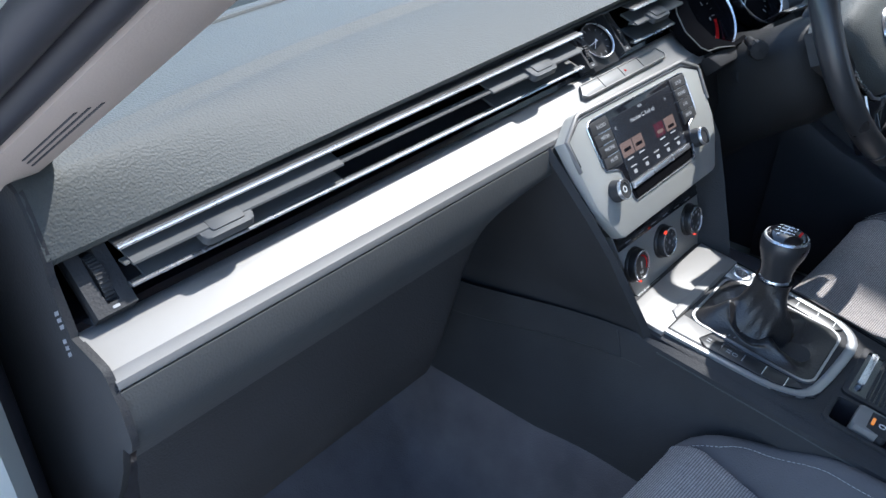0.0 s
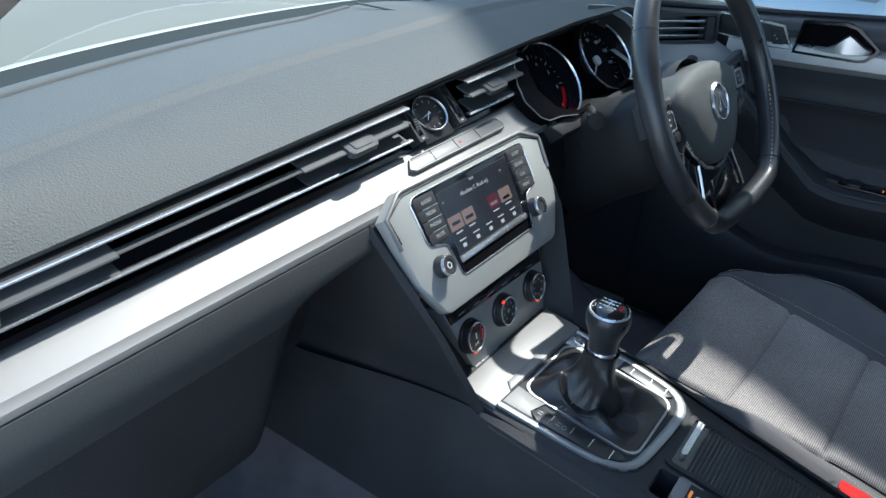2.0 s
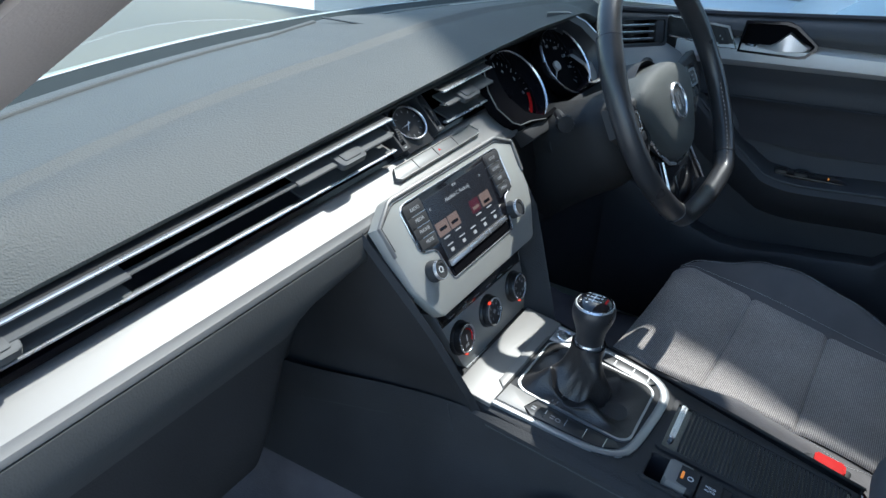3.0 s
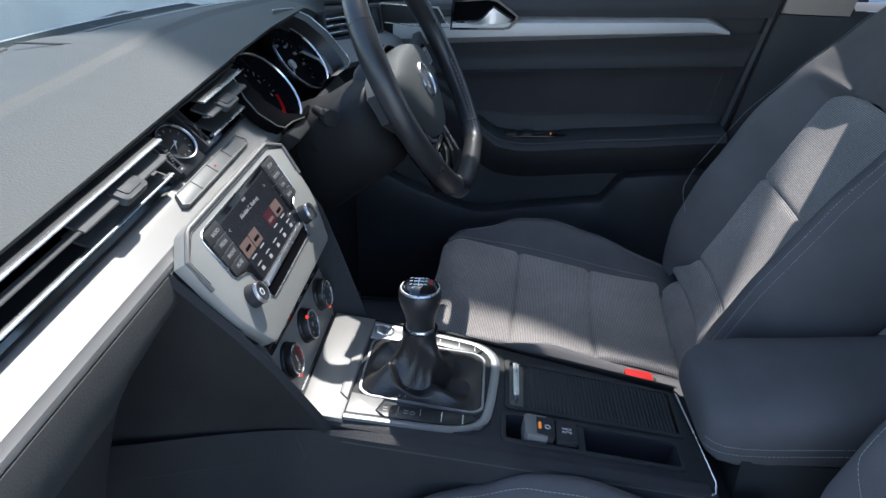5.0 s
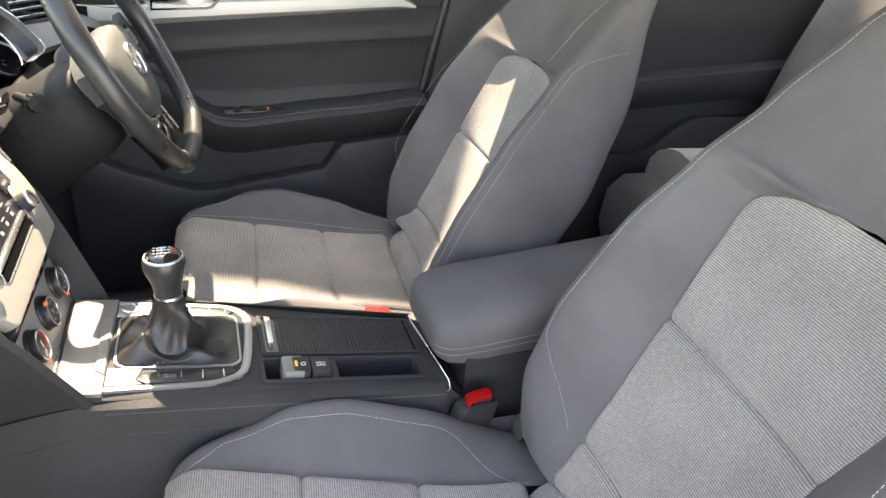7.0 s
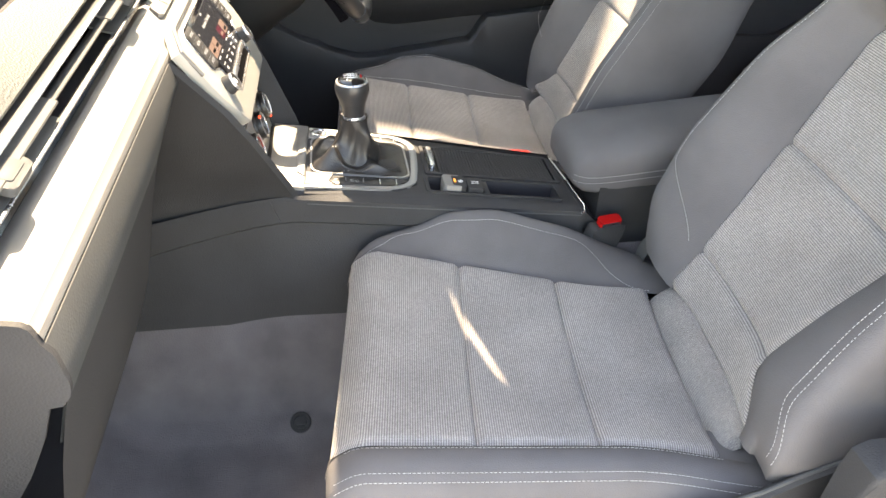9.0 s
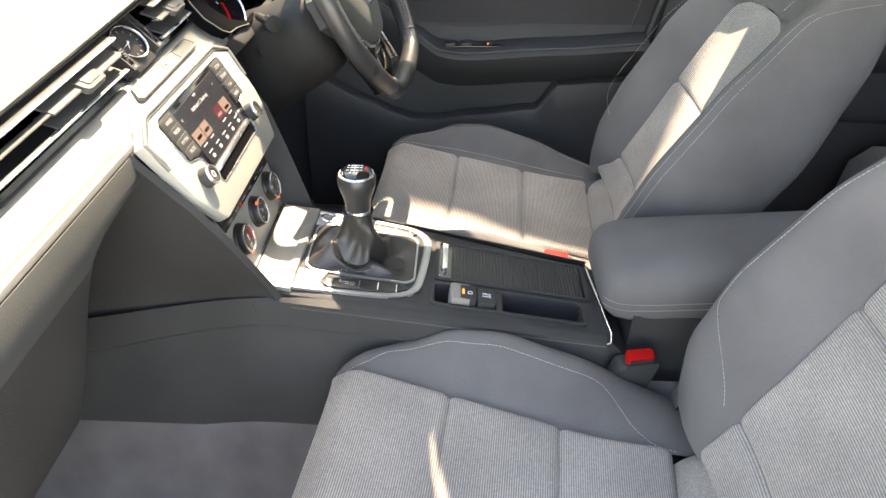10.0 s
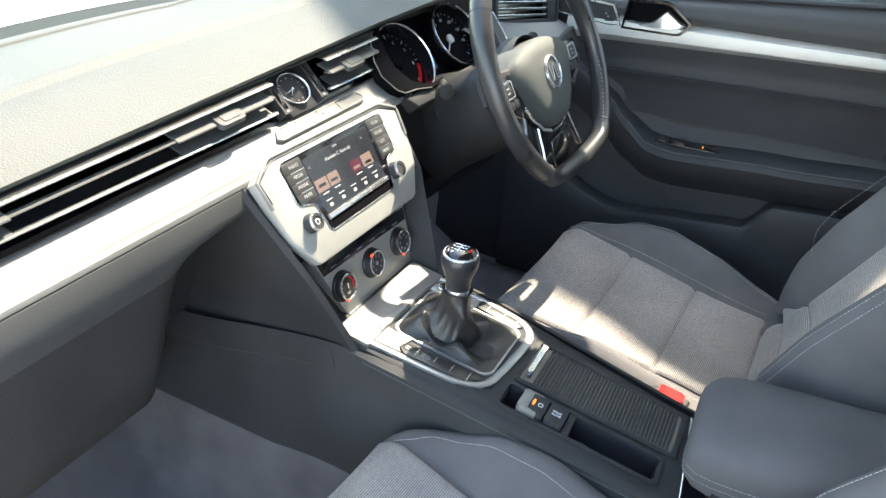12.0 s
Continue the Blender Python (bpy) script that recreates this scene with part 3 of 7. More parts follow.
        bm = ring_slab(bmesh.new(), [(-w, low), (w, low), (w, 0.030), (-w, 0.030)], [(-gap, low + 0.006), (gap, low + 0.006), (gap, 0.025), (-gap, 0.025)], mt, -0.012, 0.001)
        plate = part("wheel_plate", bm, BLACK, d, "dark slotted plate round a vent wheel")
        part("slot_floor", slab(bmesh.new(), [(-w, low), (w, low), (w, 0.030), (-w, 0.030)], mt, -0.015, -0.012), DIALBODY, plate)
        bm = bmesh.new()
        mw = plane_map(mt(0, 0.0, -0.0155), (0, 0.72, 0.69), (0, -0.69, 0.72))
        t = 0.0034
        for k in range(44):
            a0 = 2 * math.pi * k / 44
            cx, cy = 0.0195 * math.cos(a0), 0.0195 * math.sin(a0)
            tx, ty = -math.sin(a0) * 0.0009, math.cos(a0) * 0.0009
            slab(bm, [(cx * 0.6, cy * 0.6), (cx - tx, cy - ty), (cx * 1.035, cy * 1.035), (cx + tx, cy + ty)], mw, -t, t)
        lathe(bm, [(0.001, -t), (0.0188, -t), (0.0194, -t * 0.8), (0.0194, t * 0.8), (0.0188, t), (0.001, t)], mw, 26)
        part("thumb_wheel", bm, BLACK, plate, "dark knurled vent wheel")
        for v0 in (low + 0.0028, 0.0268):
            part("wheel_mark", slab(bmesh.new(), rrect(-0.0022, 0.0022, v0 - 0.0009, v0 + 0.0009, 0.0004), mt, 0.0008, 0.0014), DIM, plate, "small pale mark")

    # silver strip
    def seam_z(x):
        return 0.6055 + 0.023 * x

    def strip(x, v):
        zt = 0.634 + 0.04 * x
        zb = seam_z(x)
        zk = zb + 0.0085
        up = lambda q: zk + (zt - zk) * q
        pts = [(0.160, zt - 0.002), (0.1515, zt), (0.148, up(0.95)), (0.1380, up(0.66)), (0.1277, up(0.36)), (0.1195, up(0.12)), (0.1178, zk - 0.0008), (0.1140, zb + 0.0045), (0.1125, zb + 0.0008), (0.1125, zb - 0.0006), (0.118, zb - 0.002)]
        y, z = pts[v]
        return V(x, y, z)
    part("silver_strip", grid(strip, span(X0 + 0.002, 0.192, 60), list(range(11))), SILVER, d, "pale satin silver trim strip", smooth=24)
    # padded roll below the strip, running on into the glovebox lid; both draw back into a knee hollow beside the stack
    fascia = [(0.118, -0.002), (0.1118, -0.0022), (0.1105, -0.006), (0.1090, -0.012), (0.1073, -0.020), (0.1064, -0.028), (0.1068, -0.036), (0.1095, -0.045), (0.1135, -0.056), (0.1190, -0.075), (0.127, -0.105), (0.137, -0.150), (0.148, -0.195), (0.163, -0.240), (0.200, -0.280), (0.25, -0.298), (0.30, -0.305)]

    def front(x, v):
        y, z = fascia[v]
        k = smooth_step(-0.285, -0.165, x)
        z = z + 0.010 * k * max(0, v - 4) / 3 if v < 8 else z + 0.0134 * k
        return V(x, y + 0.085 * k * smooth_step(5.5, 11, v), seam_z(x) * (1 - 0.5 * smooth_step(8, 16, v)) + 0.298 * smooth_step(8, 16, v) + z)
    xs = span(X0 + 0.002, -0.30, 30) + span(-0.295, -0.130, 30)
    part("padded_roll", grid(front, xs, list(range(9))), ROLLSKIN, d, "dark grained padded roll", smooth=60)
    part("glovebox_lid", grid(front, xs, list(range(8, 17))), BLACK, d, "black glovebox lid under the dashboard", smooth=60)
    bm = bmesh.new()
    tube(bm, [V(-0.571 - 0.007 * max(0, 1 - k * 2.2) ** 2 - 0.014 * max(0, k - 0.4) ** 2 * 2.8, 0.1105 + 0.027 * k ** 0.6, 0.558 - 0.08 * k) for k in span(0, 1, 16)], 0.0009, 6)
    part("lid_gap", bm, SLATGREY, d)
    # embossed word on the skin above the glovebox
    mt = plane_map((-0.545, 0.176, 0.6745), (1, 0, 0.07), (0, 0.78, 0.62))
    lettering("embossed_word", "AIRBAG", mt, 0.0, 0.0, 0.0125, PAD, d, h=0.0014)

    # clock between the centre vents: black box, tube, chrome ring, recessed face
    mb = plane_map((-0.004, 0.163, 0.664), (1, 0, 0.04), (0, 0.72, 0.69))
    bm = slab(bmesh.new(), [(-0.0265, -0.030), (0.0265, -0.030), (0.0265, 0.032), (-0.0265, 0.032)], mb, -0.04, -0.0065, 0.001)
    clock = part("clock", bm, DIALBODY, d, "round analogue clock in a black surround")
    mt = plane_map((-0.006, 0.163, 0.664), (0.94, -0.34, 0.04), (0, 0.643, 0.766))
    part("tube", lathe(bmesh.new(), [(0.0196, -0.003), (0.0206, 0.000), (0.0212, -0.004), (0.0214, -0.018)], mt, 40), GLOSS, clock)
    part("bezel", lathe(bmesh.new(), [(0.0192, -0.0012), (0.0196, 0.0006), (0.0204, 0.0012), (0.0214, 0.0004), (0.0216, -0.0016)], mt, 48), SATINCHROME, clock, "thin chrome clock ring")
    part("face", slab(bmesh.new(), circle(0, 0, 0.0200, 36), mt, -0.006, -0.0042), DIALBODY, clock, "dark clock face")
    bm = bmesh.new()
    for k in range(12):
        a0 = k * math.pi / 6
        c, s = math.cos(a0), math.sin(a0)
        slab(bm, [(c * 0.0140 - s * 0.0004, s * 0.0140 + c * 0.0004), (c * 0.0140 + s * 0.0004, s * 0.0140 - c * 0.0004), (c * 0.0168 + s * 0.0004, s * 0.0168 - c * 0.0004), (c * 0.0168 - s * 0.0004, s * 0.0168 + c * 0.0004)], mt, -0.0042, -0.0038)
    part("marks", bm, DIM, clock, "grey hour marks")
    for a0, L in ((radians(200), 0.0135), (radians(238), 0.0095)):
        c, s = math.cos(a0), math.sin(a0)
        part("clock_pointer", slab(bmesh.new(), [(-s * 0.0007 - c * 0.003, c * 0.0007 - s * 0.003), (s * 0.0007 - c * 0.003, -c * 0.0007 - s * 0.003), (c * L, s * L)], mt, -0.0034, -0.0028), PRINT, clock, "thin white pointer")

    # strip and vent on the far side of the wheel, wrapping round towards the door
    wrap = lambda x: 0.095 * (max(0.0, x - 0.52) / 0.20) ** 1.6
    bm = bmesh.new()
    grid(lambda x, v: V(x, [0.165, 0.16, 0.13, 0.112, 0.118][v] - wrap(x), [0.655, 0.657, 0.645, 0.622, 0.612][v]), span(0.48, 0.722, 18), [0, 1, 2, 3, 4], bm)
    part("silver_strip", bm, SILVER, d, "pale satin silver trim strip")
    mt = plane_map((0.655, 0.106, 0.678), (0.84, -0.54, 0), (0.10, 0.16, 0.98))
    bm = ring_slab(bmesh.new(), rrect(-0.075, 0.075, -0.026, 0.026, 0.008), rrect(-0.070, 0.070, -0.021, 0.021, 0.006), mt, -0.03, 0.002)
    vent = part("side_vent", bm, BLACK, d, "black slatted side vent")
    part("back", slab(bmesh.new(), rrect(-0.072, 0.072, -0.024, 0.024, 0.006), mt, -0.035, -0.03), GLOSS, vent)
    for k in range(3):
        v0 = -0.015 + 0.012 * k
        part("slat", slab(bmesh.new(), [(-0.070, v0), (0.046, v0), (0.046, v0 + 0.004), (-0.070, v0 + 0.004)], mt, -0.022, -0.002, 0.001), DIALBODY, vent, "dark vent slat")
        part("slat_lip", slab(bmesh.new(), [(-0.070, v0 + 0.0035), (0.046, v0 + 0.0035), (0.046, v0 + 0.0047), (-0.070, v0 + 0.0047)], mt, -0.004, -0.001), SATINCHROME, vent, "bright slat lip")
    part("wheel_plate", slab(bmesh.new(), rrect(0.050, 0.068, -0.020, 0.020, 0.003), mt, -0.02, 0.0, 0.001), BLACK, vent)
    # lower dash on the driver side
    def lower(x, v):
        y, z = [(0.118, 0.606), (0.112, 0.585), (0.10, 0.54), (0.11, 0.44), (0.16, 0.34), (0.26, 0.30)][v]
        return V(x, y + 0.012 * math.cos((x - 0.4) * 9), z)
    part("driver_lower_panel", grid(lower, span(0.165, 0.69, 24), list(range(6))), SHADEBLACK, d, "black knee panel under the wheel")
    # right end cheek
    m = plane_map((0.672, 0, 0), (0, 1, 0), (0, 0, 1))
    part("end_cheek", slab(bmesh.new(), [(0.11, 0.60), (0.16, 0.69), (0.30, 0.70), (0.42, 0.68), (0.44, 0.40), (0.26, 0.30), (0.12, 0.42)], m, -0.006, 0.006), BLACK, d)
    return d


def build_cluster():
    """Instrument binnacle: black housing, two chromed dials, a small display between them."""
    c = thing("instrument_cluster", "black instrument cluster with two chrome-ringed dials", "instrument cluster", at=(0.343, 0.17, 0.60))
    up = (0, 0.695, 0.719)
    m = plane_map((0.353, 0.149, 0.654), (1, 0, 0), up)
    part("backplate", slab(bmesh.new(), rrect(-0.150, 0.158, -0.070, 0.066, 0.03), m, -0.045, -0.030), DIALBLACK, c, "matt black dial panel")
    outer = rrect(-0.154, 0.164, -0.076, 0.072, 0.034, 6)
    inner = rrect(-0.148, 0.157, -0.069, 0.066, 0.030, 6)
    part("surround", ring_slab(bmesh.new(), outer, inner, m, -0.045, 0.002), BLACK, c, "black grained surround")
    # pointed black frame round the rev counter, with a thin paler edge
    tip = [(-0.150, 0.056), (-0.176, 0.036), (-0.196, 0.008), (-0.2000, -0.016), (-0.186, -0.042), (-0.172, -0.0505), (-0.140, -0.0525), (-0.100, -0.060), (-0.050, -0.062)]
    back = [(-0.052, -0.052), (-0.100, -0.0575), (-0.140, -0.041), (-0.160, -0.010), (-0.158, 0.014), (-0.140, 0.044)]
    frame_part = part("dial_frame", slab(bmesh.new(), (tip + back)[::-1], m, -0.004, 0.011, 0.003), DIALBLACK, c, "pointed black frame round the dial")
    bm = bmesh.new()
    tube(bm, [m(u, v, 0.0115) for u, v in tip[:-1]], 0.0009, 5)
    part("frame_edge", bm, STRIPGREY, frame_part, "thin pale edge")
    bm = bmesh.new()
    edge = [(0.060, 0.078, 0.030), (0.125, 0.066, 0.034), (0.165, 0.042, 0.034), (0.190, 0.006, 0.032), (0.186, -0.044, 0.030), (0.176, -0.054, 0.030), (0.150, -0.057, 0.030), (0.080, -0.053, 0.026)]
    tube(bm, [m(*p) for p in edge], 0.0012, 6)
    part("chrome_edge", bm, SATINCHROME, c, "thin chrome edge")
    part("lower_apron", slab(bmesh.new(), [(-0.170, -0.056), (-0.150, -0.076), (0.155, -0.078), (0.155, -0.054)], m, -0.02, 0.006, 0.004), BLACK, c, "black grained panel under the dials")
    bm = slab(bmesh.new(), rrect(-0.034, -0.004, -0.070, -0.059, 0.002), m, 0.0055, 0.0072, 0.0006)
    part("trip_key", bm, DIALBODY, c, "small black trip key")
    for cx, cv, nums, name in ((-0.101, -0.002, ("1", "2", "3", "4", "5", "6"), "rev_counter"), (0.088, 0.004, ("20", "40", "60", "80", "100", "120", "140"), "speedometer")):
        bm = bmesh.new()
        mm = plane_map(m(cx, cv, 0), (0.985, -0.17, 0), (0.1, 0.643, 0.766))
        lathe(bm, [(0.0558, -0.002), (0.0578, 0.000), (0.0580, 0.003), (0.0570, 0.0040), (0.0558, 0.002)], mm, 56)
        ring = part(name, bm, SATINCHROME, c, "chrome ringed dial")
        part("dial_cone", lathe(bmesh.new(), [(0.0562, 0.001), (0.0540, -0.014), (0.0525, -0.020), (0.0565, -0.020), (0.0572, 0.000)], mm, 48), GLOSS, ring)
        part("dial_face", slab(bmesh.new(), circle(0, 0, 0.0535, 40), mm, -0.024, -0.0190), DIALBLACK, ring, "black dial face")
        bm = bmesh.new()
        n = 25
        for k in range(n):
            a0 = radians(225 - 270 * k / (n - 1))
            cc, ss = math.cos(a0), math.sin(a0)
            r0, w = (0.042 if k % 4 == 0 else 0.0455), (0.0006 if k % 4 == 0 else 0.0003)
            slab(bm, [(cc * r0 - ss * w, ss * r0 + cc * w), (cc * r0 + ss * w, ss * r0 - cc * w), (cc * 0.049 + ss * w, ss * 0.049 - cc * w), (cc * 0.049 - ss * w, ss * 0.049 + cc * w)], mm, -0.0192, -0.0186)
        part("graduation", bm, DIM, ring, "white graduation marks")
        for k, tx in enumerate(nums):
            a0 = radians(225 - 270 * (k + 1) / (len(nums) + 1))
            lettering("numeral", tx, mm, 0.0355 * math.cos(a0), 0.0355 * math.sin(a0), 0.0075, DIM, ring, h=-0.0186)
        bm = bmesh.new()
        a0 = radians(228) if name == "rev_counter" else radians(226)
        cc, ss = math.cos(a0), math.sin(a0)
        slab(bm, [(-ss * 0.0012, cc * 0.0012), (ss * 0.0012, -cc * 0.0012), (cc * 0.044, ss * 0.044)], mm, -0.0175, -0.0160)
        lathe(bm, [(0.008, -0.0192), (0.008, -0.0155), (0.006, -0.0145), (0.0005, -0.0145)], mm, 20)
        part("needle", bm, DIALBLACK if name == "rev_counter" else DIM, ring)
        if name == "rev_counter":
            bm = bmesh.new()
            for k in range(6):
                a0, a1 = radians(-8 - 7 * k), radians(-14 - 7 * k)
                slab(bm, [(0.043 * math.cos(a0), 0.043 * math.sin(a0)), (0.049 * math.cos(a0), 0.049 * math.sin(a0)), (0.049 * math.cos(a1), 0.049 * math.sin(a1)), (0.043 * math.cos(a1), 0.043 * math.sin(a1))], mm, -0.0192, -0.0184)
            part("red_zone", bm, RED, ring, "red over-speed band")
    bm = bmesh.new()
    loft(bm, [[m(u, v, h) for u, v, h in edge], [m(u * 0.88, v * 0.90, h - 0.004) for u, v, h in edge], [m(u * 0.84, v * 0.86, h - 0.030) for u, v, h in edge]], closed=False, caps=False)
    part("end_surround", bm, DIALBODY, c, "satin black outer surround", smooth=50)
    part("display", slab(bmesh.new(), rrect(-0.018, 0.020, -0.03, 0.045, 0.004), m, -0.031, -0.028), SCREEN, c, "small dark display")
    # hood inside
    def hood(x, v):
        k = v / 4
        return V(x, 0.170 + 0.035 * k, lip_z(x) - 0.008 - 0.006 * k)
    part("hood_lining", grid(hood, span(0.20, 0.56, 30), [0, 1, 2, 3, 4]), BLACK, c)
    return c


build_dash()
build_cluster()


# ---------------------------------------------------------------- centre stack
ST = plane_map((0, 0.098, 0.605), (1, 0, 0), (0, 0.539, 0.842))
CL = plane_map((0, 0.0375, 0.454), (1, 0, 0), (0, 0.287, 0.958))
CB = lambda a, b, h=0.0: CL(a, b, -0.011 + h)
KO = plane_map((0, 0, 0.405), (1, 0, 0), (0, 0.9929, 0.1191))


def knob(parent, m, u, v, r, h, name="knob", label="black rotary knob with a chrome ring"):
    mm = lambda a, b, c=0.0: m(u + a, v + b, c)
    bm = bmesh.new()
    lathe(bm, [(r * 1.0, 0), (r * 1.02, h * 0.25), (r * 0.94, h * 0.5), (r * 0.94, h * 0.85), (r * 0.88, h), (r * 0.6, h), (r * 0.58, h * 0.93), (0.0004, h * 0.93)], mm, 28)
    k = part(name, bm, BLACK, parent, label)
    bm = bmesh.new()
    lathe(bm, [(r * 0.955, h * 0.80), (r * 0.975, h * 0.86), (r * 0.90, h * 1.03), (r * 0.84, h * 1.02), (r * 0.86, h * 0.9)], mm, 28)
    part("ring", bm, SATINCHROME, k)
    return k, mm


def build_stack():
    s = thing("centre_stack", "satin grey centre stack with touchscreen and climate dials", "centre stack", at=(0, 0.05, 0.40))
    # black body behind the panels, tapering to the console
    left = [(-0.172, 0.118, 0.606), (-0.158, 0.060, 0.535), (-0.141, 0.036, 0.490), (-0.119, 0.002, 0.418), (-0.1135, -0.006, 0.398)]
    rings = []
    for x, y, z in left:
        w = -x
        rings.append([V(-w, y + 0.004, z), V(-w + 0.006, y - 0.003, z), V(-w + 0.016, y + (0.004 if z > 0.53 else 0.045), z), V(w - 0.016, y + (0.004 if z > 0.53 else 0.045), z), V(w - 0.006, y - 0.003, z), V(w, y + 0.004, z), V(w - 0.004, y + 0.02, z), V(w - 0.012, 0.30, z), V(-w + 0.012, 0.30, z), V(-w + 0.004, y + 0.02, z)])
    # side wings reach down to the console cheeks
    rings.append([V(p.x * 1.005, p.y, 0.385 if p.y < 0.2 else 0.325) for p in rings[-1]])
    part("body", loft(bmesh.new(), rings), BLACK, s, "black grained stack body", smooth=30)
    # satin front panel with a raised edge
    out = [(-0.160, 0.0036), (-0.132, 0.0215), (-0.126, 0.0232), (0.106, 0.0255), (0.112, 0.0250), (0.148, 0.0105), (0.149, 0.006), (0.142, -0.052), (0.137, -0.072), (0.108, -0.109), (0.100, -0.112), (-0.118, -0.112), (-0.126, -0.108), (-0.147, -0.071)]
    part("front_panel", slab(bmesh.new(), out, ST, -0.012, 0.001, 0.003), SATIN, s, "satin grey painted front panel")
    for k, (lift, r, mat) in enumerate(((0.0012, 0.0024, SILVER), (0.0010, 0.0009, RUBBER))):
        bm = bmesh.new()
        q = 0.985 - 0.022 * k
        tube(bm, [ST(u * q, v * (0.985 if k == 0 else 0.80) - 0.0004, lift) for u, v in [(-0.1555, -0.03)] + out[:7] + [(0.1455, -0.03)]], r, 8)
        part("edge_bead" if k == 0 else "edge_groove", bm, mat, s, "raised silver bead" if k == 0 else "dark groove inside the bead")
    # infotainment unit: bright lined recess, screen, slot and two columns of keys
    edge = [(-0.1185, 0.0060), (-0.1135, 0.0105), (-0.105, 0.0122), (0.092, 0.0140), (0.101, 0.0125), (0.105, 0.0080), (0.1055, -0.033), (0.101, -0.0385), (0.080, -0.0455), (0.0755, -0.050), (0.0685, -0.0800), (0.0645, -0.0845), (-0.0775, -0.0860), (-0.082, -0.082), (-0.088, -0.050), (-0.092, -0.0465), (-0.111, -0.0420), (-0.1155, -0.0365)]
    unit = part("infotainment_unit", slab(bmesh.new(), edge, ST, -0.004, 0.0014, 0.0004), GLOSS, s, "black touchscreen unit with key columns")
    bm = bmesh.new()
    tube(bm, [ST(u, v, 0.0014) for u, v in edge], 0.0009, 6, closed=True)
    part("unit_rim", bm, SATINCHROME, unit, "thin bright rim")
    part("screen", slab(bmesh.new(), [(-0.0780, 0.0040), (0.0630, 0.0068), (0.0585, -0.0635), (-0.0760, -0.0655)], ST, 0.0013, 0.0021, 0.0004, 1), SCREEN, unit, "dark lit touchscreen")
    part("slot_lip", slab(bmesh.new(), [(-0.0765, -0.0668), (0.0600, -0.0645), (0.0595, -0.0705), (-0.0765, -0.0730)], ST, 0.0010, 0.0048, 0.0014), SATINCHROME, unit, "bright slot lip")
    part("disc_slot", slab(bmesh.new(), [(-0.0755, -0.0745), (0.0600, -0.0720), (0.0610, -0.0815), (-0.0745, -0.0835)], ST, 0.0012, 0.0018), DIALBLACK, unit, "black disc slot")
    for words, sx in ((("RADIO", "MEDIA", "PHONE", "MUTE"), -1), (("SETUP", "SOUND", "CAR", "MENU"), 1)):
        pts = [(-0.1165, 0.0055), (-0.112, 0.0095), (-0.0800, 0.0098), (-0.0790, -0.0430), (-0.092, -0.0440), (-0.110, -0.0400)] if sx < 0 else [(0.0670, 0.0118), (0.100, 0.0118), (0.1035, 0.0075), (0.1040, -0.0325), (0.100, -0.0370), (0.0680, -0.0445)]
        colp = part("key_column", slab(bmesh.new(), pts, ST, 0.0, 0.0022, 0.0006), BLACK, unit, "black key column")
        for k, w in enumerate(words):
            v = (0.0025 if sx < 0 else 0.0045) - 0.0124 * k - 0.0006 * k * (sx > 0)
            u0, u1 = (-0.1150 + 0.0012 * k, -0.0805) if sx < 0 else (0.0690, 0.1025 - 0.0005 * k)
            part("key", slab(bmesh.new(), rrect(u0, u1, v - 0.0058, v + 0.0050, 0.001), ST, 0.0016, 0.0030, 0.0006), BLACK, colp)
            if k < 3:
                bar = slab(bmesh.new(), [(u0 + 0.009 * (sx < 0), v - 0.0074), (u1 - 0.006 * (sx > 0), v - 0.0074), (u1 - 0.006 * (sx > 0), v - 0.0064), (u0 + 0.009 * (sx < 0), v - 0.0064)], ST, 0.0020, 0.0033)
                part("divider", bar, SATINCHROME, colp)
            lettering("word", w, ST, (u0 + u1) / 2 - 0.002 * sx, v - 0.0003, 0.0056, DIM, colp, h=0.0031)
    # what the screen shows
    lettering("screen_text", "Absolute C. Rock m)", ST, -0.0125, -0.0080, 0.0064, SCREENTEXT, unit, h=0.0023)
    lettering("screen_text", "10:44", ST, -0.0125, 0.0020, 0.0042, SCREENTEXT, unit, h=0.0023)
    lettering("screen_text", "<", ST, -0.0715, -0.0080, 0.007, SCREENTEXT, unit, h=0.0023)
    lettering("screen_text", ">", ST, 0.0435, -0.0055, 0.007, SCREENTEXT, unit, h=0.0023)
    for k, u in enumerate((-0.0635, -0.0390, 0.0105, 0.0365)):
        w = 0.0118 if k in (0, 3) else 0.0105
        tl = part("screen_tile", slab(bmesh.new(), rrect(u - w, u + w, -0.0400, -0.0245, 0.0008), ST, 0.0021, 0.0024), TILERED if k == 2 else TILE, unit, "dim station tile")
        part("tile_mark", slab(bmesh.new(), rrect(u - 0.007, u + 0.007, -0.0345 - 0.001 * k, -0.0310 - 0.001 * k, 0.001), ST, 0.0024, 0.0026), TILE if k == 2 else GLOSS, tl)
        part("screen_icon", slab(bmesh.new(), rrect(u - 0.006, u + 0.006, -0.0440, -0.0426, 0.0003), ST, 0.0021, 0.0024), DIM, unit)
    for u in (-0.063, -0.037, -0.011, 0.014, 0.040):
        bm = bmesh.new()
        slab(bm, rrect(u - 0.006, u + 0.006, -0.0525, -0.0512, 0.0003), ST, 0.0021, 0.0024)
        slab(bm, rrect(u - 0.0032, u + 0.0032, -0.0600, -0.0560, 0.001), ST, 0.0021, 0.0024)
        part("screen_icon", bm, DIM, unit, "small dim icon with its caption")
    for u in (-0.110, 0.0815):
        k, mm = knob(s, ST, u, -0.0645, 0.0115, 0.0140)
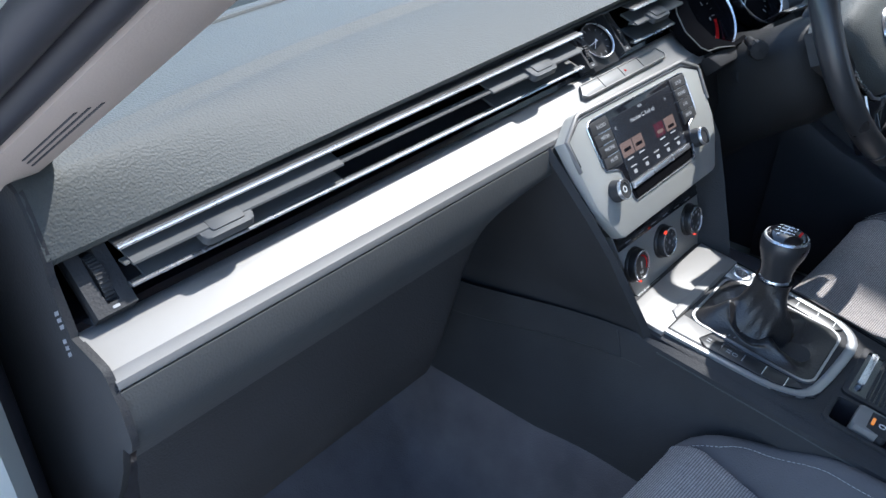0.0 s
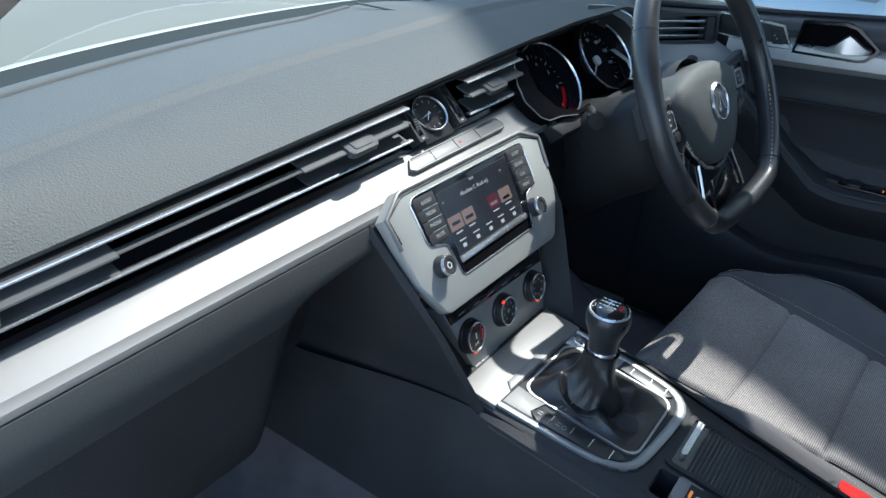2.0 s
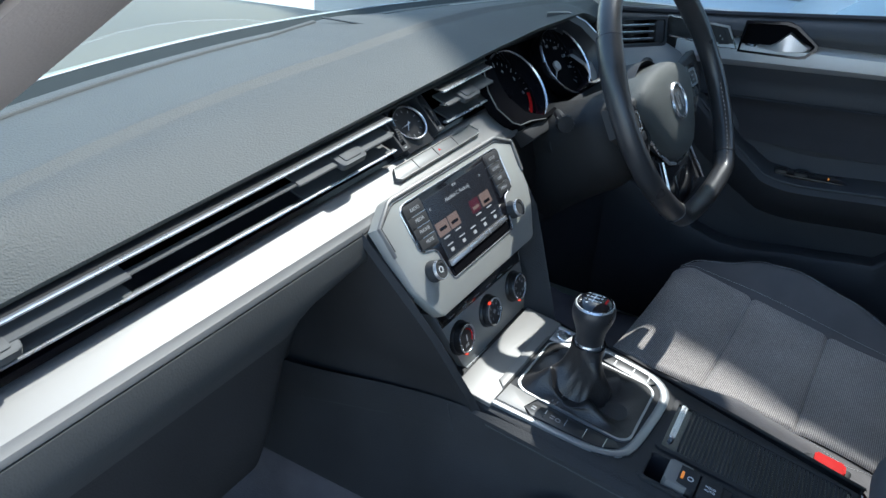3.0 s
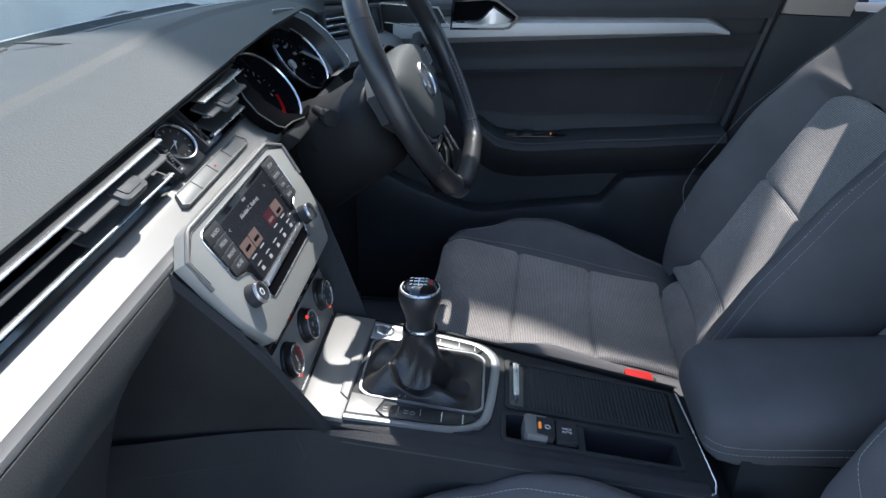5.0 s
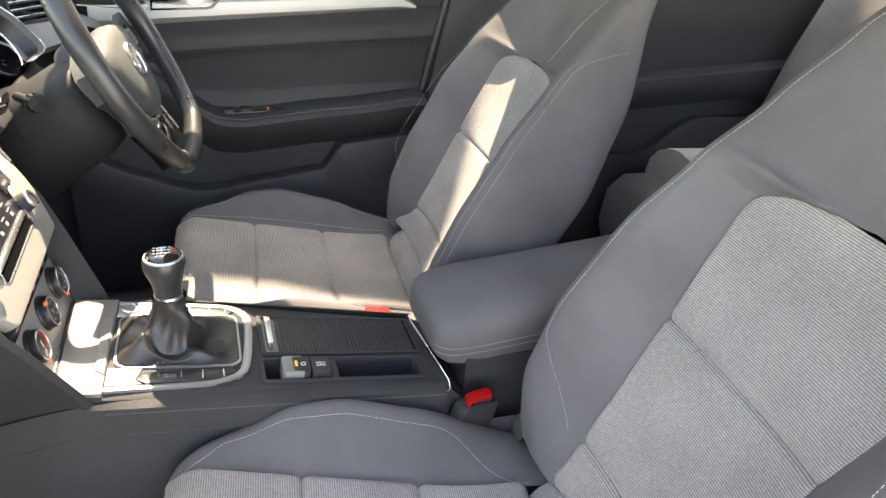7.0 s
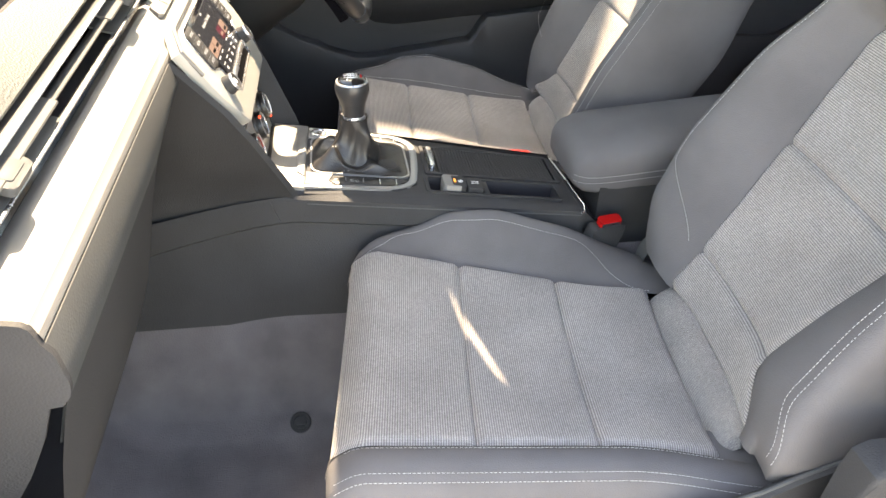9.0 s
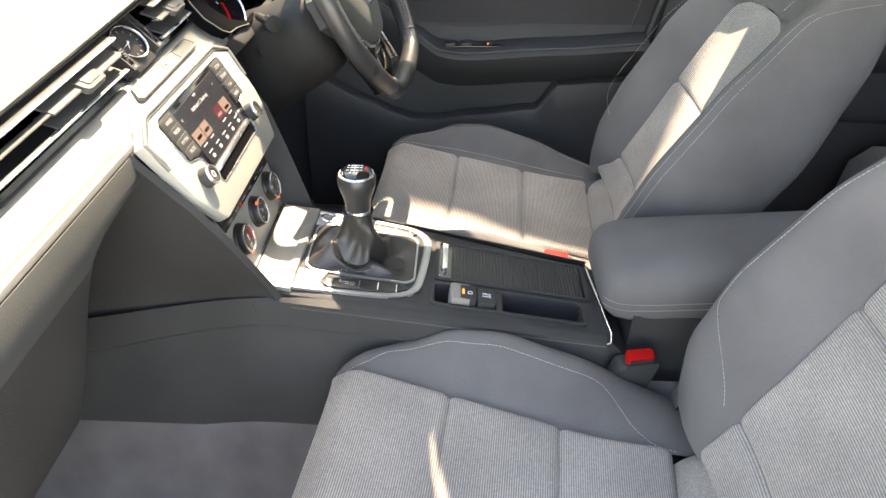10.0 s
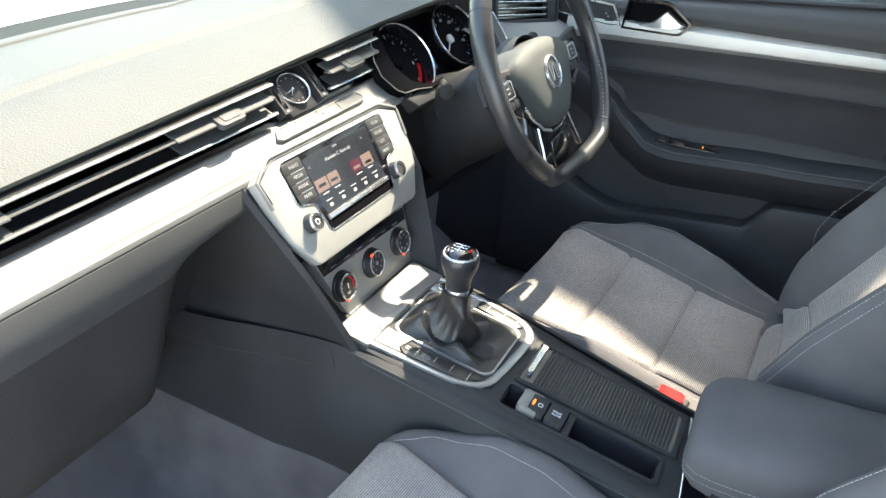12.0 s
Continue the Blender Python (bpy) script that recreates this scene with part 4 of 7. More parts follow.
        if u < 0:
            bm = ring_slab(bmesh.new(), circle(0, 0, 0.0034, 16), circle(0, 0, 0.0027, 16), mm, 0.0130, 0.0136)
            part("power_mark", bm, PRINT, k)
    # hazard and switch strip in the silver trim above
    hz = plane_map((0.017, 0.1365, 0.6310), (1, 0, 0.03), (0, 0.925, 0.38))
    hb = [(-0.094, -0.004), (-0.088, -0.0085), (0.086, -0.0085), (0.092, -0.004), (0.088, 0.0075), (-0.082, 0.0075)]
    strip = part("switch_strip", slab(bmesh.new(), hb, hz, -0.006, -0.0004, 0.0003), STRIPGREY, s, "grey switch strip with the hazard button")
    part("strip_rim", ring_slab(bmesh.new(), [(u * 1.008, v * 1.08) for u, v in hb], [(u * 0.999, v * 0.99) for u, v in hb], hz, -0.004, 0.0008), SILVER, strip, "raised rim")
    for u in (-0.052, -0.008, 0.036):
        part("gap", slab(bmesh.new(), [(u, -0.0082), (u + 0.0008, -0.0082), (u + 0.0048, 0.0073), (u + 0.004, 0.0073)], hz, -0.0006, 0.0000), GLOSS, strip)
    part("hazard_mark", slab(bmesh.new(), [(0.000, -0.0014), (0.0045, -0.0014), (0.0028, 0.0016)], hz, -0.0006, 0.0001), RED, strip, "red hazard triangle")
    # climate panel, set back, with a gloss strip of keys above three dials
    cp = [(-0.104, 0.0455), (0.110, 0.0455), (0.112, -0.040), (0.106, -0.049), (-0.060, -0.0455), (-0.066, -0.040)]
    cl = part("climate_panel", slab(bmesh.new(), cp, CB, -0.03, 0.0, 0.001), CLIMATE, s, "dark grey climate panel")
    part("gloss_strip", slab(bmesh.new(), [(-0.101, 0.0440), (0.106, 0.0370), (0.107, 0.0190), (-0.0925, 0.0230)], CB, -0.002, 0.0016, 0.0006), GLOSS, cl, "gloss black key strip")
    bm = bmesh.new()
    for k in range(6):
        slab(bm, rrect(-0.078 + 0.030 * k, -0.066 + 0.030 * k, 0.0275 - 0.0009 * k, 0.0285 - 0.0009 * k, 0.0003), CB, 0.0014, 0.0020)
    part("strip_marks", bm, DARKSTITCH, cl)
    bm = bmesh.new()
    tube(bm, [CB(-0.062, -0.0450, 0.001), CB(0.020, -0.0470, 0.001), CB(0.106, -0.0492, 0.001)], 0.0014, 6)
    part("lower_edge", bm, SATINCHROME, cl, "bright lower edge")
    for i, u in enumerate((-0.063, 0.007, 0.079)):
        mm = lambda a, b, c=0.0, u=u: CB(u + a, -0.004 + b, c)
        bm = bmesh.new()
        lathe(bm, [(0.0206, -0.001), (0.0206, 0.002), (0.0196, 0.0035), (0.0188, 0.0036), (0.0186, 0.0090), (0.0178, 0.0108), (0.0158, 0.0112), (0.0152, 0.0102), (0.0004, 0.0102)], mm, 40)
        kn = part("climate_dial", bm, DIALBODY, cl, "black climate dial with a chrome rim")
        bm = bmesh.new()
        lathe(bm, [(0.0172, 0.0106), (0.0174, 0.0114), (0.0164, 0.0120), (0.0156, 0.0116), (0.0154, 0.0104)], mm, 40)
        part("rim", bm, SATINCHROME, kn, "chrome rim")
        bm = bmesh.new()
        for k in range(11 if i == 0 else 7):
            a0 = radians(215 - (25 if i == 0 else 42) * k)
            c, sn = math.cos(a0), math.sin(a0)
            slab(bm, [(c * 0.0128 - sn * 0.0003, sn * 0.0128 + c * 0.0003), (c * 0.0128 + sn * 0.0003, sn * 0.0128 - c * 0.0003), (c * 0.0144 + sn * 0.0003, sn * 0.0144 - c * 0.0003), (c * 0.0144 - sn * 0.0003, sn * 0.0144 + c * 0.0003)], mm, 0.0100, 0.0106)
        part("scale", bm, DIM, kn)
        if i == 0:
            arc = span(-0.6, 1.5, 12)
            bm = slab(bmesh.new(), [(0.0108 * math.cos(a), 0.0108 * math.sin(a)) for a in arc] + [(0.0121 * math.cos(a), 0.0121 * math.sin(a)) for a in arc[::-1]], mm, 0.0101, 0.0107)
            part("warm_arc", bm, RED, kn, "red warmth scale")
            lettering("word", "A/C", mm, -0.001, -0.0080, 0.0050, DIM, kn, h=0.0104)
            part("temperature_mark", slab(bmesh.new(), rrect(-0.0009, 0.0009, -0.003, 0.005, 0.0008), mm, 0.0101, 0.0107), DIM, kn)
        elif i == 1:
            for k in range(7):
                a0 = radians(235 - 47 * k)
                lettering("numeral", str(k), mm, 0.0098 * math.cos(a0), 0.0098 * math.sin(a0), 0.0046, DIM, kn, h=0.0104)
            bm = bmesh.new()
            for k in range(4):
                a0 = k * math.pi / 2
                slab(bm, circle(0.0018 * math.cos(a0), 0.0018 * math.sin(a0), 0.0014, 8), mm, 0.0101, 0.0106)
            part("fan_mark", bm, DIM, kn)
        else:
            for a0 in (0.4, 1.25, 2.1, 2.95, 3.8, 4.65, 5.5):
                bm = slab(bmesh.new(), rrect(0.0098 * math.cos(a0) - 0.0018, 0.0098 * math.cos(a0) + 0.0018, 0.0098 * math.sin(a0) - 0.0016, 0.0098 * math.sin(a0) + 0.0016, 0.0008), mm, 0.0101, 0.0106)
                part("air_mark", bm, DARKSTITCH, kn)
        a0 = radians((-115, 122, -115)[i])
        t0 = [(r * math.cos(a0 + d), r * math.sin(a0 + d)) for r, d in ((0.0166, -0.10), (0.0186, -0.13), (0.0189, 0.0), (0.0186, 0.13), (0.0166, 0.10), (0.0164, 0.0))]
        part("pointer", slab(bmesh.new(), t0, mm, 0.0095, 0.0122), REDGLOW, kn, "lit red pointer")
    return s


# ---------------------------------------------------------------- centre console
def far_edge(y):
    """Half width of the console on the driver side, drawn in beside the seat."""
    return 0.106 - 0.155 * max(0.0, -0.10 - y)


KC = lambda a, b, h=0.0: KO(a * (1 - 0.9 * max(0.0, -0.19 - b)) if a > 0 else a, b, h)


def build_console():
    c = thing("centre_console", "black centre console with silver gear surround", "centre console", at=(0, -0.2, 0.05))
    # body: a long box with rounded shoulders, narrowing downward
    rings = []
    for y in [0.06, 0.0, -0.05, -0.10, -0.14, -0.1885, -0.28, -0.3785, -0.408]:
        w = 0.106
        top = 0.405 + 0.1199 * y - 0.001
        r = far_edge(y)
        prof = [(-w, -0.012), (-w + 0.003, -0.004), (-w + 0.010, 0.0), (-0.084, 0.0), (-0.044, 0.0), (r - 0.010, 0.0), (r - 0.003, -0.004), (r, -0.012), (r + 0.002, -0.05), (r + 0.006, -0.20), (r + 0.008, -0.33), (-w - 0.02, -0.33), (-w - 0.02, -0.20), (-w - 0.006, -0.05)]
        rings.append([V(x, y, max(0.03, top + z)) for x, z in prof])
    bm = loft(bmesh.new(), rings)
    hole = [f for f in bm.faces if -0.084 < f.calc_center_median().x < -0.044 and -0.3785 < f.calc_center_median().y < -0.1885 and f.calc_center_median().z > 0.3]
    bmesh.ops.delete(bm, geom=hole, context="FACES_ONLY")
    part("body", bm, BLACK, c, "black grained console body", smooth=30)
    # side cheek that runs on under the dash
    for sx in (-1, 1):
        def cheek(y, v):
            k = smooth_step(-0.02, 0.34, y)
            top = 0.400 + 0.10 * min(y, 0) - 0.055 * k
            z = [top, top - 0.004, top - 0.034 - 0.012 * k, top - 0.038 - 0.012 * k, 0.30 - 0.02 * k, 0.215][v]
            x = [0.104 + 0.0085 * smooth_step(-0.05, 0.01, y), 0.1145, 0.1195, 0.1150, 0.128, 0.140][v]
            return V(sx * (x + 0.004 * k - (0.106 - far_edge(y) if sx > 0 else 0.0)), y, z)
        part("side_cheek", grid(cheek, span(-0.40, 0.36, 30), list(range(6))), BLACK, c, "black side panel", smooth=25)
        bm = bmesh.new()
        tube(bm, [cheek(0.028 - 0.012 * q, 1).lerp(cheek(0.028 - 0.012 * q, 2), q) + V(sx * 0.0004, 0, 0) for q in span(0, 1, 5)], 0.0007, 6)
        part("panel_joint", bm, RUBBER, c)
        bm = bmesh.new()
        tube(bm, [cheek(y, 1) + V(sx * 0.0012, 0, -0.005) for y in span(-0.40, -0.02, 20)], 0.0008, 6)
        part("side_bead", bm, SLATGREY, c, "grey seam line")
    # silver plate in front of the lever, with a low raised step
    plate = [(-0.099, 0.030), (0.099, 0.030), (0.0985, -0.0205), (-0.0995, -0.0165)]
    part("front_plate", slab(bmesh.new(), plate, KO, -0.004, 0.0020, 0.0008), SILVER, c, "silver plate before the gear lever")
    part("plate_step", slab(bmesh.new(), [(-0.058, -0.006), (0.046, -0.006), (0.060, -0.0185), (-0.068, -0.0165)], KO, 0.0, 0.0042, 0.0018), SILVER, c, "low raised step")
    # dark plate, silver frame open towards the front, and the silver field beside the front plate
    part("gear_plate", slab(bmesh.new(), [(-0.090, -0.0180), (0.088, -0.0220), (0.086, -0.150), (0.060, -0.180), (-0.066, -0.172), (-0.088, -0.146)], KO, -0.003, 0.0010, 0.0005), BLACK, c, "dark plate round the gear lever")

    def corner(pts, cut=0.35):
        """The outline with each corner cut into three short sides."""
        o = [pts[0]]
        for p, q, r in zip(pts, pts[1:], pts[2:]):
            f = lambda a, b, k: (a[0] + (b[0] - a[0]) * k, a[1] + (b[1] - a[1]) * k)
            e1, e2 = f(q, p, cut), f(q, r, cut)
            o += [e1, f(f(e1, q, 0.5), f(q, e2, 0.5), 0.25), f(f(e1, q, 0.5), f(q, e2, 0.5), 0.75), e2]
        return o + [pts[-1]]
    o1 = corner([(-0.0965, -0.0172), (-0.0900, -0.138), (-0.0690, -0.1735), (0.0560, -0.1845), (0.0860, -0.1600), (0.0930, -0.0215)])
    o2 = corner([(-0.0880, -0.0172), (-0.0825, -0.134), (-0.0640, -0.1640), (0.0530, -0.1735), (0.0780, -0.1530), (0.0850, -0.0215)])
    bm = bmesh.new()
    rows = [[bm.verts.new(KO(u, v, h)) for u, v in pts] for pts, h in ((o1, -0.003), (o1, 0.0024), ([(p[0] * 0.7 + q[0] * 0.3, p[1] * 0.7 + q[1] * 0.3) for p, q in zip(o1, o2)], 0.0034), ([(p[0] * 0.2 + q[0] * 0.8, p[1] * 0.2 + q[1] * 0.8) for p, q in zip(o1, o2)], 0.0030), (o2, 0.0020), (o2, -0.003))]
    for p, q in zip(rows, rows[1:]):
        for i in range(len(p) - 1):
            bm.faces.new((p[i], p[i + 1], q[i + 1], q[i]))
    part("gear_surround", bm, SURROUND, c, "silver gear lever surround", smooth=30)
    part("front_field", slab(bmesh.new(), [(-0.0875, -0.0175), (-0.0535, -0.0185), (-0.0560, -0.0560), (-0.0780, -0.0470), (-0.0850, -0.0560)], KO, -0.002, 0.0026, 0.0008), SILVER, c, "silver field before the button row")
    part("front_field", slab(bmesh.new(), [(0.0560, -0.0212), (0.0845, -0.0212), (0.0835, -0.0900), (0.0620, -0.0900)], KO, -0.002, 0.0022, 0.0008), SURROUND, c, "silver field before the button row")
    # dark button rows inside the frame, running round the rear corners
    for pts, cuts, name in (
            ([(-0.0780, -0.0480), (-0.0655, -0.0560), (-0.0590, -0.150), (-0.066, -0.158), (-0.0800, -0.138), (-0.0855, -0.0600)], (-0.0720, -0.0960, -0.1190, -0.1420), "left"),
            ([(0.0635, -0.0910), (0.0820, -0.0910), (0.0765, -0.150), (0.066, -0.160), (0.0580, -0.152)], (-0.1060, -0.1300, -0.150), "right")):
        tray = part("button_strip", slab(bmesh.new(), pts if name == "right" else pts[::-1], KO, 0.0, 0.0034, 0.0008), DIALBODY, c, "dark row of console buttons")
        for y in cuts:
            k = (y + 0.05) / -0.10
            ua, ub = (-0.0845 + 0.0045 * k, -0.0655 + 0.0055 * k) if name == "left" else (0.0635 - 0.003 * k, 0.0800 - 0.004 * k)
            part("divider", slab(bmesh.new(), [(ua + 0.002, y - 0.0005), (ub - 0.002, y - 0.0005), (ub - 0.002, y + 0.0005), (ua + 0.002, y + 0.0005)], KO, 0.0030, 0.0040), SATINCHROME, tray, "bright divider")
        if name == "left":
            for cy in (-0.0610, -0.0835):
                mk = lambda a, b, h=0.0, cy=cy: KO(-0.0735 - b, cy + a, h)
                bm = bmesh.new()
                if cy < -0.07:
                    ring_slab(bm, circle(-0.0040, 0, 0.0030, 14), circle(-0.0040, 0, 0.0023, 14), mk, 0.0033, 0.0038)
                for b0 in (-0.003, 0.001):
                    slab(bm, rrect(0.0005, 0.0055, b0, b0 + 0.0012, 0.0003), mk, 0.0033, 0.0038)
                part("button_mark", bm, DIM, tray)
    # bright inner ring round the gaiter
    inner = rrect(-0.0560, 0.0585, -0.1640, -0.024, 0.016, 6)
    inn2 = [(0.001 + (x - 0.001) * 0.955, -0.094 + (y + 0.094) * 0.965) for x, y in inner]
    part("gaiter_ring", ring_slab(bmesh.new(), inner, inn2, KO, 0.0, 0.0036), SURROUND, c, "satin chrome gaiter ring")
    # round cap on the front field
    mb = lambda a, b, h=0.0: KO(0.0745 + a, -0.036 + b, h)
    bm = lathe(bmesh.new(), [(0.0115, 0.002), (0.0115, 0.0040), (0.0100, 0.0046), (0.0092, 0.0036), (0.0004, 0.0038)], mb, 26)
    part("round_cap", bm, SATINCHROME, c, "round silver socket cap")
    # roller cover with ribs
    cov = thing("roller_cover", "black ribbed roller cover with a chrome pull", "storage cover", at=(0.015, -0.29, 0.37))
    part("frame", ring_slab(bmesh.new(), rrect(-0.034, 0.060, -0.394, -0.188, 0.006), rrect(-0.0285, 0.0545, -0.3885, -0.1935, 0.003), KC, -0.002, 0.0022), BLACK, cov)
    part("bed", slab(bmesh.new(), rrect(-0.0295, 0.0555, -0.3895, -0.1925, 0.003), KC, -0.002, 0.0004), GLOSS, cov)
    for k in range(39):
        y = -0.2120 - 0.00448 * k
        part("rib", slab(bmesh.new(), [(-0.0275, y - 0.0017), (0.0535, y - 0.0017), (0.0535, y + 0.0017), (-0.0275, y + 0.0017)], KC, 0.0, 0.0020, 0.0006, 1), BLACK, cov)
    part("pull", slab(bmesh.new(), rrect(-0.0140, 0.0515, -0.2040, -0.1975, 0.0030), KC, 0.0, 0.0060, 0.0022), SATINCHROME, cov, "chrome pull bar")
    # parking brake tray
    tr = part("brake_tray", ring_slab(bmesh.new(), rrect(-0.0885, -0.0395, -0.383, -0.184, 0.007), rrect(-0.084, -0.044, -0.3785, -0.1885, 0.005), KO, -0.002, 0.0022), BLACK, c, "narrow tray with the parking brake switch")
    well = [(-0.084, -0.3785), (-0.044, -0.3785), (-0.044, -0.1885), (-0.084, -0.1885)]
    bm = loft(bmesh.new(), [[KO(u, v, 0.0) for u, v in well], [KO(u * 0.985 - 0.001, v, -0.034) for u, v in well]], caps=False)
    slab(bm, [(u * 0.985 - 0.001, v) for u, v in well], KO, -0.037, -0.034)
    part("tray_well", bm, RUBBER, tr, "deep black tray well", smooth=0)
    sw = part("parking_brake_switch", slab(bmesh.new(), rrect(-0.080, -0.0475, -0.2415, -0.212, 0.004), KO, -0.034, 0.0085, 0.002), BLACK, tr, "parking brake switch with a silver front")
    lip = [(-0.0808, -0.2330), (-0.0808, -0.2120), (-0.0775, -0.2085), (-0.0500, -0.2085), (-0.0467, -0.2120), (-0.0467, -0.2330), (-0.0490, -0.2330), (-0.0495, -0.2205), (-0.0780, -0.2205), (-0.0785, -0.2330)]
    part("switch_cap", slab(bmesh.new(), lip[::-1], KO, -0.010, 0.0092, 0.0008), SILVER, sw, "silver lip round the switch")
    part("lamp", slab(bmesh.new(), rrect(-0.069, -0.0585, -0.2265, -0.2235, 0.001), KO, 0.0085, 0.0098), ORANGE, sw, "lit orange lamp")
    bm = ring_slab(bmesh.new(), circle(-0.064, -0.2335, 0.0032, 16), circle(-0.064, -0.2335, 0.0025, 16), KO, 0.0085, 0.0091)
    part("brake_mark", bm, PRINT, sw)
    ah = part("hold_button", slab(bmesh.new(), rrect(-0.080, -0.0475, -0.266, -0.2435, 0.003), KO, -0.034, 0.0070, 0.0015), BLACK, tr, "square auto hold button")
    ma = lambda a, b, h=0.0: KO(-0.064 - b, -0.2545 + a, h)
    lettering("word", "AUTO", ma, 0.0, 0.003, 0.0040, PRINT, ah, turn=math.pi, h=0.0083)
    lettering("word", "HOLD", ma, 0.0, -0.002, 0.0040, PRINT, ah, turn=math.pi, h=0.0083)
    part("tray_wall", slab(bmesh.new(), [(-0.0838, -0.2760), (-0.0442, -0.2760), (-0.0442, -0.2672), (-0.0838, -0.2672)], KO, -0.034, 0.0012, 0.0012), BLACK, tr, "low wall across the tray")
    part("tray_socket", slab(bmesh.new(), rrect(-0.071, -0.058, -0.300, -0.286, 0.002), KO, -0.034, -0.020), BLACK, tr)
    # rear slope down to the armrest foot, with a bright edge
    bm = bmesh.new()
    loft(bm, [[V(-0.106, -0.402, 0.356), V(0.060, -0.395, 0.358), V(0.060, -0.46, 0.30), V(-0.100, -0.47, 0.29)], [V(-0.106, -0.402, 0.05), V(0.060, -0.395, 0.05), V(0.060, -0.46, 0.05), V(-0.100, -0.47, 0.05)]])
    part("rear_slope", bm, BLACK, c)
    bm = bmesh.new()
    tube(bm, [V(0.048, -0.396, 0.3595), V(-0.02, -0.402, 0.3585), V(-0.098, -0.408, 0.3575), V(-0.1075, -0.407, 0.352), V(-0.110, -0.395, 0.345)], 0.0012, 8)
    part("edge_bead", bm, SATINCHROME, c, "bright rear edge")
    # armrest foot
    bm = bmesh.new()
    loft(bm, [[V(x, y, z) for x, y in ((-0.082, -0.435), (0.082, -0.435), (0.085, -0.72), (-0.085, -0.72))] for z in (0.05, 0.28, 0.345, 0.375)])
    part("armrest_foot", bm, BLACK, c, "black plastic box under the armrest")
    return c


def dense_rrect(x0, x1, y0, y1, r):
    """A rounded rectangle with points along its straight sides too."""
    pts, out = rrect(x0, x1, y0, y1, r, 6), []
    for i, p in enumerate(pts):
        q = pts[(i + 1) % len(pts)]
        m = max(1, round(math.dist(p, q) / 0.006))
        out += [(p[0] + (q[0] - p[0]) * k / m, p[1] + (q[1] - p[1]) * k / m) for k in range(m)]
    return out


def build_gear_lever():
    g = thing("gear_lever", "black gear lever with leather gaiter and chrome collar", "gear lever", at=(0, -0.09, 0.40))
    base = dense_rrect(-0.0530, 0.0555, -0.1605, -0.0275, 0.015)
    n = len(base)
    tx, ty, tz = -0.008, -0.088, 0.465
    rings = []
    for k in range(37):
        t = k / 36
        ring = []
        for x, y in base:
            p = KO(x, y, 0.0035)
            a = math.atan2(y - ty, x - tx)
            near = lambda a1, w: math.exp(-((math.remainder(a - a1, 2 * math.pi)) / w) ** 2)
            c, s_ = math.cos(a), math.sin(a)
            foot = V(tx + 0.032 * c, ty + 0.034 * s_, p.z + 0.004)
            if t < 0.5:
                # slack leather lying in the frame, thrown up into ridges
                q = t / 0.5
                pt = p.lerp(foot, q ** 0.85)
                swell = math.sin(math.pi * min(1.0, q * 0.62 + 0.02))
                pt.z += swell * (0.024 * near(2.25, 0.34) + 0.013 * near(-2.5, 0.30) + 0.012 * near(-0.75, 0.36) + 0.010 * near(0.7, 0.4) - 0.004 * near(-1.6, 0.35))
            else:
                # drawn up round the lever
                q = (t - 0.5) / 0.5
                r = 0.032 - 0.0125 * smooth_step(0, 1, q ** 0.7) + 0.0030 * math.sin(math.pi * q) * math.sin(3 * a + 2.0 * q + 0.5)
                pt = V(tx + r * c, ty + (r + 0.002 * (1 - q)) * s_, foot.z + (tz - foot.z) * q)
                pt.z += (1 - q) ** 2 * (0.020 * near(2.25, 0.34) + 0.010 * near(-2.5, 0.30) + 0.010 * near(-0.75, 0.36))
            crease = (0.0045 * (1 - 2.0 * abs(math.sin(1.5 * a + t * 5 + 0.8 * math.sin(a)))) + 0.0016 * math.sin(a * 7 - t * 9)) * math.sin(math.pi * t) ** 0.8
            pt += V(c, s_, 0.4) * crease
            ring.append(pt)
        rings.append(ring)
    part("gaiter", loft(bmesh.new(), rings, caps=False), LEATHER, g, "creased black leather gaiter", smooth=60)
    bm = bmesh.new()
    col = [rings[k][int(n * 0.36)] + V(0, 0, 0.0008) for k in range(1, 19)]
    for sft in (-0.003, 0.003):
        part("seam_stitching", stitches(bmesh.new(), [p + V(0, sft, 0.0006) for p in col], (-0.6, 0.3, 0.7), width=0.0009), DARKSTITCH, g, "pale seam")["kind"] = "stuff"
    m = plane_map((tx, ty, tz - 0.004), (1, 0, 0.02), (0, 1, -0.02))
    part("collar", lathe(bmesh.new(), [(0.0160, 0.0), (0.0168, 0.002), (0.0168, 0.005), (0.0160, 0.007), (0.012, 0.007)], m, 32), SATINCHROME, g, "satin chrome collar")
    prof = [(0.0155, 0.007), (0.0158, 0.013), (0.0170, 0.021), (0.0195, 0.029), (0.0224, 0.037), (0.0238, 0.044), (0.0236, 0.050), (0.0222, 0.054), (0.018, 0.056)]
    part("grip", lathe(bmesh.new(), prof, m, 36), WHEELLEATHER, g, "smooth black leather grip")
    part("cap_ring", lathe(bmesh.new(), [(0.0220, 0.0534), (0.0222, 0.0546), (0.0212, 0.0562), (0.0200, 0.0562), (0.0200, 0.054)], m, 36), SATINCHROME, g, "thin chrome cap ring")
    cap = part("cap", lathe(bmesh.new(), [(0.0205, 0.0550), (0.0190, 0.0582), (0.0140, 0.0610), (0.0070, 0.0624), (0.0004, 0.0628)], m, 36), GLOSS, g, "gloss black shift pattern cap")
    bm = bmesh.new()
    tl = lambda a, b, h=0.0: m(a, b, 0.0630 - 10 * (a * a + b * b) * 0.62 + h)
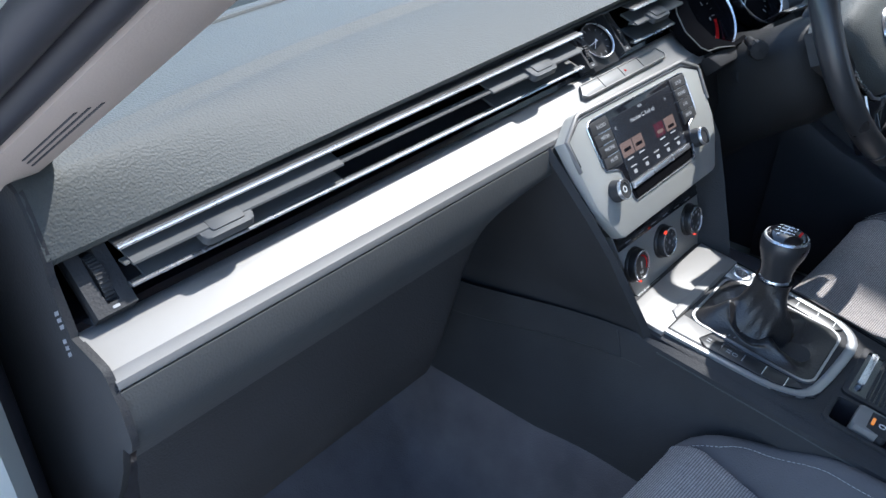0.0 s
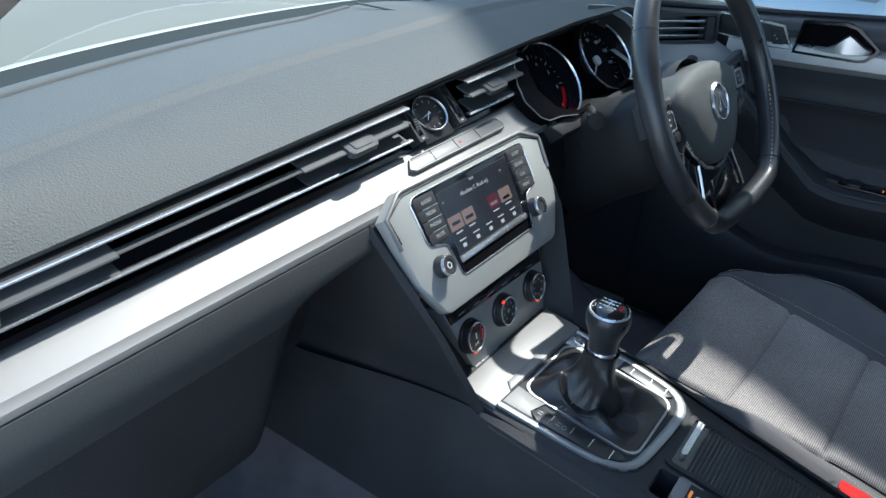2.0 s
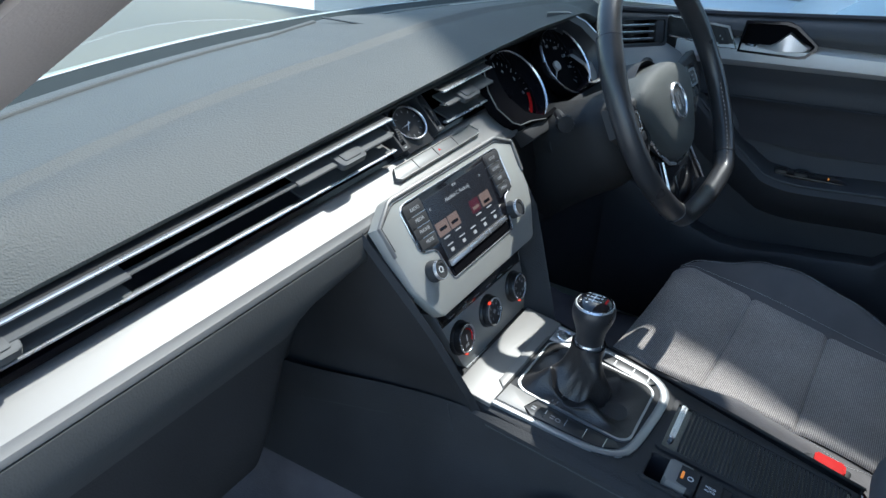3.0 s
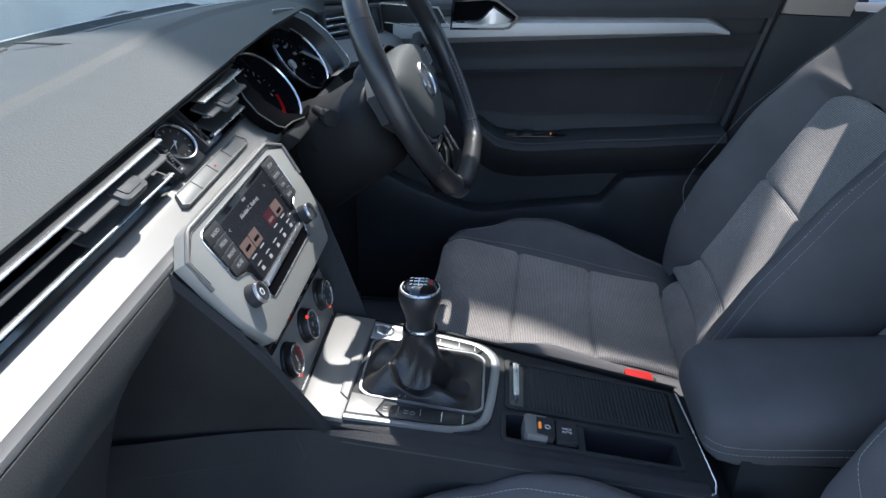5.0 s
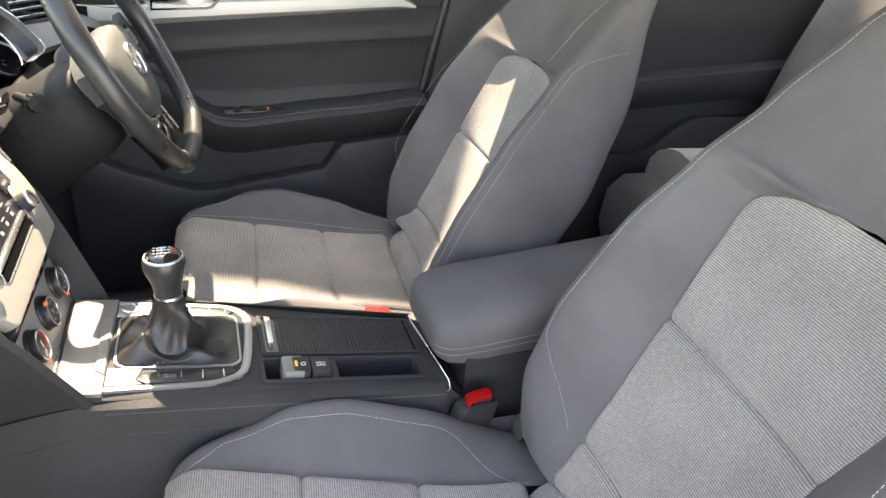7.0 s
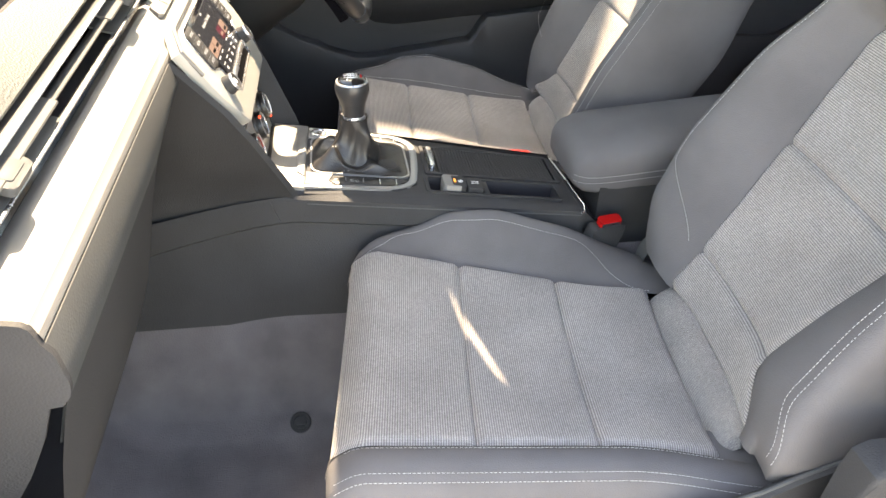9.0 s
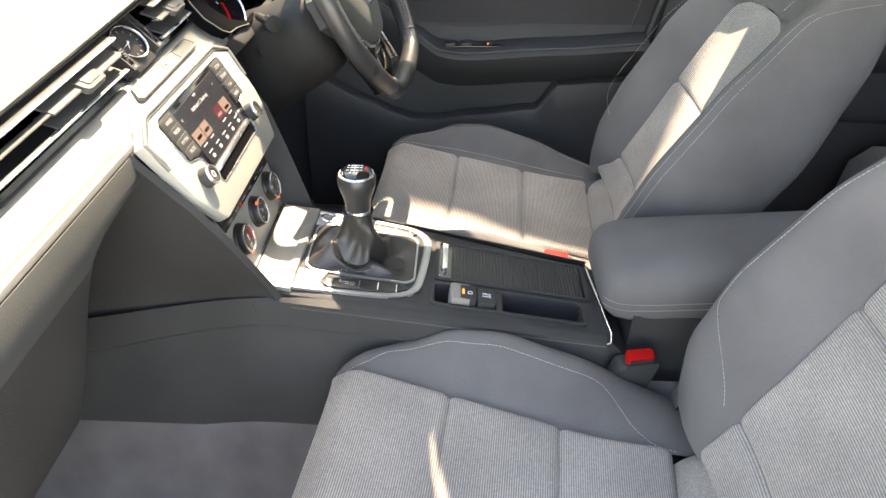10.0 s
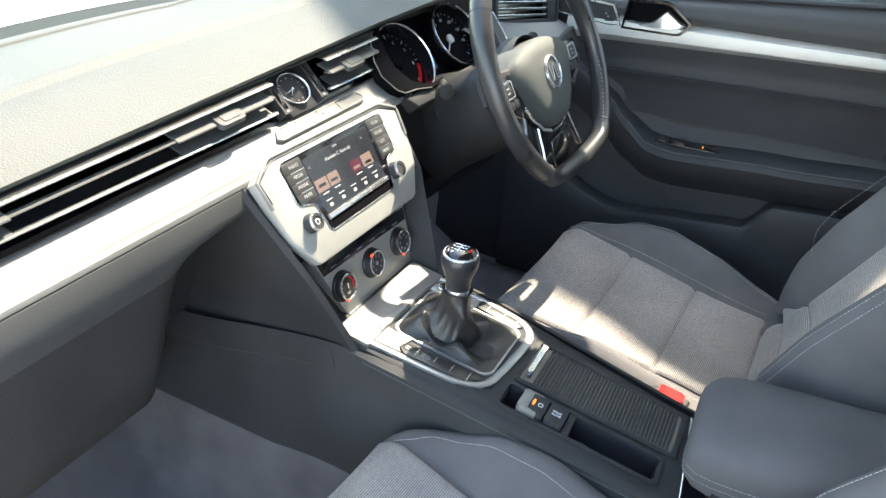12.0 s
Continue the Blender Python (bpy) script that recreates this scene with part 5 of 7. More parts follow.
    for u in (-0.0065, 0.0, 0.0065):
        slab(bm, [(u - 0.0004, -0.004), (u + 0.0004, -0.004), (u + 0.0004, 0.0065), (u - 0.0004, 0.0065)], tl, -0.0004, 0.0006)
    slab(bm, [(-0.0095, 0.0008), (0.0065, 0.0008), (0.0065, 0.0016), (-0.0095, 0.0016)], tl, -0.0004, 0.0006)
    part("shift_pattern", bm, PRINT, cap, "white shift pattern")
    for tx_, u, v in (("1", -0.0065, 0.0092), ("3", 0.0, 0.0092), ("5", 0.0065, 0.0092), ("2", -0.0065, -0.0066), ("4", 0.0, -0.0066), ("6", 0.0065, -0.0066), ("R", -0.0125, 0.006)):
        lettering("numeral", tx_, tl, u, v, 0.0042, PRINT, cap, h=0.0005)
    part("cap_badge", slab(bmesh.new(), rrect(-0.0045, 0.0045, -0.0135, -0.0112, 0.0006), tl, -0.0006, 0.0003), RED, cap)
    return g


def build_armrest():
    a = thing("armrest", "charcoal cloth centre armrest with double stitching", "armrest", at=(0, -0.55, 0.40))
    rings, path1, path2 = [], [], []
    for y, k in ((-0.385, 0.0), (-0.387, 0.30), (-0.392, 0.55), (-0.402, 0.80), (-0.42, 0.94), (-0.45, 1.0), (-0.52, 1.0), (-0.60, 1.0), (-0.68, 1.0), (-0.72, 1.0), (-0.735, 0.8), (-0.74, 0.4)):
        y -= 0.012
        lift = 0.035 * (-0.385 - y) / 0.35
        zc, hh, w = 0.389 + lift, 0.038 * (0.25 + 0.75 * k), 0.084 * (0.62 + 0.38 * k)
        ring = []
        for i in range(28):
            t = 2 * math.pi * i / 28
            e = 0.42
            cx, sz = math.copysign(abs(math.cos(t)) ** e, math.cos(t)), math.copysign(abs(math.sin(t)) ** (0.55 if math.sin(t) > 0 else 0.35), math.sin(t))
            ring.append(V(w * cx, y, zc + hh * sz + (0.004 * math.cos(cx * 1.5) if sz > 0 else 0)))
        rings.append(ring)
    part("pad", loft(bmesh.new(), rings), FABRIC, a, "charcoal cloth pad", smooth=60)
    for side in (14, 0):
        for dz in (0.002, 0.011):
            pts = [r[side] + V(math.copysign(0.0012, r[side].x), 0, -dz) for r in rings[1:-2]]
            pts = [rings[1][3 * side // 2 if side else 25] * 0.5 + rings[1][side] * 0.5 + V(0, 0.004, -dz)] + pts
            part("stitching", stitches(bmesh.new(), pts[1:], (math.copysign(1, pts[1].x), 0, -0.1)), STITCH, a, "pale stitching")["kind"] = "stuff"
    return a


build_stack()
build_console()
build_gear_lever()
build_armrest()


# ---------------------------------------------------------------- seats
def curve(table):
    xs, ys = [a for a, _ in table], [b for _, b in table]

    def f(x):
        if x <= xs[0]:
            return ys[0]
        for i in range(len(xs) - 1):
            if x <= xs[i + 1]:
                t = (x - xs[i]) / (xs[i + 1] - xs[i])
                t = t * t * (3 - 2 * t) * 0.5 + t * 0.5
                return ys[i] + (ys[i + 1] - ys[i]) * t
        return ys[-1]
    return f


def build_seat(name, label, inner, crest_seam, outer_rise=0.0):
    """A front seat about its own centre line. inner: the sign of the side next to the console."""
    s = thing(name, label, "car seat", group="front seats", at=(0, -0.3, 0.05))
    def sew(path, normal):
        part("stitching", stitches(bmesh.new(), path, normal), STITCH, s, "white stitching")["kind"] = "stuff"

    # length along the cushion: l = 0 at the top of the front roll, minus runs down the front
    front = [(-0.195, (-0.095, 0.173)), (-0.16, (-0.075, 0.203)), (-0.115, (-0.060, 0.246)), (-0.065, (-0.052, 0.294)), (-0.035, (-0.058, 0.322)), (-0.012, (-0.078, 0.337)), (0.0, (-0.090, 0.3405))]
    fy, fz = curve([(a, b[0]) for a, b in front]), curve([(a, b[1]) for a, b in front])

    def mid(l):
        if l < 0:
            return fy(l), fz(l)
        return -0.090 - 0.992 * l, 0.3405 - 0.125 * l

    def half(l):
        return 0.164 - 0.008 * smooth_step(0.05, 0.15, -l) - 0.10 * max(0, l) + 0.02 * smooth_step(0.25, 0.40, l) * max(0, l) / 0.37

    def dip(l, a, b, d=0.0065, w=0.010):
        e = min(l - a, b - l)
        return d * (1 - min(1, max(0, e / w))) ** 2

    def insert(a, b, first):
        def f(u, l):
            y, z = mid(l)
            hw = half(l)
            k = abs(u)
            z += 0.006 * k ** 3 - 0.004 * (1 - k * k)
            drop = dip(l, a if not first else -9, b) + dip(k * hw, -9, hw, 0.006, 0.008)
            y += drop * 0.5 * (l < 0)
            return V(u * hw, y, z - drop)
        return f

    cushion_parts = ((-0.195, 0.107, True), (0.107, 0.235, False), (0.235, 0.363, False))
    for a, b, first in cushion_parts:
        us = [-1, -0.985, -0.965, -0.94] + span(-0.9, 0.9, 19) + [0.94, 0.965, 0.985, 1]
        ls = [a, a + 0.003, a + 0.006, a + 0.011] + span(a + 0.016, b - 0.016, 14 if not first else 34) + [b - 0.011, b - 0.006, b - 0.003, b]
        g = insert(a, b, first)
        bm = grid(lambda u, l: g(u, l), us, ls)
        uvl = bm.loops.layers.uv.verify()
        for f in bm.faces:
            for lp in f.loops:
                lp[uvl].uv = (lp[uvl].uv[0] * 0.15, lp[uvl].uv[1])
        part("cushion_panel", bm, CORD, s, "grey ribbed cloth panel")
    # rear roll between cushion and back
    def rear(u, t):
        y0, z0 = mid(0.363)
        end = abs(u) ** 10
        return V(u * 0.134, y0 + 0.002 - 0.037 * t + 0.006 * end, z0 - 0.014 + 0.030 * (1 - (1 - t) ** 4) + 0.020 * t - 0.030 * smooth_step(0.82, 1.0, t) - 0.030 * end)
    bm = grid(rear, [-1, -0.98, -0.95] + span(-0.9, 0.9, 19) + [0.95, 0.98, 1], [0, 0.02, 0.05] + span(0.1, 1, 19))
    uvl = bm.loops.layers.uv.verify()
    for f in bm.faces:
        for lp in f.loops:
            lp[uvl].uv = (lp[uvl].uv[0] * 0.15, lp[uvl].uv[1] * 0.125)
    part("rear_roll", bm, CORD, s, "grey ribbed cloth roll")

    # cushion bolsters
    rise_in = curve([(-0.195, -0.004), (-0.12, -0.004), (-0.05, 0.0), (0.0, 0.004), (0.045, 0.014), (0.105, 0.044), (0.16, 0.056), (0.25, 0.043), (0.34, 0.012), (0.40, 0.0), (0.44, 0.0)])
    for side in (-1, 1):
        k_in = 1.0 if side == inner else outer_rise

        def bol(t, l, side=side, k_in=k_in):
            l2 = min(l, 0.40)
            y, z = mid(l)
            if l > 0.40:
                y, z = mid(0.40)[0] - (l - 0.40), mid(0.40)[1]
            hw = half(l2)
            r = rise_in(l) * k_in
            fr = 1 - smooth_step(-0.14, -0.0, l)
            wide = 0.255 - 0.028 * fr - 0.02 * smooth_step(0.30, 0.42, l)
            W = (wide - hw) * (1 - 0.72 * (1 - smooth_step(-0.05, 0.10, l)))
            pts = [(hw - 0.004, z - 0.004), (hw + 0.03 * W, z - 0.001), (hw + 0.18 * W, z + 0.18 * r + 0.002), (hw + 0.41 * W, z + 0.66 * r + 0.003), (hw + 0.60 * W, z + r + 0.002), (hw + 0.81 * W, z + 0.80 * r), (hw + 0.94 * W, z + 0.35 * r - 0.012), (hw + W, z - 0.032), (hw + W + 0.002, max(0.20, z - 0.075)), (hw + W - 0.012, max(0.165, z - 0.14)), (hw + W - 0.03, max(0.16, z - 0.15))]
            if side != inner and not outer_rise:
                pts = [(hw - 0.004, z - 0.004), (hw + 0.002, z + 0.001), (hw + 0.010, z + 0.006), (hw + 0.024, z + 0.008), (hw + 0.037, z + 0.005), (hw + 0.045, z - 0.003), (hw + 0.050, z - 0.016), (hw + 0.054, z - 0.034), (hw + 0.055, max(0.20, z - 0.075)), (hw + 0.044, max(0.165, z - 0.14)), (hw + 0.03, max(0.16, z - 0.15))]
            n = len(pts) - 1
            q = t * n
            i = min(int(q), n - 1)
            w = q - i
            x = pts[i][0] * (1 - w) + pts[i + 1][0] * w
            zz = pts[i][1] * (1 - w) + pts[i + 1][1] * w
            yy = y - (0.012 * (t - 0.35) if l < 0 else 0)
            return V(side * x, yy, zz)
        ls = span(-0.185, 0.43, 52)
        bm = grid(bol, span(0, 1, 31), ls)
        # fair the kinks
        bmesh.ops.smooth_vert(bm, verts=[v for v in bm.verts if not v.is_boundary], factor=0.5, use_axis_x=True, use_axis_y=True, use_axis_z=True)
        bmesh.ops.smooth_vert(bm, verts=[v for v in bm.verts if not v.is_boundary], factor=0.5, use_axis_x=True, use_axis_y=True, use_axis_z=True)
        part("cushion_bolster", bm, FABRIC, s, "charcoal cloth side bolster", smooth=60)
        if side == inner:
            sew([bol(0.03 + 0.31 * smooth_step(-0.03, 0.03, l) * (1 - smooth_step(0.27, 0.372, l)), l) + V(0, 0, 0.0016) for l in span(-0.02, 0.37, 44)], (side * 0.45, 0, 0.9))
        if side != inner:
            sew([bol(0.47, l) + V(side * 0.0010, 0, 0.0010) for l in span(-0.03, 0.42, 44)], (side * 0.9, 0, 0.4))
            sew([bol(0.40, l) + V(side * 0.0006, 0, 0.0014) for l in span(-0.03, 0.42, 44)], (side * 0.8, 0, 0.6))
            sew([bol(0.17, l) + V(0, 0, 0.0016) for l in span(-0.02, 0.36, 40)], (0, 0, 1))
    # cloth that closes the corner between cushion and back on the door side
    bm = block(bmesh.new(), (min(-inner * 0.192, -inner * 0.100), -0.53, 0.18), (max(-inner * 0.192, -inner * 0.100), -0.430, 0.294), 0.010, 3)
    part("corner_cloth", bm, FABRIC, s)
    # plinth below the cushion
    bm = bmesh.new()
    loft(bm, [[V(x, y, z) for x, y in ((-w, -0.11), (w, -0.11), (w, -0.52), (-w, -0.52))] for w, z in ((0.20, 0.075), (0.225, 0.11), (0.235, 0.20), (0.22, 0.27))])
    part("plinth", bm, BLACK, s, "black plastic seat base")

    # backrest: s along it, h off its plane
    B0, bd, bn = V(0, -0.4746, 0.335), V(0, -0.495, 0.869), V(0, 0.869, 0.495)
    P = lambda u, a, h: B0 + V(u, 0, 0) + bd * a + bn * h
    ins_half = curve([(0.03, 0.110), (0.10, 0.117), (0.21, 0.130), (0.30, 0.142), (0.345, 0.147), (0.362, 0.142), (0.378, 0.110), (0.386, 0.05), (0.390, 0.0)])
    trim = lambda l: 0.024 * smooth_step(-0.03, 0.06, l) - 0.008 * smooth_step(0.06, 0.25, l) - 0.034 * (1 - smooth_step(-0.01, 0.04, l))
    wide = curve([(-0.04, 0.150), (-0.02, 0.185), (0.0, 0.205), (0.06, 0.226), (0.15, 0.233), (0.25, 0.230), (0.36, 0.214), (0.45, 0.195), (0.54, 0.180), (0.60, 0.160), (0.625, 0.13)])
    crest = curve([(-0.04, -0.02), (-0.02, 0.010), (0.0, 0.028), (0.06, 0.055), (0.15, 0.068), (0.27, 0.066), (0.36, 0.052), (0.45, 0.034), (0.54, 0.016), (0.60, 0.004), (0.625, -0.012)])
    rearh = curve([(0.0, -0.07), (0.10, -0.10), (0.25, -0.105), (0.40, -0.085), (0.55, -0.03), (0.60, -0.025), (0.625, -0.02)])
    for a, b, lastp in ((-0.009, 0.050, False), (0.050, 0.212, False), (0.212, 0.387, True)):
        def f(u, l, a=a, b=b, lastp=lastp):
            hw = max(0.004, ins_half(l) - (trim(l) if u * inner < 0 else 0.0) * min(1, ins_half(l) / 0.1))
            k = abs(u)
            h = 0.010 * k ** 3 - 0.006 * (1 - k * k) - dip(l, a, b if not lastp else 9, 0.006) - dip(k * hw, -9, hw, 0.006, 0.008)
            return P(u * hw, l, h)
        ls = [a, a + 0.003, a + 0.006, a + 0.011] + span(a + 0.016, b - 0.012, 18) + [b - 0.007, b - 0.003, b]
        us = [-1, -0.985, -0.965, -0.94] + span(-0.9, 0.9, 19) + [0.94, 0.965, 0.985, 1]
        bm = grid(f, us, ls)
        uvl = bm.loops.layers.uv.verify()
        for fc in bm.faces:
            for lp in fc.loops:
                lp[uvl].uv = (lp[uvl].uv[0] * 0.115, lp[uvl].uv[1])
        part("back_panel", bm, CORD, s, "grey ribbed cloth panel")

    # shell round the panel: bolsters, shoulders, sides and rear, one ring per height
    slim_w = curve([(-0.04, 0.165), (-0.015, 0.192), (0.01, 0.202), (0.06, 0.196), (0.15, 0.191), (0.25, 0.198), (0.36, 0.200), (0.45, 0.190), (0.54, 0.178), (0.625, 0.13)])
    slim_c = curve([(-0.04, -0.045), (-0.015, -0.004), (0.01, 0.020), (0.06, 0.036), (0.15, 0.040), (0.27, 0.045), (0.36, 0.044), (0.45, 0.032), (0.54, 0.016), (0.625, -0.012)])

    def ring(l, outer):
        w, c, rh = wide(l) - (0.008 + 0.014 * (1 - smooth_step(0.20, 0.40, l)) * smooth_step(-0.03, 0.06, l) - 0.03 * (1 - smooth_step(-0.04, 0.0, l))) * outer, crest(l) * (1 - 0.16 * outer * (1 - smooth_step(0.15, 0.35, l))), rearh(l)
        if outer and crest_seam:
            # the slimmer, flatter bolster on the door side
            w, c = slim_w(l), slim_c(l)
        top = smooth_step(0.31, 0.40, l)
        hw = ins_half(l) - trim(l) * outer * min(1, ins_half(l) / 0.1) if l < 0.3895 else 0.0
        hw = max(hw, 0.0)
        flat = 0.004 - 0.012 * smooth_step(0.5, 0.625, l)
        pts = []
        if hw > 0.0:
            half_pts = [(hw - 0.006, 0.000), (hw + 0.001, 0.007), (hw + 0.014, 0.18 * c + 0.009), (hw + (w - hw) * 0.42, 0.62 * c + 0.006)]
        else:
            half_pts = [(0.0, flat), (0.03, flat), (0.07, flat + 0.04 * c), (w * 0.60, 0.45 * c + flat * 0.6)]
        half_pts += [(w * 0.84, 0.96 * c), (w * 0.93, c), (w * 0.985, c * 0.80), (w, c * 0.45), (w * 1.0, rh * 0.35), (w * 0.985, rh * 0.8), (w * 0.93, rh), (w * 0.6, rh * 1.1), (0.0, rh * 1.12)]
        return half_pts
    for side in (-1, 1):
        bm = bmesh.new()
        ls = span((-0.012 if side == inner else -0.016) if crest_seam else -0.02, 0.30, 26) + span(0.31, 0.394, 22) + span(0.402, 0.625, 18)
        rows = [[P(side * u, l, h) for u, h in ring(l, side != inner)] for l in ls]
        dense = []
        for r in rows:
            o = []
            for i in range(len(r) - 1):
                for k in range(3):
                    o.append(r[i].lerp(r[i + 1], k / 3))
            o.append(r[-1])
            dense.append(o)
        loft(bm, dense, closed=False, caps=False)
        for _ in range(3):
            bmesh.ops.smooth_vert(bm, verts=[v for v in bm.verts if not v.is_boundary], factor=0.5, use_axis_x=True, use_axis_y=True, use_axis_z=True)
        part("back_bolster", bm, FABRIC, s, "charcoal cloth backrest bolster and shoulder", smooth=70)
        # double seam beside the crest that turns to the rear at the shoulder; a single seam above it
        if side == inner and not crest_seam:
            for off in (0.0, 1.0):
                sew([P(side * wide(l) * (0.962 + 0.034 * off + 0.03 * smooth_step(0.40, 0.52, l)), l, crest(l) * (0.985 - 0.13 * off) + 0.0012 - 0.10 * smooth_step(0.40, 0.54, l)) for l in span(0.02, 0.47, 66)], bn * 0.6 + V(side, 0, 0))
            sew([P(side * (0.118 + 0.055 * smooth_step(0.40, 0.60, l)), l, 0.012 + crest(l) * (0.60 + 0.4 * smooth_step(0.40, 0.58, l))) for l in span(0.40, 0.60, 34)], bn)
        if crest_seam and side != inner:
            for off in (0.0, 1.0):
                path = []
                for l in span(0.006, 0.42, 70):
                    k = 1 - smooth_step(0.010, 0.075, l)
                    path.append(P(side * slim_w(l) * (0.855 + 0.047 * off + 0.085 * k), l, slim_c(l) * (0.97 - 0.10 * k) + 0.0022 - 0.0006 * off))
                sew(path, bn)
        elif crest_seam or side != inner:
            sew([P(side * (ins_half(0.05) + 0.006 + (wide(l) * 0.875 - ins_half(0.05) - 0.006) * smooth_step(0.040, 0.115, l)), l, crest(l) * (0.30 + 0.68 * smooth_step(0.040, 0.115, l)) + 0.0034) for l in span(0.050, 0.60, 80)], bn)
    # hinge cover on the console side
    bm = bmesh.new()
    m = plane_map((inner * 0.222, -0.515, 0.29), (0, 1, 0), (0, 0, 1))
    lathe(bm, [(0.055, -0.02 * inner), (0.055, 0.012 * inner), (0.045, 0.020 * inner), (0.0004, 0.022 * inner)], m, 24)
    part("hinge_cover", bm, SLATGREY, s, "grey plastic hinge cover")
    return s


seat_p = build_seat("passenger_seat", "charcoal cloth passenger seat with grey ribbed panels", 1, True)
seat_p.location = seat_p.location + V(-0.350, 0, 0)
seat_p.rotation_euler[2] = radians(-6)
seat_d = build_seat("driver_seat", "charcoal cloth driver seat with grey ribbed panels", -1, False, 0.9)
seat_d.location = seat_d.location + V(0.352, -0.012, -0.020)
seat_d.rotation_euler[2] = radians(-3.5)


# ---------------------------------------------------------------- steering wheel
WC = V(0.349, -0.043, 0.667)
WM = plane_map(WC, (0.9974, -0.0484, 0.0543), (-0.0248, 0.4768, 0.8787))
HM = lambda a, b, h=0.0: WM(a, -0.020 + b, -0.022 + h)


def build_wheel():
    w = thing("steering_wheel", "worn black leather three-spoke steering wheel with flat bottom", "steering wheel", at=tuple(WC))
    R = 0.183

    def rim_point(a):
        x, y = R * math.cos(a), R * math.sin(a)
        flat = -0.153
        if y < flat:
            y = flat + (y - flat) * 0.25
        return x, y
    bm = bmesh.new()
    N, K = 96, 14
    rings = []
    for i in range(N):
        a = 2 * math.pi * i / N
        x, y = rim_point(a)
        L = math.hypot(x, y)
        ox, oy = x / L, y / L
        grip = 1 + 0.10 * (math.exp(-((a - radians(25)) / 0.25) ** 2) + math.exp(-((a - radians(155)) / 0.25) ** 2))
        rings.append([WM(x + ox * 0.0134 * grip * math.cos(2 * math.pi * k / K), y + oy * 0.0134 * grip * math.cos(2 * math.pi * k / K), 0.004 + 0.0152 * grip * math.sin(2 * math.pi * k / K)) for k in range(K)])
    rings.append(rings[0])
    loft(bm, rings, caps=False)
    bmesh.ops.remove_doubles(bm, verts=bm.verts, dist=1e-6)
    rim = part("rim", bm, WHEELLEATHER, w, "worn glossy black leather rim", smooth=60)
    for a in (35, 145, 228, 312):
        bm = bmesh.new()
        x, y = rim_point(radians(a))
        L = math.hypot(x, y)
        ox, oy = x / L, y / L
        tube(bm, [WM(x + ox * 0.0137 * math.cos(t), y + oy * 0.0137 * math.cos(t), 0.004 + 0.0156 * math.sin(t)) for t in span(0, 6.2, 20)], 0.0009, 5)
        part("seam", bm, RUBBER, rim)
    bm = bmesh.new()
    for a0, a1 in ((-58, -12),):
        stitches(bm, [WM(rim_point(radians(a))[0] * 0.925, rim_point(radians(a))[1] * 0.925, 0.014) for a in span(a0, a1, 26)], WM(0, 0, 1) - WM(0, 0, 0), length=0.003, gap=0.004, width=0.0022)
    part("rim_stitching", bm, DARKSTITCH, rim, "grey cross stitching")
    # airbag cover: shield shape, domed
    half = [(0.0, 0.058), (0.04, 0.056), (0.080, 0.046), (0.101, 0.030), (0.098, 0.012), (0.086, -0.014), (0.066, -0.044), (0.040, -0.066), (0.014, -0.074)]
    out = [(-u, v) for u, v in half[:0:-1]] + half
    rings = []
    for k, h in ((1.03, -0.03), (1.02, 0.002), (0.99, 0.013), (0.92, 0.020), (0.70, 0.025), (0.45, 0.027), (0.2, 0.028), (0.03, 0.028)):
        rings.append([HM(u * k, v * k - 0.006 * (1 - k), h) for u, v in out])
    hub = part("airbag_cover", loft(bmesh.new(), rings), PAD, w, "dark grey grained airbag cover", smooth=50)
    mb = lambda a, b, h=0.0: HM(a, 0.004 + b, 0.0275 + h)
    bm = bmesh.new()
    lathe(bm, [(0.0255, -0.004), (0.0265, 0.001), (0.0245, 0.0035), (0.0228, 0.0035), (0.0222, 0.001)], mb, 36)
    badge = part("badge", bm, SATINCHROME, hub, "round chrome badge")
    part("badge_disc", slab(bmesh.new(), circle(0, 0, 0.0226, 32), mb, -0.003, 0.0012), SLATGREY, badge)
    bm = bmesh.new()
    for k in range(4):
        u = -0.012 + 0.008 * k
        slab(bm, [(u - 0.0012, -0.012 if k % 2 else 0.012), (u + 0.0012, -0.012 if k % 2 else 0.012), (u + 0.005, 0.012 if k % 2 else -0.012), (u + 0.0026, 0.012 if k % 2 else -0.012)], mb, 0.001, 0.0026)
    part("badge_mark", bm, SATINCHROME, badge)
    # spokes
    for sx in (-1, 1):
        o = [(0.094, 0.040), (0.130, 0.040), (0.172, 0.046), (0.174, 0.008), (0.146, -0.014), (0.105, -0.040), (0.080, -0.022)]
        pts = [(sx * u, v) for u, v in o]
        sp = part("spoke", slab(bmesh.new(), pts if sx > 0 else pts[::-1], HM, -0.004, 0.010, 0.004), BLACK, w, "black side spoke")
        pan = [(sx * u, v) for u, v in ((0.103, 0.034), (0.150, 0.032), (0.158, 0.006), (0.138, -0.012), (0.104, -0.036), (0.090, -0.014))]
        pn = part("switch_pad", slab(bmesh.new(), pan if sx > 0 else pan[::-1], HM, 0.0, 0.0105, 0.003), GLOSS, sp, "black spoke switches")
        part("switch_key", ring_slab(bmesh.new(), rrect(min(sx * 0.107, sx * 0.139), max(sx * 0.107, sx * 0.139), -0.001, 0.025, 0.004), rrect(min(sx * 0.110, sx * 0.136), max(sx * 0.110, sx * 0.136), 0.002, 0.022, 0.003), HM, 0.010, 0.0135), SATINCHROME, pn, "bright frame round the rocker key")
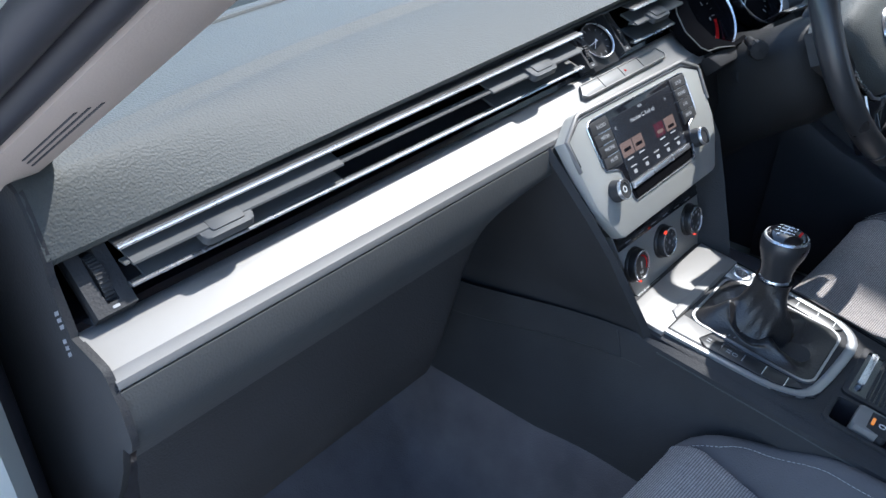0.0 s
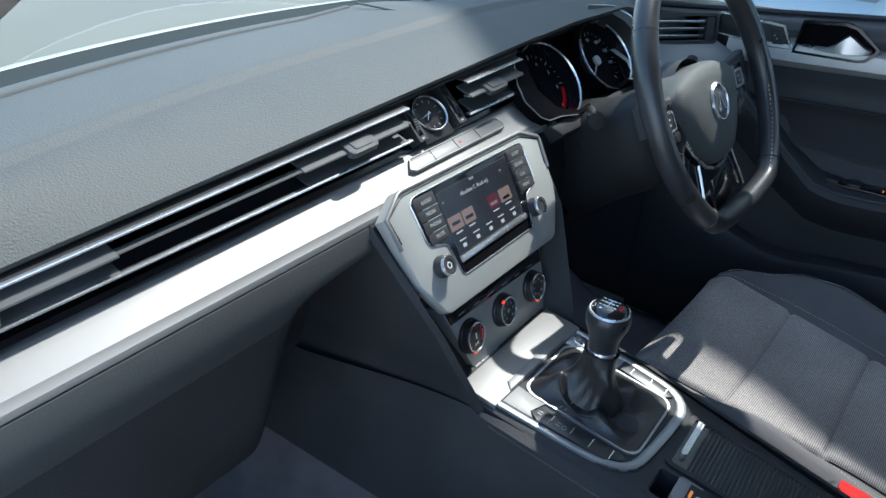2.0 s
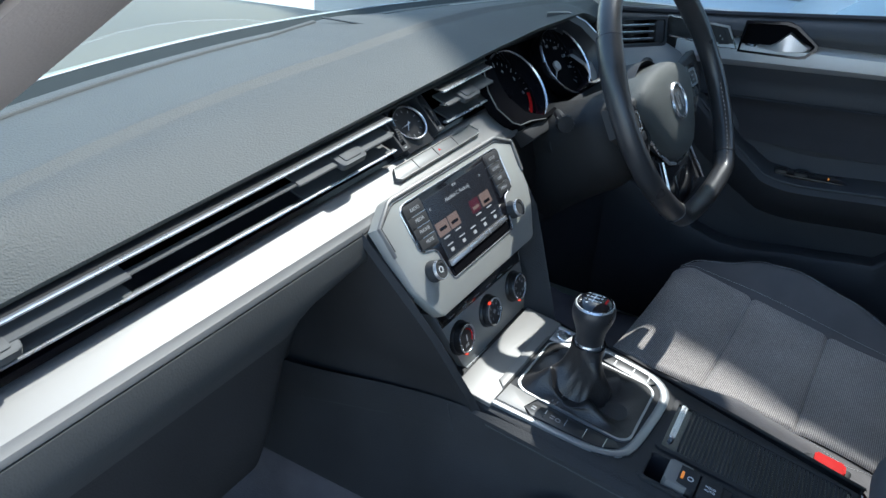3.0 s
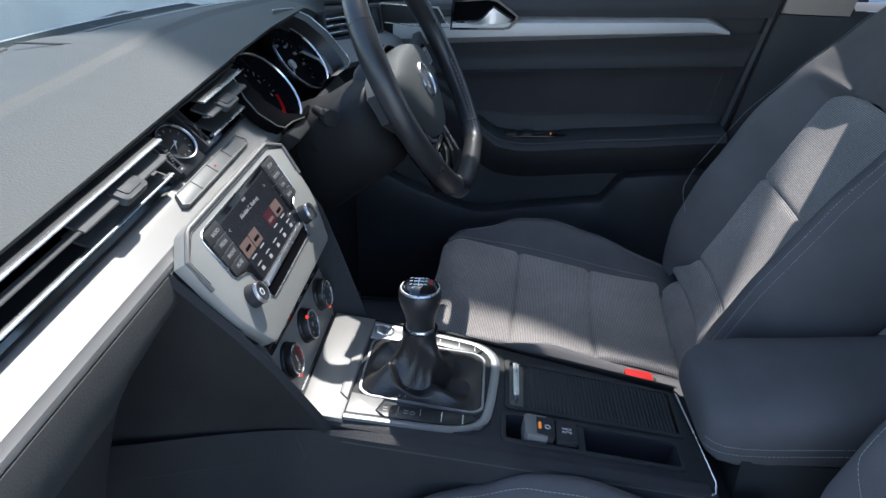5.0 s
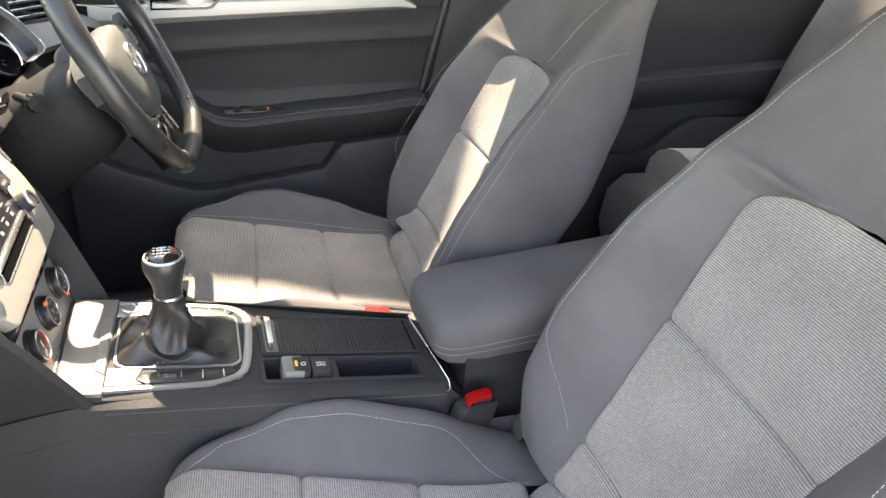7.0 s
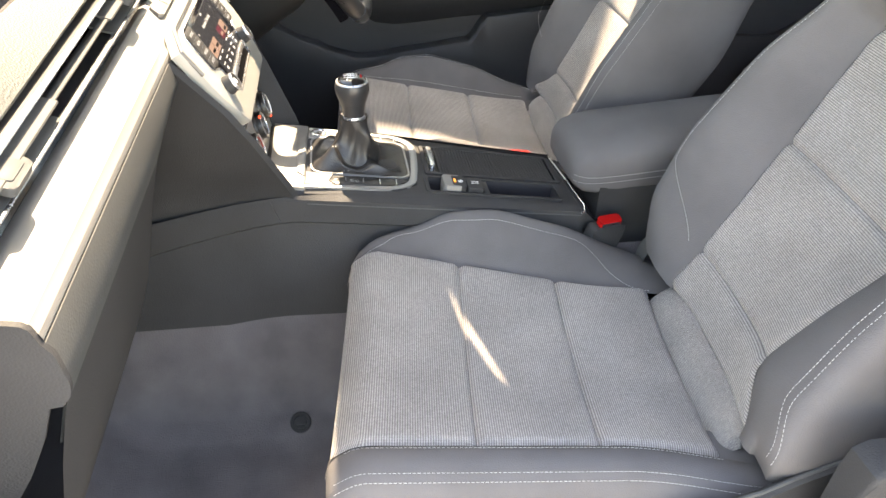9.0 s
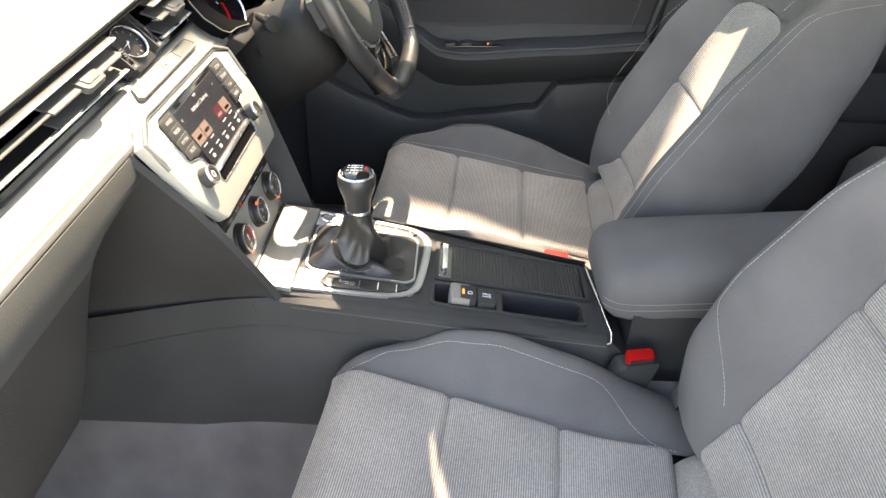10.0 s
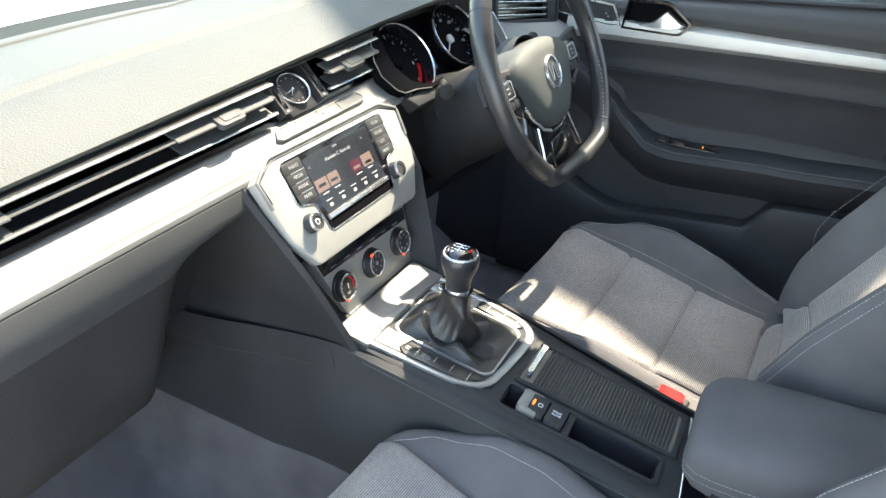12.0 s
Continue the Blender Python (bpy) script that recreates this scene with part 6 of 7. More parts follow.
        part("key_face", slab(bmesh.new(), rrect(min(sx * 0.111, sx * 0.135), max(sx * 0.111, sx * 0.135), 0.003, 0.021, 0.002), HM, 0.010, 0.0128, 0.001), DIALBODY, pn, "black rocker key")
        bm = bmesh.new()
        for q in (0.008, 0.015):
            slab(bm, rrect(sx * 0.123 - 0.004, sx * 0.123 + 0.004, q - 0.0012, q + 0.0012, 0.0004), HM, 0.0126, 0.0132)
        part("key_mark", bm, DIM, pn)
        for k in range(2):
            part("switch_key", slab(bmesh.new(), rrect(min(sx * (0.102 + 0.015 * k), sx * (0.115 + 0.015 * k)), max(sx * (0.102 + 0.015 * k), sx * (0.115 + 0.015 * k)), -0.016, -0.004, 0.002), HM, 0.008, 0.0125, 0.001), DIALBODY, pn)
        bm = bmesh.new()
        tube(bm, [HM(sx * u, v, h) for u, v, h in ((0.106, 0.036, 0.004), (0.103, 0.012, 0.007), (0.090, -0.014, 0.007), (0.070, -0.046, 0.007), (0.043, -0.071, 0.006), (0.014, -0.081, 0.006), (0.0, -0.082, 0.006))], 0.0024, 6)
        part("hub_edge", bm, SATINCHROME, w, "chrome line under the airbag cover")
        bm = bmesh.new()
        tube(bm, [HM(sx * u, v, h) for u, v, h in ((0.056, -0.064, 0.003), (0.063, -0.098, 0.003), (0.073, -0.132, 0.003))], 0.0018, 6)
        part("spoke_edge", bm, SATINCHROME, w)
    low = [(-0.092, -0.022), (-0.070, -0.050), (-0.043, -0.074), (-0.014, -0.084), (0.014, -0.084), (0.043, -0.074), (0.058, -0.062), (0.064, -0.096), (0.076, -0.134), (0.060, -0.140), (-0.060, -0.140), (-0.076, -0.134), (-0.082, -0.108), (-0.104, -0.062)]
    lp = part("lower_spoke", slab(bmesh.new(), low[::-1], HM, -0.016, 0.001, 0.004), GLOSS, w, "gloss black lower spoke")
    part("spoke_rib", slab(bmesh.new(), [(-0.030, -0.094), (0.030, -0.094), (0.036, -0.134), (-0.036, -0.134)][::-1], HM, -0.002, 0.004, 0.003), GLOSS, lp)
    part("hub_back", lathe(bmesh.new(), [(0.03, -0.07), (0.06, -0.06), (0.072, -0.03), (0.07, -0.004)], HM, 28), BLACK, w)


def build_column():
    c = thing("steering_column", "black steering column shroud with stalks and ignition lock", "steering column", at=(0.343, 0.05, 0.45))
    cm = plane_map((0.325, -0.048, 0.684), (1, 0, 0), (0, 0.484, 0.875))
    m = lambda a, b, h=0.0: cm(a, -0.026 + b, -0.022 + h)
    rings = []
    for h, wx, wu, wd, sh in ((-0.045, 0.060, 0.044, 0.060, 0), (-0.055, 0.074, 0.049, 0.078, 0), (-0.085, 0.080, 0.050, 0.088, 0), (-0.125, 0.078, 0.047, 0.092, 0), (-0.17, 0.074, 0.055, 0.10, 0), (-0.21, 0.07, 0.05, 0.11, 0)):
        ring = []
        for i in range(28):
            t = 2 * math.pi * i / 28
            cx = math.copysign(abs(math.cos(t)) ** 0.7, math.cos(t))
            sy = math.copysign(abs(math.sin(t)) ** 0.7, math.sin(t))
            ring.append(m(wx * cx, (wu if sy > 0 else wd) * sy - 0.005, h))
        rings.append(ring)
    part("shroud", loft(bmesh.new(), rings), SHADEBLACK, c, "black grained column shroud", smooth=50)
    # stalk on the far side; the near one shows its ribbed round end
    bm = bmesh.new()
    tube(bm, [m(0.07 + r * 0.4, 0.03 + 0.08 * r, -0.07 + 0.04 * r) for r in (0.0, 0.1, 0.2, 0.27)], 0.0085, 10, flat=0.7)
    part("stalk", bm, SHADEBLACK, c, "black column stalk")
    ma = plane_map((0.212, 0.056, 0.632), (0.5, -0.85, 0), (0.05, 0.10, 1))
    stalk = part("stalk", lathe(bmesh.new(), [(0.006, -0.060), (0.0070, -0.020), (0.0085, -0.012), (0.0115, -0.006), (0.0120, 0.004), (0.0105, 0.008), (0.0004, 0.009)], ma, 24), SHADEBLACK, c, "black column stalk with a ribbed end")
    bm = bmesh.new()
    for k in range(12):
        a0 = 2 * math.pi * k / 12
        tube(bm, [ma(r * math.cos(a0), r * math.sin(a0), h) for r, h in ((0.0116, -0.006), (0.0122, 0.003), (0.0106, 0.0078))], 0.0010, 5)
    part("ribs", bm, SHADEBLACK, stalk)
    # ignition lock below it: round collar, dark keyway, key head
    mi = plane_map((0.268, 0.076, 0.583), (0.90, -0.42, 0.0), (0.14, 0.30, 0.94))
    lock = part("ignition_lock", lathe(bmesh.new(), [(0.0235, -0.05), (0.0240, -0.006), (0.0225, 0.000), (0.0195, 0.0015), (0.0178, -0.001), (0.0170, -0.012), (0.0004, -0.012)], mi, 32), SHADEBLACK, c, "black ignition lock")
    part("keyway", slab(bmesh.new(), rrect(-0.0025, 0.0025, -0.011, 0.011, 0.002), mi, -0.012, -0.006, 0.001), DIALBODY, lock)
    # kickboard under the column
    bm = bmesh.new()
    grid(lambda x, v: V(x, [0.10, 0.16, 0.30][v], [0.46, 0.36, 0.30][v]), span(0.16, 0.60, 8), [0, 1, 2], bm)
    part("under_cover", bm, SHADEBLACK, c)


# ---------------------------------------------------------------- driver door
def build_driver_door():
    d = thing("driver_door", "closed driver door with charcoal panel and silver strip", "car door", at=(0.75, -0.2, 0.1))
    Y0, Y1 = 0.30, -0.665
    beltz = lambda y: 0.713 - 0.115 * y
    yend = lambda z: -0.605 - 0.235 * (z - 0.51)

    def panel(fz_lo, fz_hi, xs, mat, name, label="", y0=Y0, n=40, ye=None):
        """A band of the door between two height lines, with x given down the band."""
        bm = bmesh.new()
        k = len(xs)

        def f(v, t):
            i = v * (k - 1)
            a = min(int(i), k - 2)
            x = xs[a] + (xs[a + 1] - xs[a]) * (i - a)
            zt, zb = fz_hi, fz_lo
            y1 = ye if ye is not None else yend(zt(-0.55) + (zb(-0.55) - zt(-0.55)) * v)
            y = y0 + (y1 - y0) * t
            z = zt(y) + (zb(y) - zt(y)) * v
            return V(x, y, z)
        grid(f, span(0, 1, max(3, 3 * (k - 1) + 1)), span(0, 1, n), bm)
        return part(name, bm, mat, d, label)

    st, sb = (lambda y: 0.6835 - 0.037 * y), (lambda y: 0.629 - 0.076 * y)
    panel(st, beltz, [0.758, 0.738, 0.732, 0.735], DOORSKIN, "upper_roll", "charcoal grained upper roll")
    panel(lambda y: 0.573 - 0.063 * y, lambda y: sb(y), [0.742, 0.752, 0.752], DOORSKIN, "under_strip")
    # silver strip with a pointed end
    bm = bmesh.new()

    def strip(v, t):
        y = 0.045 + (-0.580 - 0.045) * t
        q = max(0.0, (-0.535 - y) / 0.045)
        top = st(y) - 0.022 * q ** 1.4
        z = top + (sb(y) - top) * v
        return V([0.746, 0.7275, 0.7260, 0.7265, 0.744][int(round(v * 4))], y, z)
    part("silver_strip", grid(strip, [0, 0.25, 0.5, 0.75, 1], span(0, 0.92, 40) + span(0.93, 1, 12), bm), LITSILVER, d, "long door strip in lightened silver")
    # handle recess and lever
    mh = plane_map((0.733, -0.093, 0.688), (0, -1, 0), (0, 0, 1))
    hole = [(-0.026, -0.022), (-0.022, 0.024), (0.040, 0.031), (0.056, 0.028), (0.092, 0.004), (0.092, -0.001), (0.080, -0.015), (0.070, -0.018)]
    grow = [(-0.030, -0.026), (-0.026, 0.028), (0.041, 0.036), (0.059, 0.032), (0.097, 0.005), (0.097, -0.003), (0.083, -0.019), (0.071, -0.022)]
    part("handle_recess", slab(bmesh.new(), hole, mh, -0.004, 0.001), DIALBLACK, d, "dark handle recess")
    part("recess_rim", ring_slab(bmesh.new(), grow, hole, mh, -0.002, 0.0095), GLOSS, d, "gloss black rim")
    bm = bmesh.new()
    loft(bm, [[mh(u, lo, h), mh(u, lo + 0.002, h + hh), mh(u, hi - 0.003, h + hh), mh(u, hi, h)] for u, lo, hi, h, hh in ((-0.020, -0.018, -0.010, 0.001, 0.003), (0.015, -0.017, -0.008, 0.003, 0.004), (0.030, -0.016, -0.002, 0.004, 0.006), (0.042, -0.015, 0.013, 0.004, 0.008), (0.050, -0.014, 0.020, 0.004, 0.008), (0.060, -0.013, 0.014, 0.003, 0.007), (0.076, -0.011, 0.004, 0.002, 0.006), (0.087, -0.004, 0.000, 0.001, 0.003))])
    part("door_handle", bm, SATINCHROME, d, "satin chrome door handle", smooth=25)
    # lock and mirror switch plate with a thin bright rim
    ms = plane_map((0.735, 0.003, 0.684), (0, -1, 0.0), (0, 0.0, 1))
    inn = [(-0.074, -0.004), (-0.064, 0.019), (0.042, 0.015), (0.062, -0.017), (0.036, -0.019), (-0.060, -0.013)]
    plate = part("switch_plate", slab(bmesh.new(), inn, ms, 0.0, 0.007, 0.001), BLACK, d, "black plate with bright rim")
    part("plate_rim", ring_slab(bmesh.new(), [(-0.077, -0.004), (-0.066, 0.0215), (0.0435, 0.0175), (0.0655, -0.0185), (0.036, -0.0215), (-0.062, -0.0155)], inn, ms, 0.0, 0.0085), SATINCHROME, plate, "thin bright rim")
    part("lock_key", slab(bmesh.new(), [(0.020, 0.012), (0.037, 0.011), (0.050, -0.013), (0.032, -0.015)], ms, 0.006, 0.0090, 0.001), BLACK, plate)
    for u in (0.031, 0.036):
        part("key_mark", slab(bmesh.new(), rrect(u, u + 0.002, -0.002 - (u - 0.031), 0.001 - (u - 0.031), 0.0004), ms, 0.0088, 0.0094), DIM, plate)
    # cloth insert
    panel(lambda y: 0.50 - 0.03 * y, lambda y: 0.577 - 0.063 * y, [0.744, 0.755, 0.757, 0.755, 0.748], DOORCLOTH, "cloth_insert", "charcoal cloth insert")
    bm = bmesh.new()
    tube(bm, [V(0.742, y, 0.574 - 0.063 * y) for y in span(0.25, -0.60, 20)], 0.0016, 6)
    part("insert_seam", bm, RUBBER, d)
    bm = bmesh.new()
    tube(bm, [V(0.741, -0.565 - 0.2 * (z - 0.5), z) for z in span(0.515, 0.605, 8)], 0.0016, 6)
    part("insert_edge", bm, DOORSKIN, d)
    # armrest ledge
    az = curve([(-0.60, 0.493), (-0.408, 0.474), (-0.215, 0.455), (-0.17, 0.459), (-0.115, 0.489), (-0.07, 0.526), (0.0, 0.575), (0.1, 0.61), (0.25, 0.62)])

    def arm(v, t):
        y = 0.22 + (-0.60 - 0.22) * t
        q = 1 - 0.75 * smooth_step(-0.20, -0.05, y)
        o = 0.052 * q + 0.006
        pts = [(0.762, az(y) + 0.045), (0.752, az(y) + 0.010), (0.742 - o * 0.6, az(y) + 0.008), (0.742 - o, az(y) + 0.002), (0.740 - o * 1.08, az(y) - 0.008), (0.742 - o, az(y) - 0.025), (0.748 - o * 0.6, az(y) - 0.055), (0.756, az(y) - 0.09)]
        i = int(round(v * 7))
        return V(pts[i][0], y, pts[i][1])
    part("armrest", grid(arm, [k / 7 for k in range(8)], span(0, 1, 50)), DOORSKIN, d, "charcoal armrest ledge")
    bm = bmesh.new()
    tube(bm, [V(0.741 - (0.052 * (1 - 0.75 * smooth_step(-0.20, -0.05, y)) + 0.006), y, az(y) + 0.0045) for y in span(0.20, -0.59, 40)], 0.0022, 6)
    part("armrest_edge", bm, SLATGREY, d, "paler edge line")
    mw = plane_map((0.722, -0.245, az(-0.245) + 0.009), (0, -1, 0.045), (1, 0, 0))
    pan = part("window_switches", slab(bmesh.new(), rrect(-0.085, 0.060, -0.014, 0.018, 0.008), mw, -0.004, 0.003, 0.001), GLOSS, d, "window switch panel")
    for u, v in ((-0.052, -0.004), (-0.052, 0.010), (-0.018, -0.004), (-0.018, 0.010)):
        part("switch_key", slab(bmesh.new(), rrect(u - 0.012, u + 0.010, v - 0.005, v + 0.005, 0.002), mw, 0.002, 0.008, 0.002), DIALBODY, pan)
    part("lamp", slab(bmesh.new(), rrect(0.025, 0.0275, 0.0, 0.0025, 0.0008), mw, 0.002, 0.0055), ORANGE, pan, "orange lit mark")
    # lower panel and pocket
    panel(lambda y: 0.06, lambda y: az(y) - 0.085, [0.757, 0.765, 0.765, 0.76], DOORSKIN, "lower_panel", "charcoal lower panel")

    rim_z = curve([(-0.59, 0.412), (-0.523, 0.405), (-0.425, 0.394), (-0.385, 0.338), (-0.259, 0.320), (-0.16, 0.303), (-0.122, 0.302), (-0.07, 0.316), (-0.02, 0.338), (0.12, 0.40)])

    def pocket(v, t):
        y = 0.12 + (-0.585 - 0.12) * t
        z = rim_z(y)
        pts = [(0.757, z - 0.004), (0.720, z), (0.712, z - 0.003), (0.708, z - 0.012), (0.712, z - 0.06), (0.722, 0.12), (0.74, 0.06)]
        i = int(round(v * 6))
        return V(pts[i][0], y, pts[i][1])
    part("door_pocket", grid(pocket, [k / 6 for k in range(7)], span(0, 1, 50)), DOORSKIN, d, "charcoal door pocket")
    # core of the door behind the trim
    m = plane_map((0.768, 0, 0), (0, 1, 0), (0, 0, 1))
    part("door_core", slab(bmesh.new(), [(0.30, 0.06), (0.30, 0.690), (-0.680, 0.775), (-0.645, 0.50), (-0.645, 0.06)], m, -0.008, 0.006), DOORSKIN, d)
    # outer skin and rear edge
    m = plane_map((0.79, 0, 0), (0, 1, 0), (0, 0, 1))
    part("outer_skin", slab(bmesh.new(), [(0.35, -0.05), (0.35, 0.70), (-0.66, 0.752), (-0.60, 0.45), (-0.60, -0.05)], m, -0.01, 0.01), PAINT, d)
    bm = bmesh.new()
    tube(bm, [V(0.752, yend(z) - 0.006, z) for z in span(0.1, 0.76, 12)], 0.010, 8)
    part("rear_seal", bm, RUBBER, d, "black rubber seal")
    bm = bmesh.new()
    tube(bm, [V(0.757, y, beltz(y) + 0.002) for y in span(0.28, -0.66, 20)], 0.005, 6)
    part("belt_seal", bm, RUBBER, d)

    # window above
    w = thing("window_2", "clear driver door window", "window", kind="structure")
    ob = part("pane", grid(lambda v, t: V(0.765 - 0.20 * v, 0.22 + (-0.70 - 0.22) * t, 0.71 + 0.05 * t + 0.38 * v), span(0, 1, 6), span(0, 1, 10)), GLASS, w)
    ob.visible_shadow = False


def build_rear_right():
    # B pillar
    b = thing("pillar_b_right", "dark lower and pale upper centre pillar trim", "pillar", kind="structure")
    bm = bmesh.new()
    loft(bm, [[V(0.752, -0.625 - 0.2 * (z - 0.5), z), V(0.742, -0.66 - 0.2 * (z - 0.5), z), V(0.744, -0.78 - 0.12 * (z - 0.5), z), V(0.79, -0.80, z), V(0.79, -0.64, z)] for z in (0.05, 0.3, 0.5, 0.713)])
    part("lower_trim", bm, DOORSKIN, b)
    bm = bmesh.new()
    loft(bm, [[V(0.748 - q, -0.672 - 0.1 * q, z), V(0.738 - q, -0.69, z), V(0.740 - q, -0.79, z), V(0.79 - q, -0.80, z), V(0.79 - q, -0.675, z)] for z, q in ((0.716, 0), (0.9, 0.09), (1.12, 0.22))])
    part("upper_trim", bm, HEADLINER, b, "pale grey upper trim")
    # rear door
    d = thing("rear_door", "closed rear door with dark panel", "car door", at=(0.75, -1.2, 0.1))
    part("panel", grid(lambda v, t: V([0.76, 0.75, 0.752, 0.752, 0.758, 0.765][int(round(v * 5))], -0.80 - 1.0 * t, [0.722, 0.70, 0.62, 0.50, 0.30, 0.06][int(round(v * 5))] + 0.025 * t), [k / 5 for k in range(6)], span(0, 1, 20)), DOORSKIN, d, "dark door panel")
    part("armrest", grid(lambda v, t: V([0.752, 0.716, 0.712, 0.72, 0.754][int(round(v * 4))], -0.85 - 0.75 * t, [0.515, 0.502, 0.49, 0.46, 0.42][int(round(v * 4))] + 0.05 * t), [k / 4 for k in range(5)], span(0, 1, 20)), DOORSKIN, d, "dark armrest ledge")
    bm = bmesh.new()
    tube(bm, [V(0.714, -0.85 - 0.75 * t, 0.504 + 0.05 * t) for t in span(0, 1, 14)], 0.002, 6)
    part("armrest_edge", bm, SLATGREY, d)
    part("door_pocket", grid(lambda v, t: V([0.756, 0.722, 0.718, 0.73][int(round(v * 3))], -0.85 - 0.7 * t, [0.33, 0.335, 0.32, 0.12][int(round(v * 3))] + 0.09 * smooth_step(0.45, 0.7, t) * (v < 0.9)), [0, 1 / 3, 2 / 3, 1], span(0, 1, 24)), DOORSKIN, d)
    part("belt_cap", grid(lambda v, t: V([0.745, 0.76, 0.79][int(round(v * 2))], -0.80 - 1.1 * t, 0.725 + 0.035 * t + [0, 0.008, 0.01][int(round(v * 2))]), [0, 0.5, 1], span(0, 1, 8)), HEADLINER, d, "pale sunlit cap")
    w = thing("window_3", "clear rear door window", "window", kind="structure")
    ob = part("pane", grid(lambda v, t: V(0.765 - 0.2 * v, -0.80 - 1.0 * t, 0.74 + 0.035 * t + 0.36 * v), span(0, 1, 5), span(0, 1, 6)), GLASS, w)
    ob.visible_shadow = False


def build_rear_seat():
    r = thing("rear_seat", "charcoal cloth rear bench with ribbed panel", "rear seat", at=(0, -1.5, 0.05))
    bm = bmesh.new()
    rings = []
    for x in span(-0.66, 0.68, 30):
        e = 0.035 * (abs(x) > 0.6)
        rings.append([V(x, y, z) for y, z in ((-1.10, 0.08), (-1.07, 0.22 - e), (-1.08, 0.30 - e), (-1.12, 0.335 - e), (-1.25, 0.335 - e), (-1.50, 0.30), (-1.55, 0.28), (-1.55, 0.08))])
    part("bench", loft(bm, rings), FABRIC, r, "charcoal cloth bench", smooth=50)
    bm = bmesh.new()
    rings = []
    for x in span(-0.66, 0.68, 30):
        g = 0.05 * math.exp(-((abs(x - 0.01) - 0.62) / 0.07) ** 2)
        rings.append([V(x, y + g, z) for y, z in ((-1.50, 0.28), (-1.49, 0.40), (-1.56, 0.60), (-1.66, 0.82), (-1.70, 0.85), (-1.80, 0.83), (-1.72, 0.30))])
    part("backrest", loft(bm, rings), FABRIC, r, "charcoal cloth backrest", smooth=50)
    # side bolster by the right door
    bm = bmesh.new()
    loft(bm, [[V(0.50 + 0.11 * c0, -1.13 - q * 0.5, 0.335 + 0.085 * s0 * (1 - 0.25 * q)) for c0, s0 in ((math.cos(t), max(-0.6, math.sin(t))) for t in span(0, 6.0, 16))] for q in (0, 0.2, 0.5, 1)])
    part("side_bolster", bm, CORD, r)


def build_buckle(name, at, lean, label):
    b = thing(name, label, "seat belt buckle", group="belt buckles", at=at)
    x, y, z = at
    m = plane_map(at, (0.2 * lean, -0.98, 0), (0.1 * lean, -0.35, 0.94))
    bm = slab(bmesh.new(), rrect(-0.030, 0.022, -0.105, 0.0, 0.006), m, -0.011, 0.013, 0.004)
    body = part("housing", bm, BLACK, b, "black buckle housing")
    mt = plane_map(m(-0.004, 0.002, 0.001), (0.2 * lean, -0.98, 0), (1, 0, 0.1))
    part("button", slab(bmesh.new(), rrect(-0.0175, 0.0175, -0.0085, 0.0095, 0.003), mt, -0.012, 0.006, 0.003), RED, b, "red release button")
    part("slot", slab(bmesh.new(), rrect(-0.014, 0.014, -0.0112, -0.0088, 0.0005), mt, -0.004, 0.0045), RUBBER, b)


